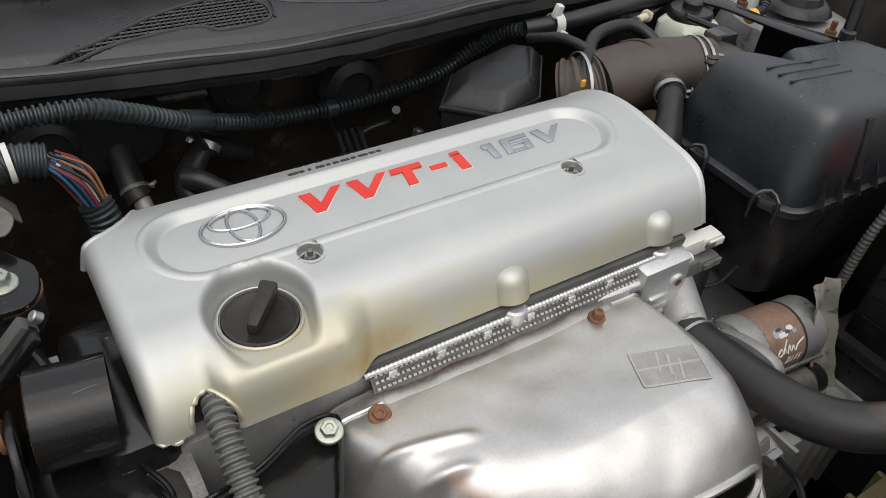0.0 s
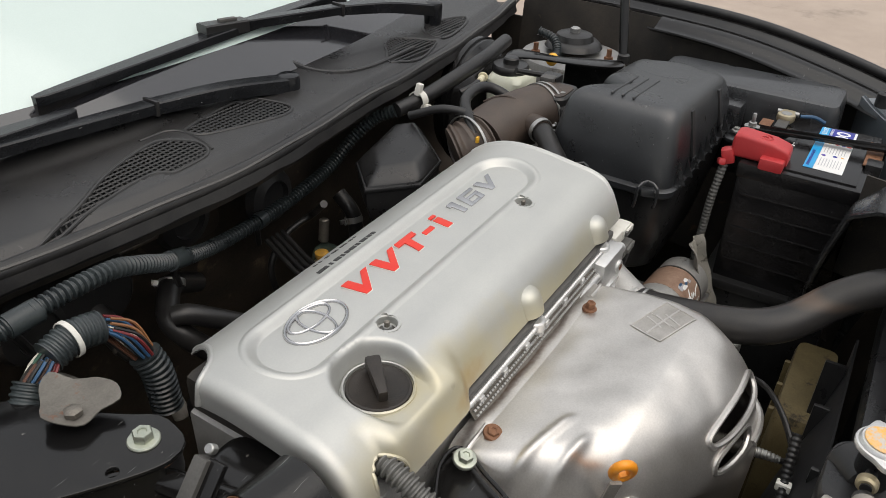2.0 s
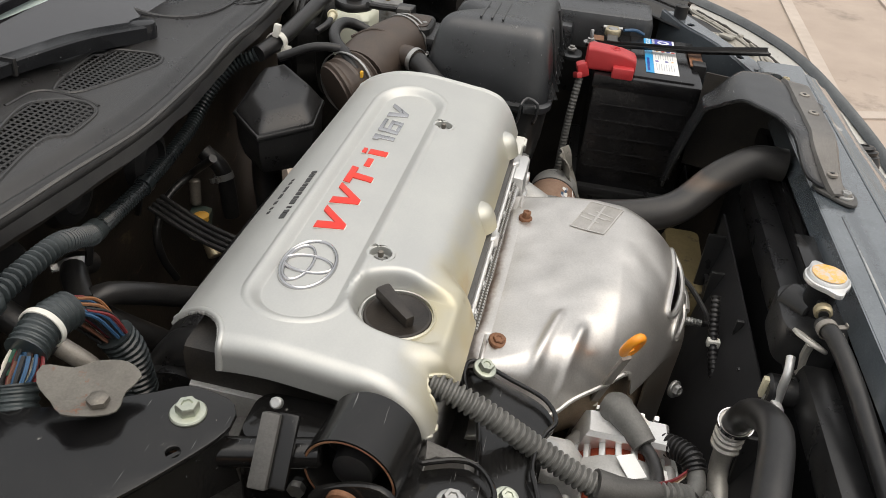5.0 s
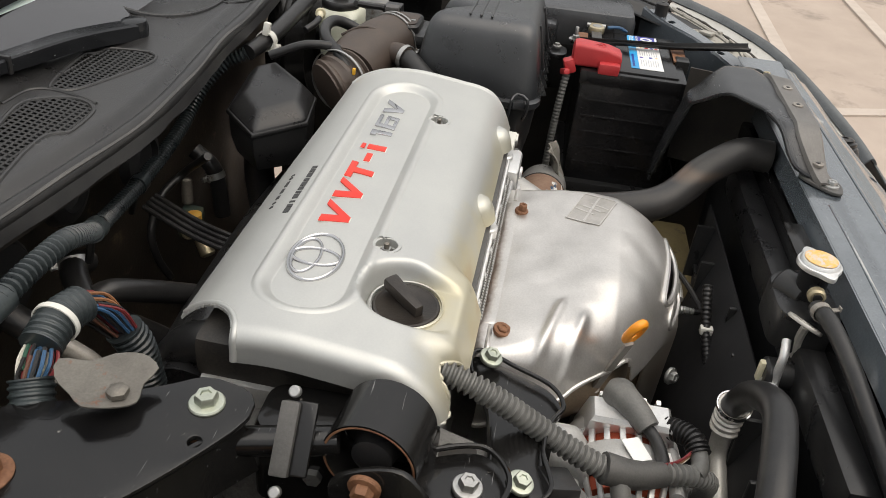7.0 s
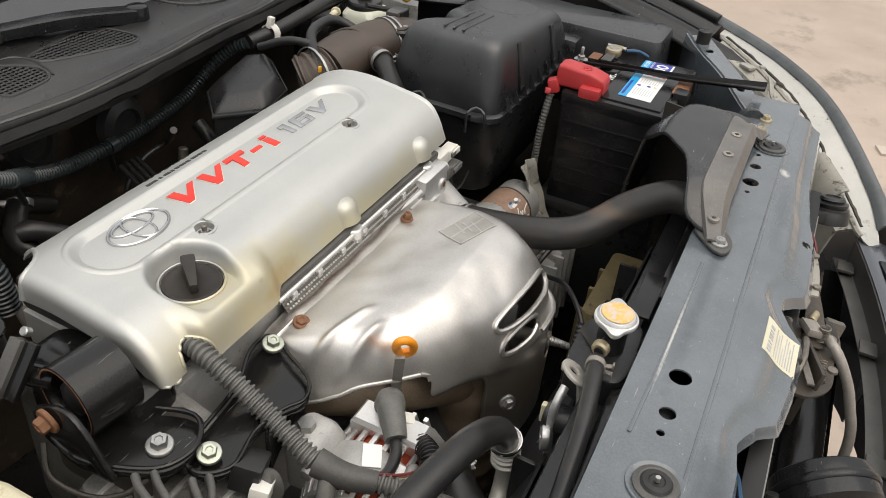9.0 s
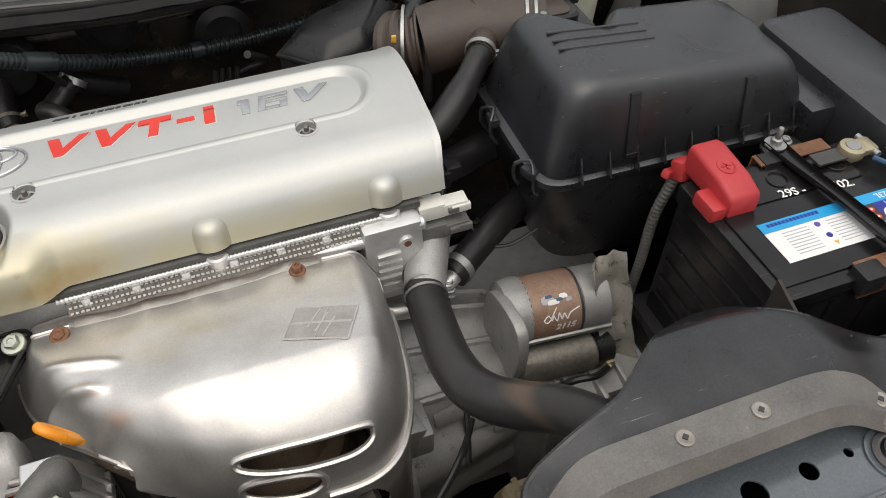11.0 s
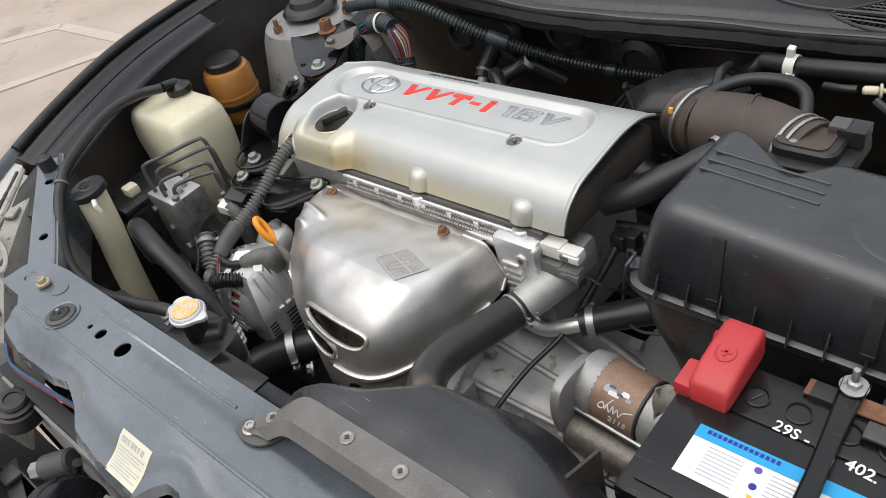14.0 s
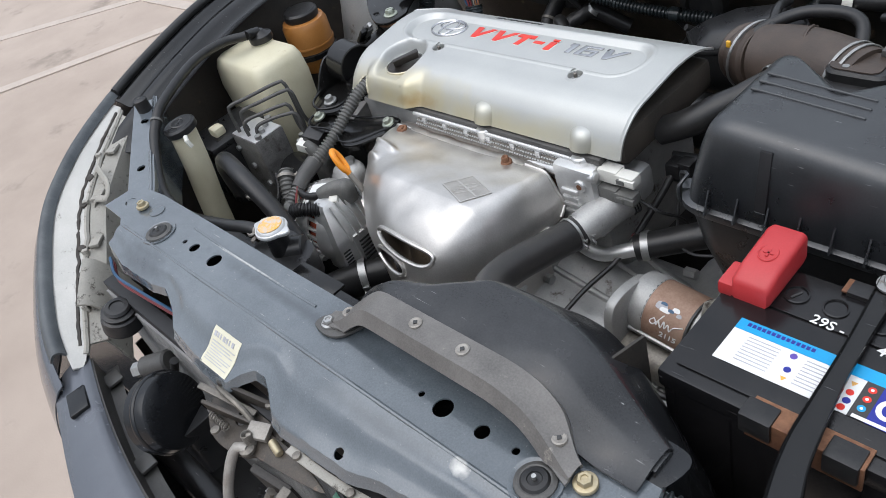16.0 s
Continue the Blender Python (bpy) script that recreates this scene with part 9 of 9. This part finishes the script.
part("cap", lathe([(0.0085, 0), (0.0085, 0.006), (0.005, 0.008)], 14, Matrix.Translation((0.098, 0.330, 0.735))), "yellow", valve)
valve.matrix_world = Matrix.Translation((0.0415, -0.0775, -0.284)) @ Matrix.Scale(1.30, 4)
solo("coolant_hose", tube([(0.238, 0.272, 0.775), (0.236, 0.275, 0.73), (0.230, 0.268, 0.68), (0.226, 0.26, 0.62)], 0.022, 18), "rubber", "thick black hose standing behind the engine", "hose")
solo("hose_clip", clamp((0.257, 0.354, 0.698), (0.1, 0.3, 0.9), 0.0135, 0.010, "steel"), "steel", "bright spring clip on a short hose", "clip")
solo("coolant_hose", tube([(0.258, 0.385, 0.735), (0.257, 0.358, 0.712), (0.257, 0.350, 0.680), (0.255, 0.345, 0.63)], 0.0128, 16), "rubber", "short black hose behind the engine", "hose")
for at in ((-0.206, 0.345, 0.755),):
    p = Vector(at)
    stub = thing("heater_stub", "black rubber heater joint with a pale metal pipe", "heater pipe", "heater stubs")
    part("joint", tube([p + Vector((0.0, 0.045, 0.028)), p, p + Vector((0.004, -0.018, -0.012))], 0.0155, 16), "rubber", stub)
    part("pipe", tube([p + Vector((0.004, -0.014, -0.010)), p + Vector((0.008, -0.05, -0.04)), p + Vector((0.010, -0.075, -0.09))], 0.0105, 14), "dullpipe", stub)
    part("clip", clamp(p + Vector((0.001, -0.006, -0.004)), (0.1, -0.8, -0.55), 0.0156, 0.005, "rust2"), "rust2", stub)
flange_plate = thing("heater_flange", "rounded black rubber flange on the firewall", "flange")
part("plate", rings([[Vector((-0.225 + q[0], 0.392 - d, 0.800 + q[1])) for q in rrect(0.150 * g, 0.085 * g, 0.036 * g, 0)] for g, d in ((1.08, 0.0), (1.0, 0.012), (0.94, 0.016), (0.6, 0.016))]), "rubber", flange_plate)

# ---- the nose: latch, horn, condenser, wires ----
condenser = thing("condenser", "fine-finned condenser behind the nose, dusty grey", "condenser")
part("core", span(-0.30, 0.50, -0.597, -0.577, 0.40, 0.806, 0.002), "mesh", condenser)
for k in range(60):
    part("fin", span(-0.298, 0.498, -0.6005, -0.5965, 0.405 + k * 0.0065, 0.4075 + k * 0.0065), "fins", condenser)
horn = thing("horn", "black plastic disc-shaped horn cover beside the latch", "horn")
hm = Matrix.Translation((-0.032, -0.656, 0.757)) @ Vector((0.827, 0.480, 0.294)).to_track_quat("Z", "Y").to_matrix().to_4x4()
part("disc", lathe([(0.044, -0.030), (0.051, -0.024), (0.0520, 0.0), (0.049, 0.010), (0.046, 0.012), (0.0, 0.013)], 44, hm), "gloss", horn)
part("step", lathe([(0.0525, -0.010), (0.0540, -0.008), (0.0540, -0.004), (0.0525, -0.002)], 44, hm), "gloss", horn)
part("skirt", rings([[Vector((-0.040 + q[0] + dx, -0.645 + q[1] * 0.6, z)) for q in rrect(w, 0.075, 0.012, 0)] for w, z, dx in ((0.075, 0.735, 0.0), (0.070, 0.700, -0.006), (0.085, 0.660, -0.014), (0.100, 0.648, -0.018))]), "plastic", horn)
part("stalk", tube([(-0.085, -0.61, 0.775), (-0.10, -0.62, 0.74), (-0.11, -0.64, 0.69)], 0.006, 10), "rubber", horn)
latch = thing("hood_latch", "grimy steel hood latch with a spring on the nose", "hood latch")
part("base", plate(smooth_loop([(0.055, -0.588), (0.150, -0.578), (0.175, -0.600), (0.150, -0.640), (0.085, -0.648), (0.045, -0.620)], 0.008), 0.005, ((0.105, -0.612, 0.009),), 0.0015, tilted(0.105, -0.612, 0.797, 14)), "grime", latch)
part("cheek", box(0.085, 0.006, 0.034, 0.002, pose(0.100, -0.594, 0.806, 0, 6, 14)), "inner", latch)
part("cheek", box(0.085, 0.005, 0.022, 0.002, pose(0.098, -0.618, 0.802, 10, 8, 16)), "grime", latch)
part("hook", tube([(0.050, -0.604, 0.812), (0.075, -0.608, 0.820), (0.105, -0.608, 0.818), (0.125, -0.609, 0.808), (0.135, -0.612, 0.795)], 0.0038, 8), "rust2", latch)
part("spring", tube([(0.147 + 0.0055 * math.cos(k * 0.9), -0.626 + 0.0055 * math.sin(k * 0.9), 0.798 + 0.0003 * k) for k in range(64)], 0.0010, 5, 0.003), "rust2", latch)
part("small_spring", tube([(0.070 + 0.0008 * k, -0.632 + 0.0045 * math.cos(k * 1.1), 0.800 + 0.0045 * math.sin(k * 1.1)) for k in range(44)], 0.0009, 5, 0.002), "rust2", latch)
part("tab", box(0.027, 0.020, 0.010, 0.003, pose(0.150, -0.613, 0.808, 12, 6, 25)), "dullpipe", latch)
part("plate", plate(smooth_loop([(0.130, -0.612), (0.190, -0.604), (0.252, -0.611), (0.258, -0.617), (0.19, -0.630), (0.14, -0.634)], 0.008), 0.0025, (), 0.0008, tilted(0.19, -0.618, 0.797, 18, 4)), "grime", latch)
part("brass_pin", rod((0.170, -0.612, 0.804), (0.190, -0.616, 0.802), 0.0050, 14, 0.001), "gold", latch)
part("lever", box(0.090, 0.008, 0.003, 0.001, pose(0.080, -0.610, 0.812, 0, 8, 12)), "rust2", latch)
for at in ((0.060, -0.600, 0.812), (0.138, -0.585, 0.815), (0.095, -0.642, 0.800)):
    part("rivet", lathe([(0.006, 0), (0.0055, 0.003), (0.0, 0.004)], 14, Matrix.Translation(at)), "rust2", latch)
stay = thing("centre_brace", "grey steel brace running down the nose", "brace")
part("strip", tube([(0.150, -0.634, 0.800), (0.138, -0.640, 0.801), (0.134, -0.655, 0.785), (0.131, -0.679, 0.74), (0.128, -0.700, 0.66), (0.125, -0.70, 0.45)], 0.0062, 10, 0.01), "dullpipe", stay)
part("head", lathe([(0.009, 0), (0.009, 0.004), (0.005, 0.006)], 18, pose(0.150, -0.634, 0.798)), "rust2", stay)
sens = thing("impact_sensor", "grimy grey sensor body in front of the condenser", "sensor")
part("body", rod((-0.115, -0.610, 0.757), (-0.150, -0.638, 0.747), 0.016, 18, 0.003), "dusty", sens)
part("nut", rod((-0.150, -0.638, 0.747), (-0.162, -0.648, 0.744), 0.011, 6), "steel", sens)
lampback = thing("lamp_socket", "black rubber lamp boot behind the headlamp", "lamp boot", "lamp boots")
lm = Matrix.Translation((-0.222, -0.612, 0.802)) @ Vector((0.25, 0.1, 1)).to_track_quat("Z", "Y").to_matrix().to_4x4()
part("boot", lathe([(0.030, -0.03), (0.028, -0.014), (0.0265, -0.012), (0.0265, -0.009), (0.0225, -0.007), (0.0240, -0.004), (0.0240, -0.001), (0.018, 0.001), (0.019, 0.004), (0.016, 0.007), (0.0105, 0.0075), (0.010, 0.0055), (0.0, 0.005)], 30, lm), "rubber", lampback)
part("plug", box(0.026, 0.030, 0.02, 0.004, lm @ pose(0.02, 0.01, -0.02)), "plastic", lampback)
copy_thing(lampback, Matrix.Translation((2 * XC, 0, 0)) @ Matrix.Translation((0.45, 0.0, 0.0)))
for k, (mt, dz) in enumerate((("w_red", 0.0), ("w_blue", 0.005), ("w_red", -0.006))):
    solo("loose_wire", tube([(-0.275, -0.572, 0.840 + dz), (-0.239, -0.585, 0.832 + dz), (-0.18, -0.580, 0.825 + dz), (-0.128, -0.572, 0.815 + dz), (-0.10, -0.564, 0.800 + dz)], 0.0022, 6), mt, "loose red and blue wire by the condenser" if k != 1 else "loose blue wire by the condenser", "wire", "loose wires")

nose_lead = thing("nose_wiring", "thin black wiring with a green plug under the radiator support", "wiring")
part("lead", tube([(0.300, -0.580, 0.820), (0.276, -0.592, 0.815), (0.268, -0.600, 0.806), (0.281, -0.606, 0.797), (0.310, -0.606, 0.785), (0.345, -0.604, 0.770)], 0.0022, 6), "rubber", nose_lead)
part("lead", tube([(0.345, -0.590, 0.815), (0.318, -0.600, 0.806), (0.300, -0.606, 0.792), (0.292, -0.608, 0.770)], 0.0022, 6), "rubber", nose_lead)
part("wire", tube([(0.360, -0.592, 0.812), (0.340, -0.602, 0.805), (0.330, -0.606, 0.790)], 0.0016, 6), "w_red", nose_lead)
part("green_plug", box(0.022, 0.010, 0.010, 0.002, pose(0.284, -0.607, 0.790, 0, 20, 10)), "w_green", nose_lead, "green plastic plug")
edge_strip = thing("edge_strip", "pale torn steel strip along the support edge", "strip")
part("strip", bar([(0.205, -0.608, 0.815), (0.250, -0.606, 0.814), (0.290, -0.602, 0.811), (0.335, -0.594, 0.806)], 0.010, 0.0025), "lamprim", edge_strip)
for x, y, z in ((0.222, -0.609, 0.8165), (0.301, -0.602, 0.812)):
    part("rivet", lathe([(0.0052, 0), (0.0048, 0.003), (0.0, 0.004)], 12, pose(x, y, z)), "rust2", edge_strip)
latch_post = thing("latch_post", "dark pressed-steel post below the hood latch", "post")
part("post", box(0.055, 0.010, 0.130, 0.003, pose(0.178, -0.632, 0.725, 8, 12, 10)), "inner", latch_post)
part("flange", box(0.012, 0.022, 0.125, 0.002, pose(0.203, -0.638, 0.722, 8, 12, 10)), "rust2", latch_post)
part("bolt", rod((0.176, -0.637, 0.748), (0.175, -0.648, 0.748), 0.008, 6), "steel", latch_post)
part("hook_arm", tube([(0.196, -0.646, 0.775), (0.190, -0.654, 0.760), (0.196, -0.656, 0.742), (0.206, -0.652, 0.735)], 0.0048, 8), "rust2", latch_post)

# ---- underside, so that the bay is closed ----
solo("under_tray", span(-0.75, 1.0, -0.62, 0.50, 0.22, 0.235), "plastic", "black splash tray under the engine", "splash tray", kind="structure")
solo("nose_tray", span(-0.46, 0.74, -0.735, -0.600, 0.440, 0.452), "plastic", "black splash tray under the nose", "splash tray", kind="structure")
solo("subframe", add(span(-0.55, 0.85, -0.28, -0.20, 0.26, 0.34, 0.02), span(-0.55, 0.85, 0.15, 0.28, 0.26, 0.36, 0.02)), "blackpaint", "black front subframe under the engine", "subframe", kind="structure")
block = thing("engine_block", "cast aluminium engine block and oil pan below the head", "engine block")
part("crankcase", span(-0.26, 0.14, -0.13, 0.14, 0.40, 0.60, 0.015), "cast", block)
part("oil_pan", span(-0.25, 0.13, -0.12, 0.13, 0.27, 0.395, 0.02), "cast", block)
part("pan_flange", span(-0.268, 0.148, -0.138, 0.148, 0.391, 0.404, 0.003), "rust2", block)
for k in range(6):
    part("rib", span(-0.235 + 0.065 * k, -0.227 + 0.065 * k, -0.142, -0.126, 0.41, 0.595, 0.002), "cast", block)
for k in range(4):
    part("end_rib", span(-0.272, -0.258, -0.10 + 0.062 * k, -0.092 + 0.062 * k, 0.41, 0.595, 0.002), "cast", block)
for s in (-1, 1):
    # the liner bends inwards and lies lower towards the nose
    wall = grid(lambda u, v: (XC + s * (0.862 - 0.30 * ease(0.50, 0.0, u)), -0.60 + 1.10 * u, 0.23 + (0.36 + 0.21 * ease(0.34, 0.44, u) + 0.06 * ease(0.42, 0.55, u)) * v), steps(0, 1, 30), steps(0, 1, 4), 0.004)
    solo("side_wall", wall, "inner", "dark wheel arch liner closing the bay", "liner", kind="structure")
solo("bumper_beam", span(-0.42, 0.68, -0.70, -0.66, 0.48, 0.58, 0.01), "blackpaint", "black bumper reinforcement beam in the nose", "bumper beam", kind="structure")
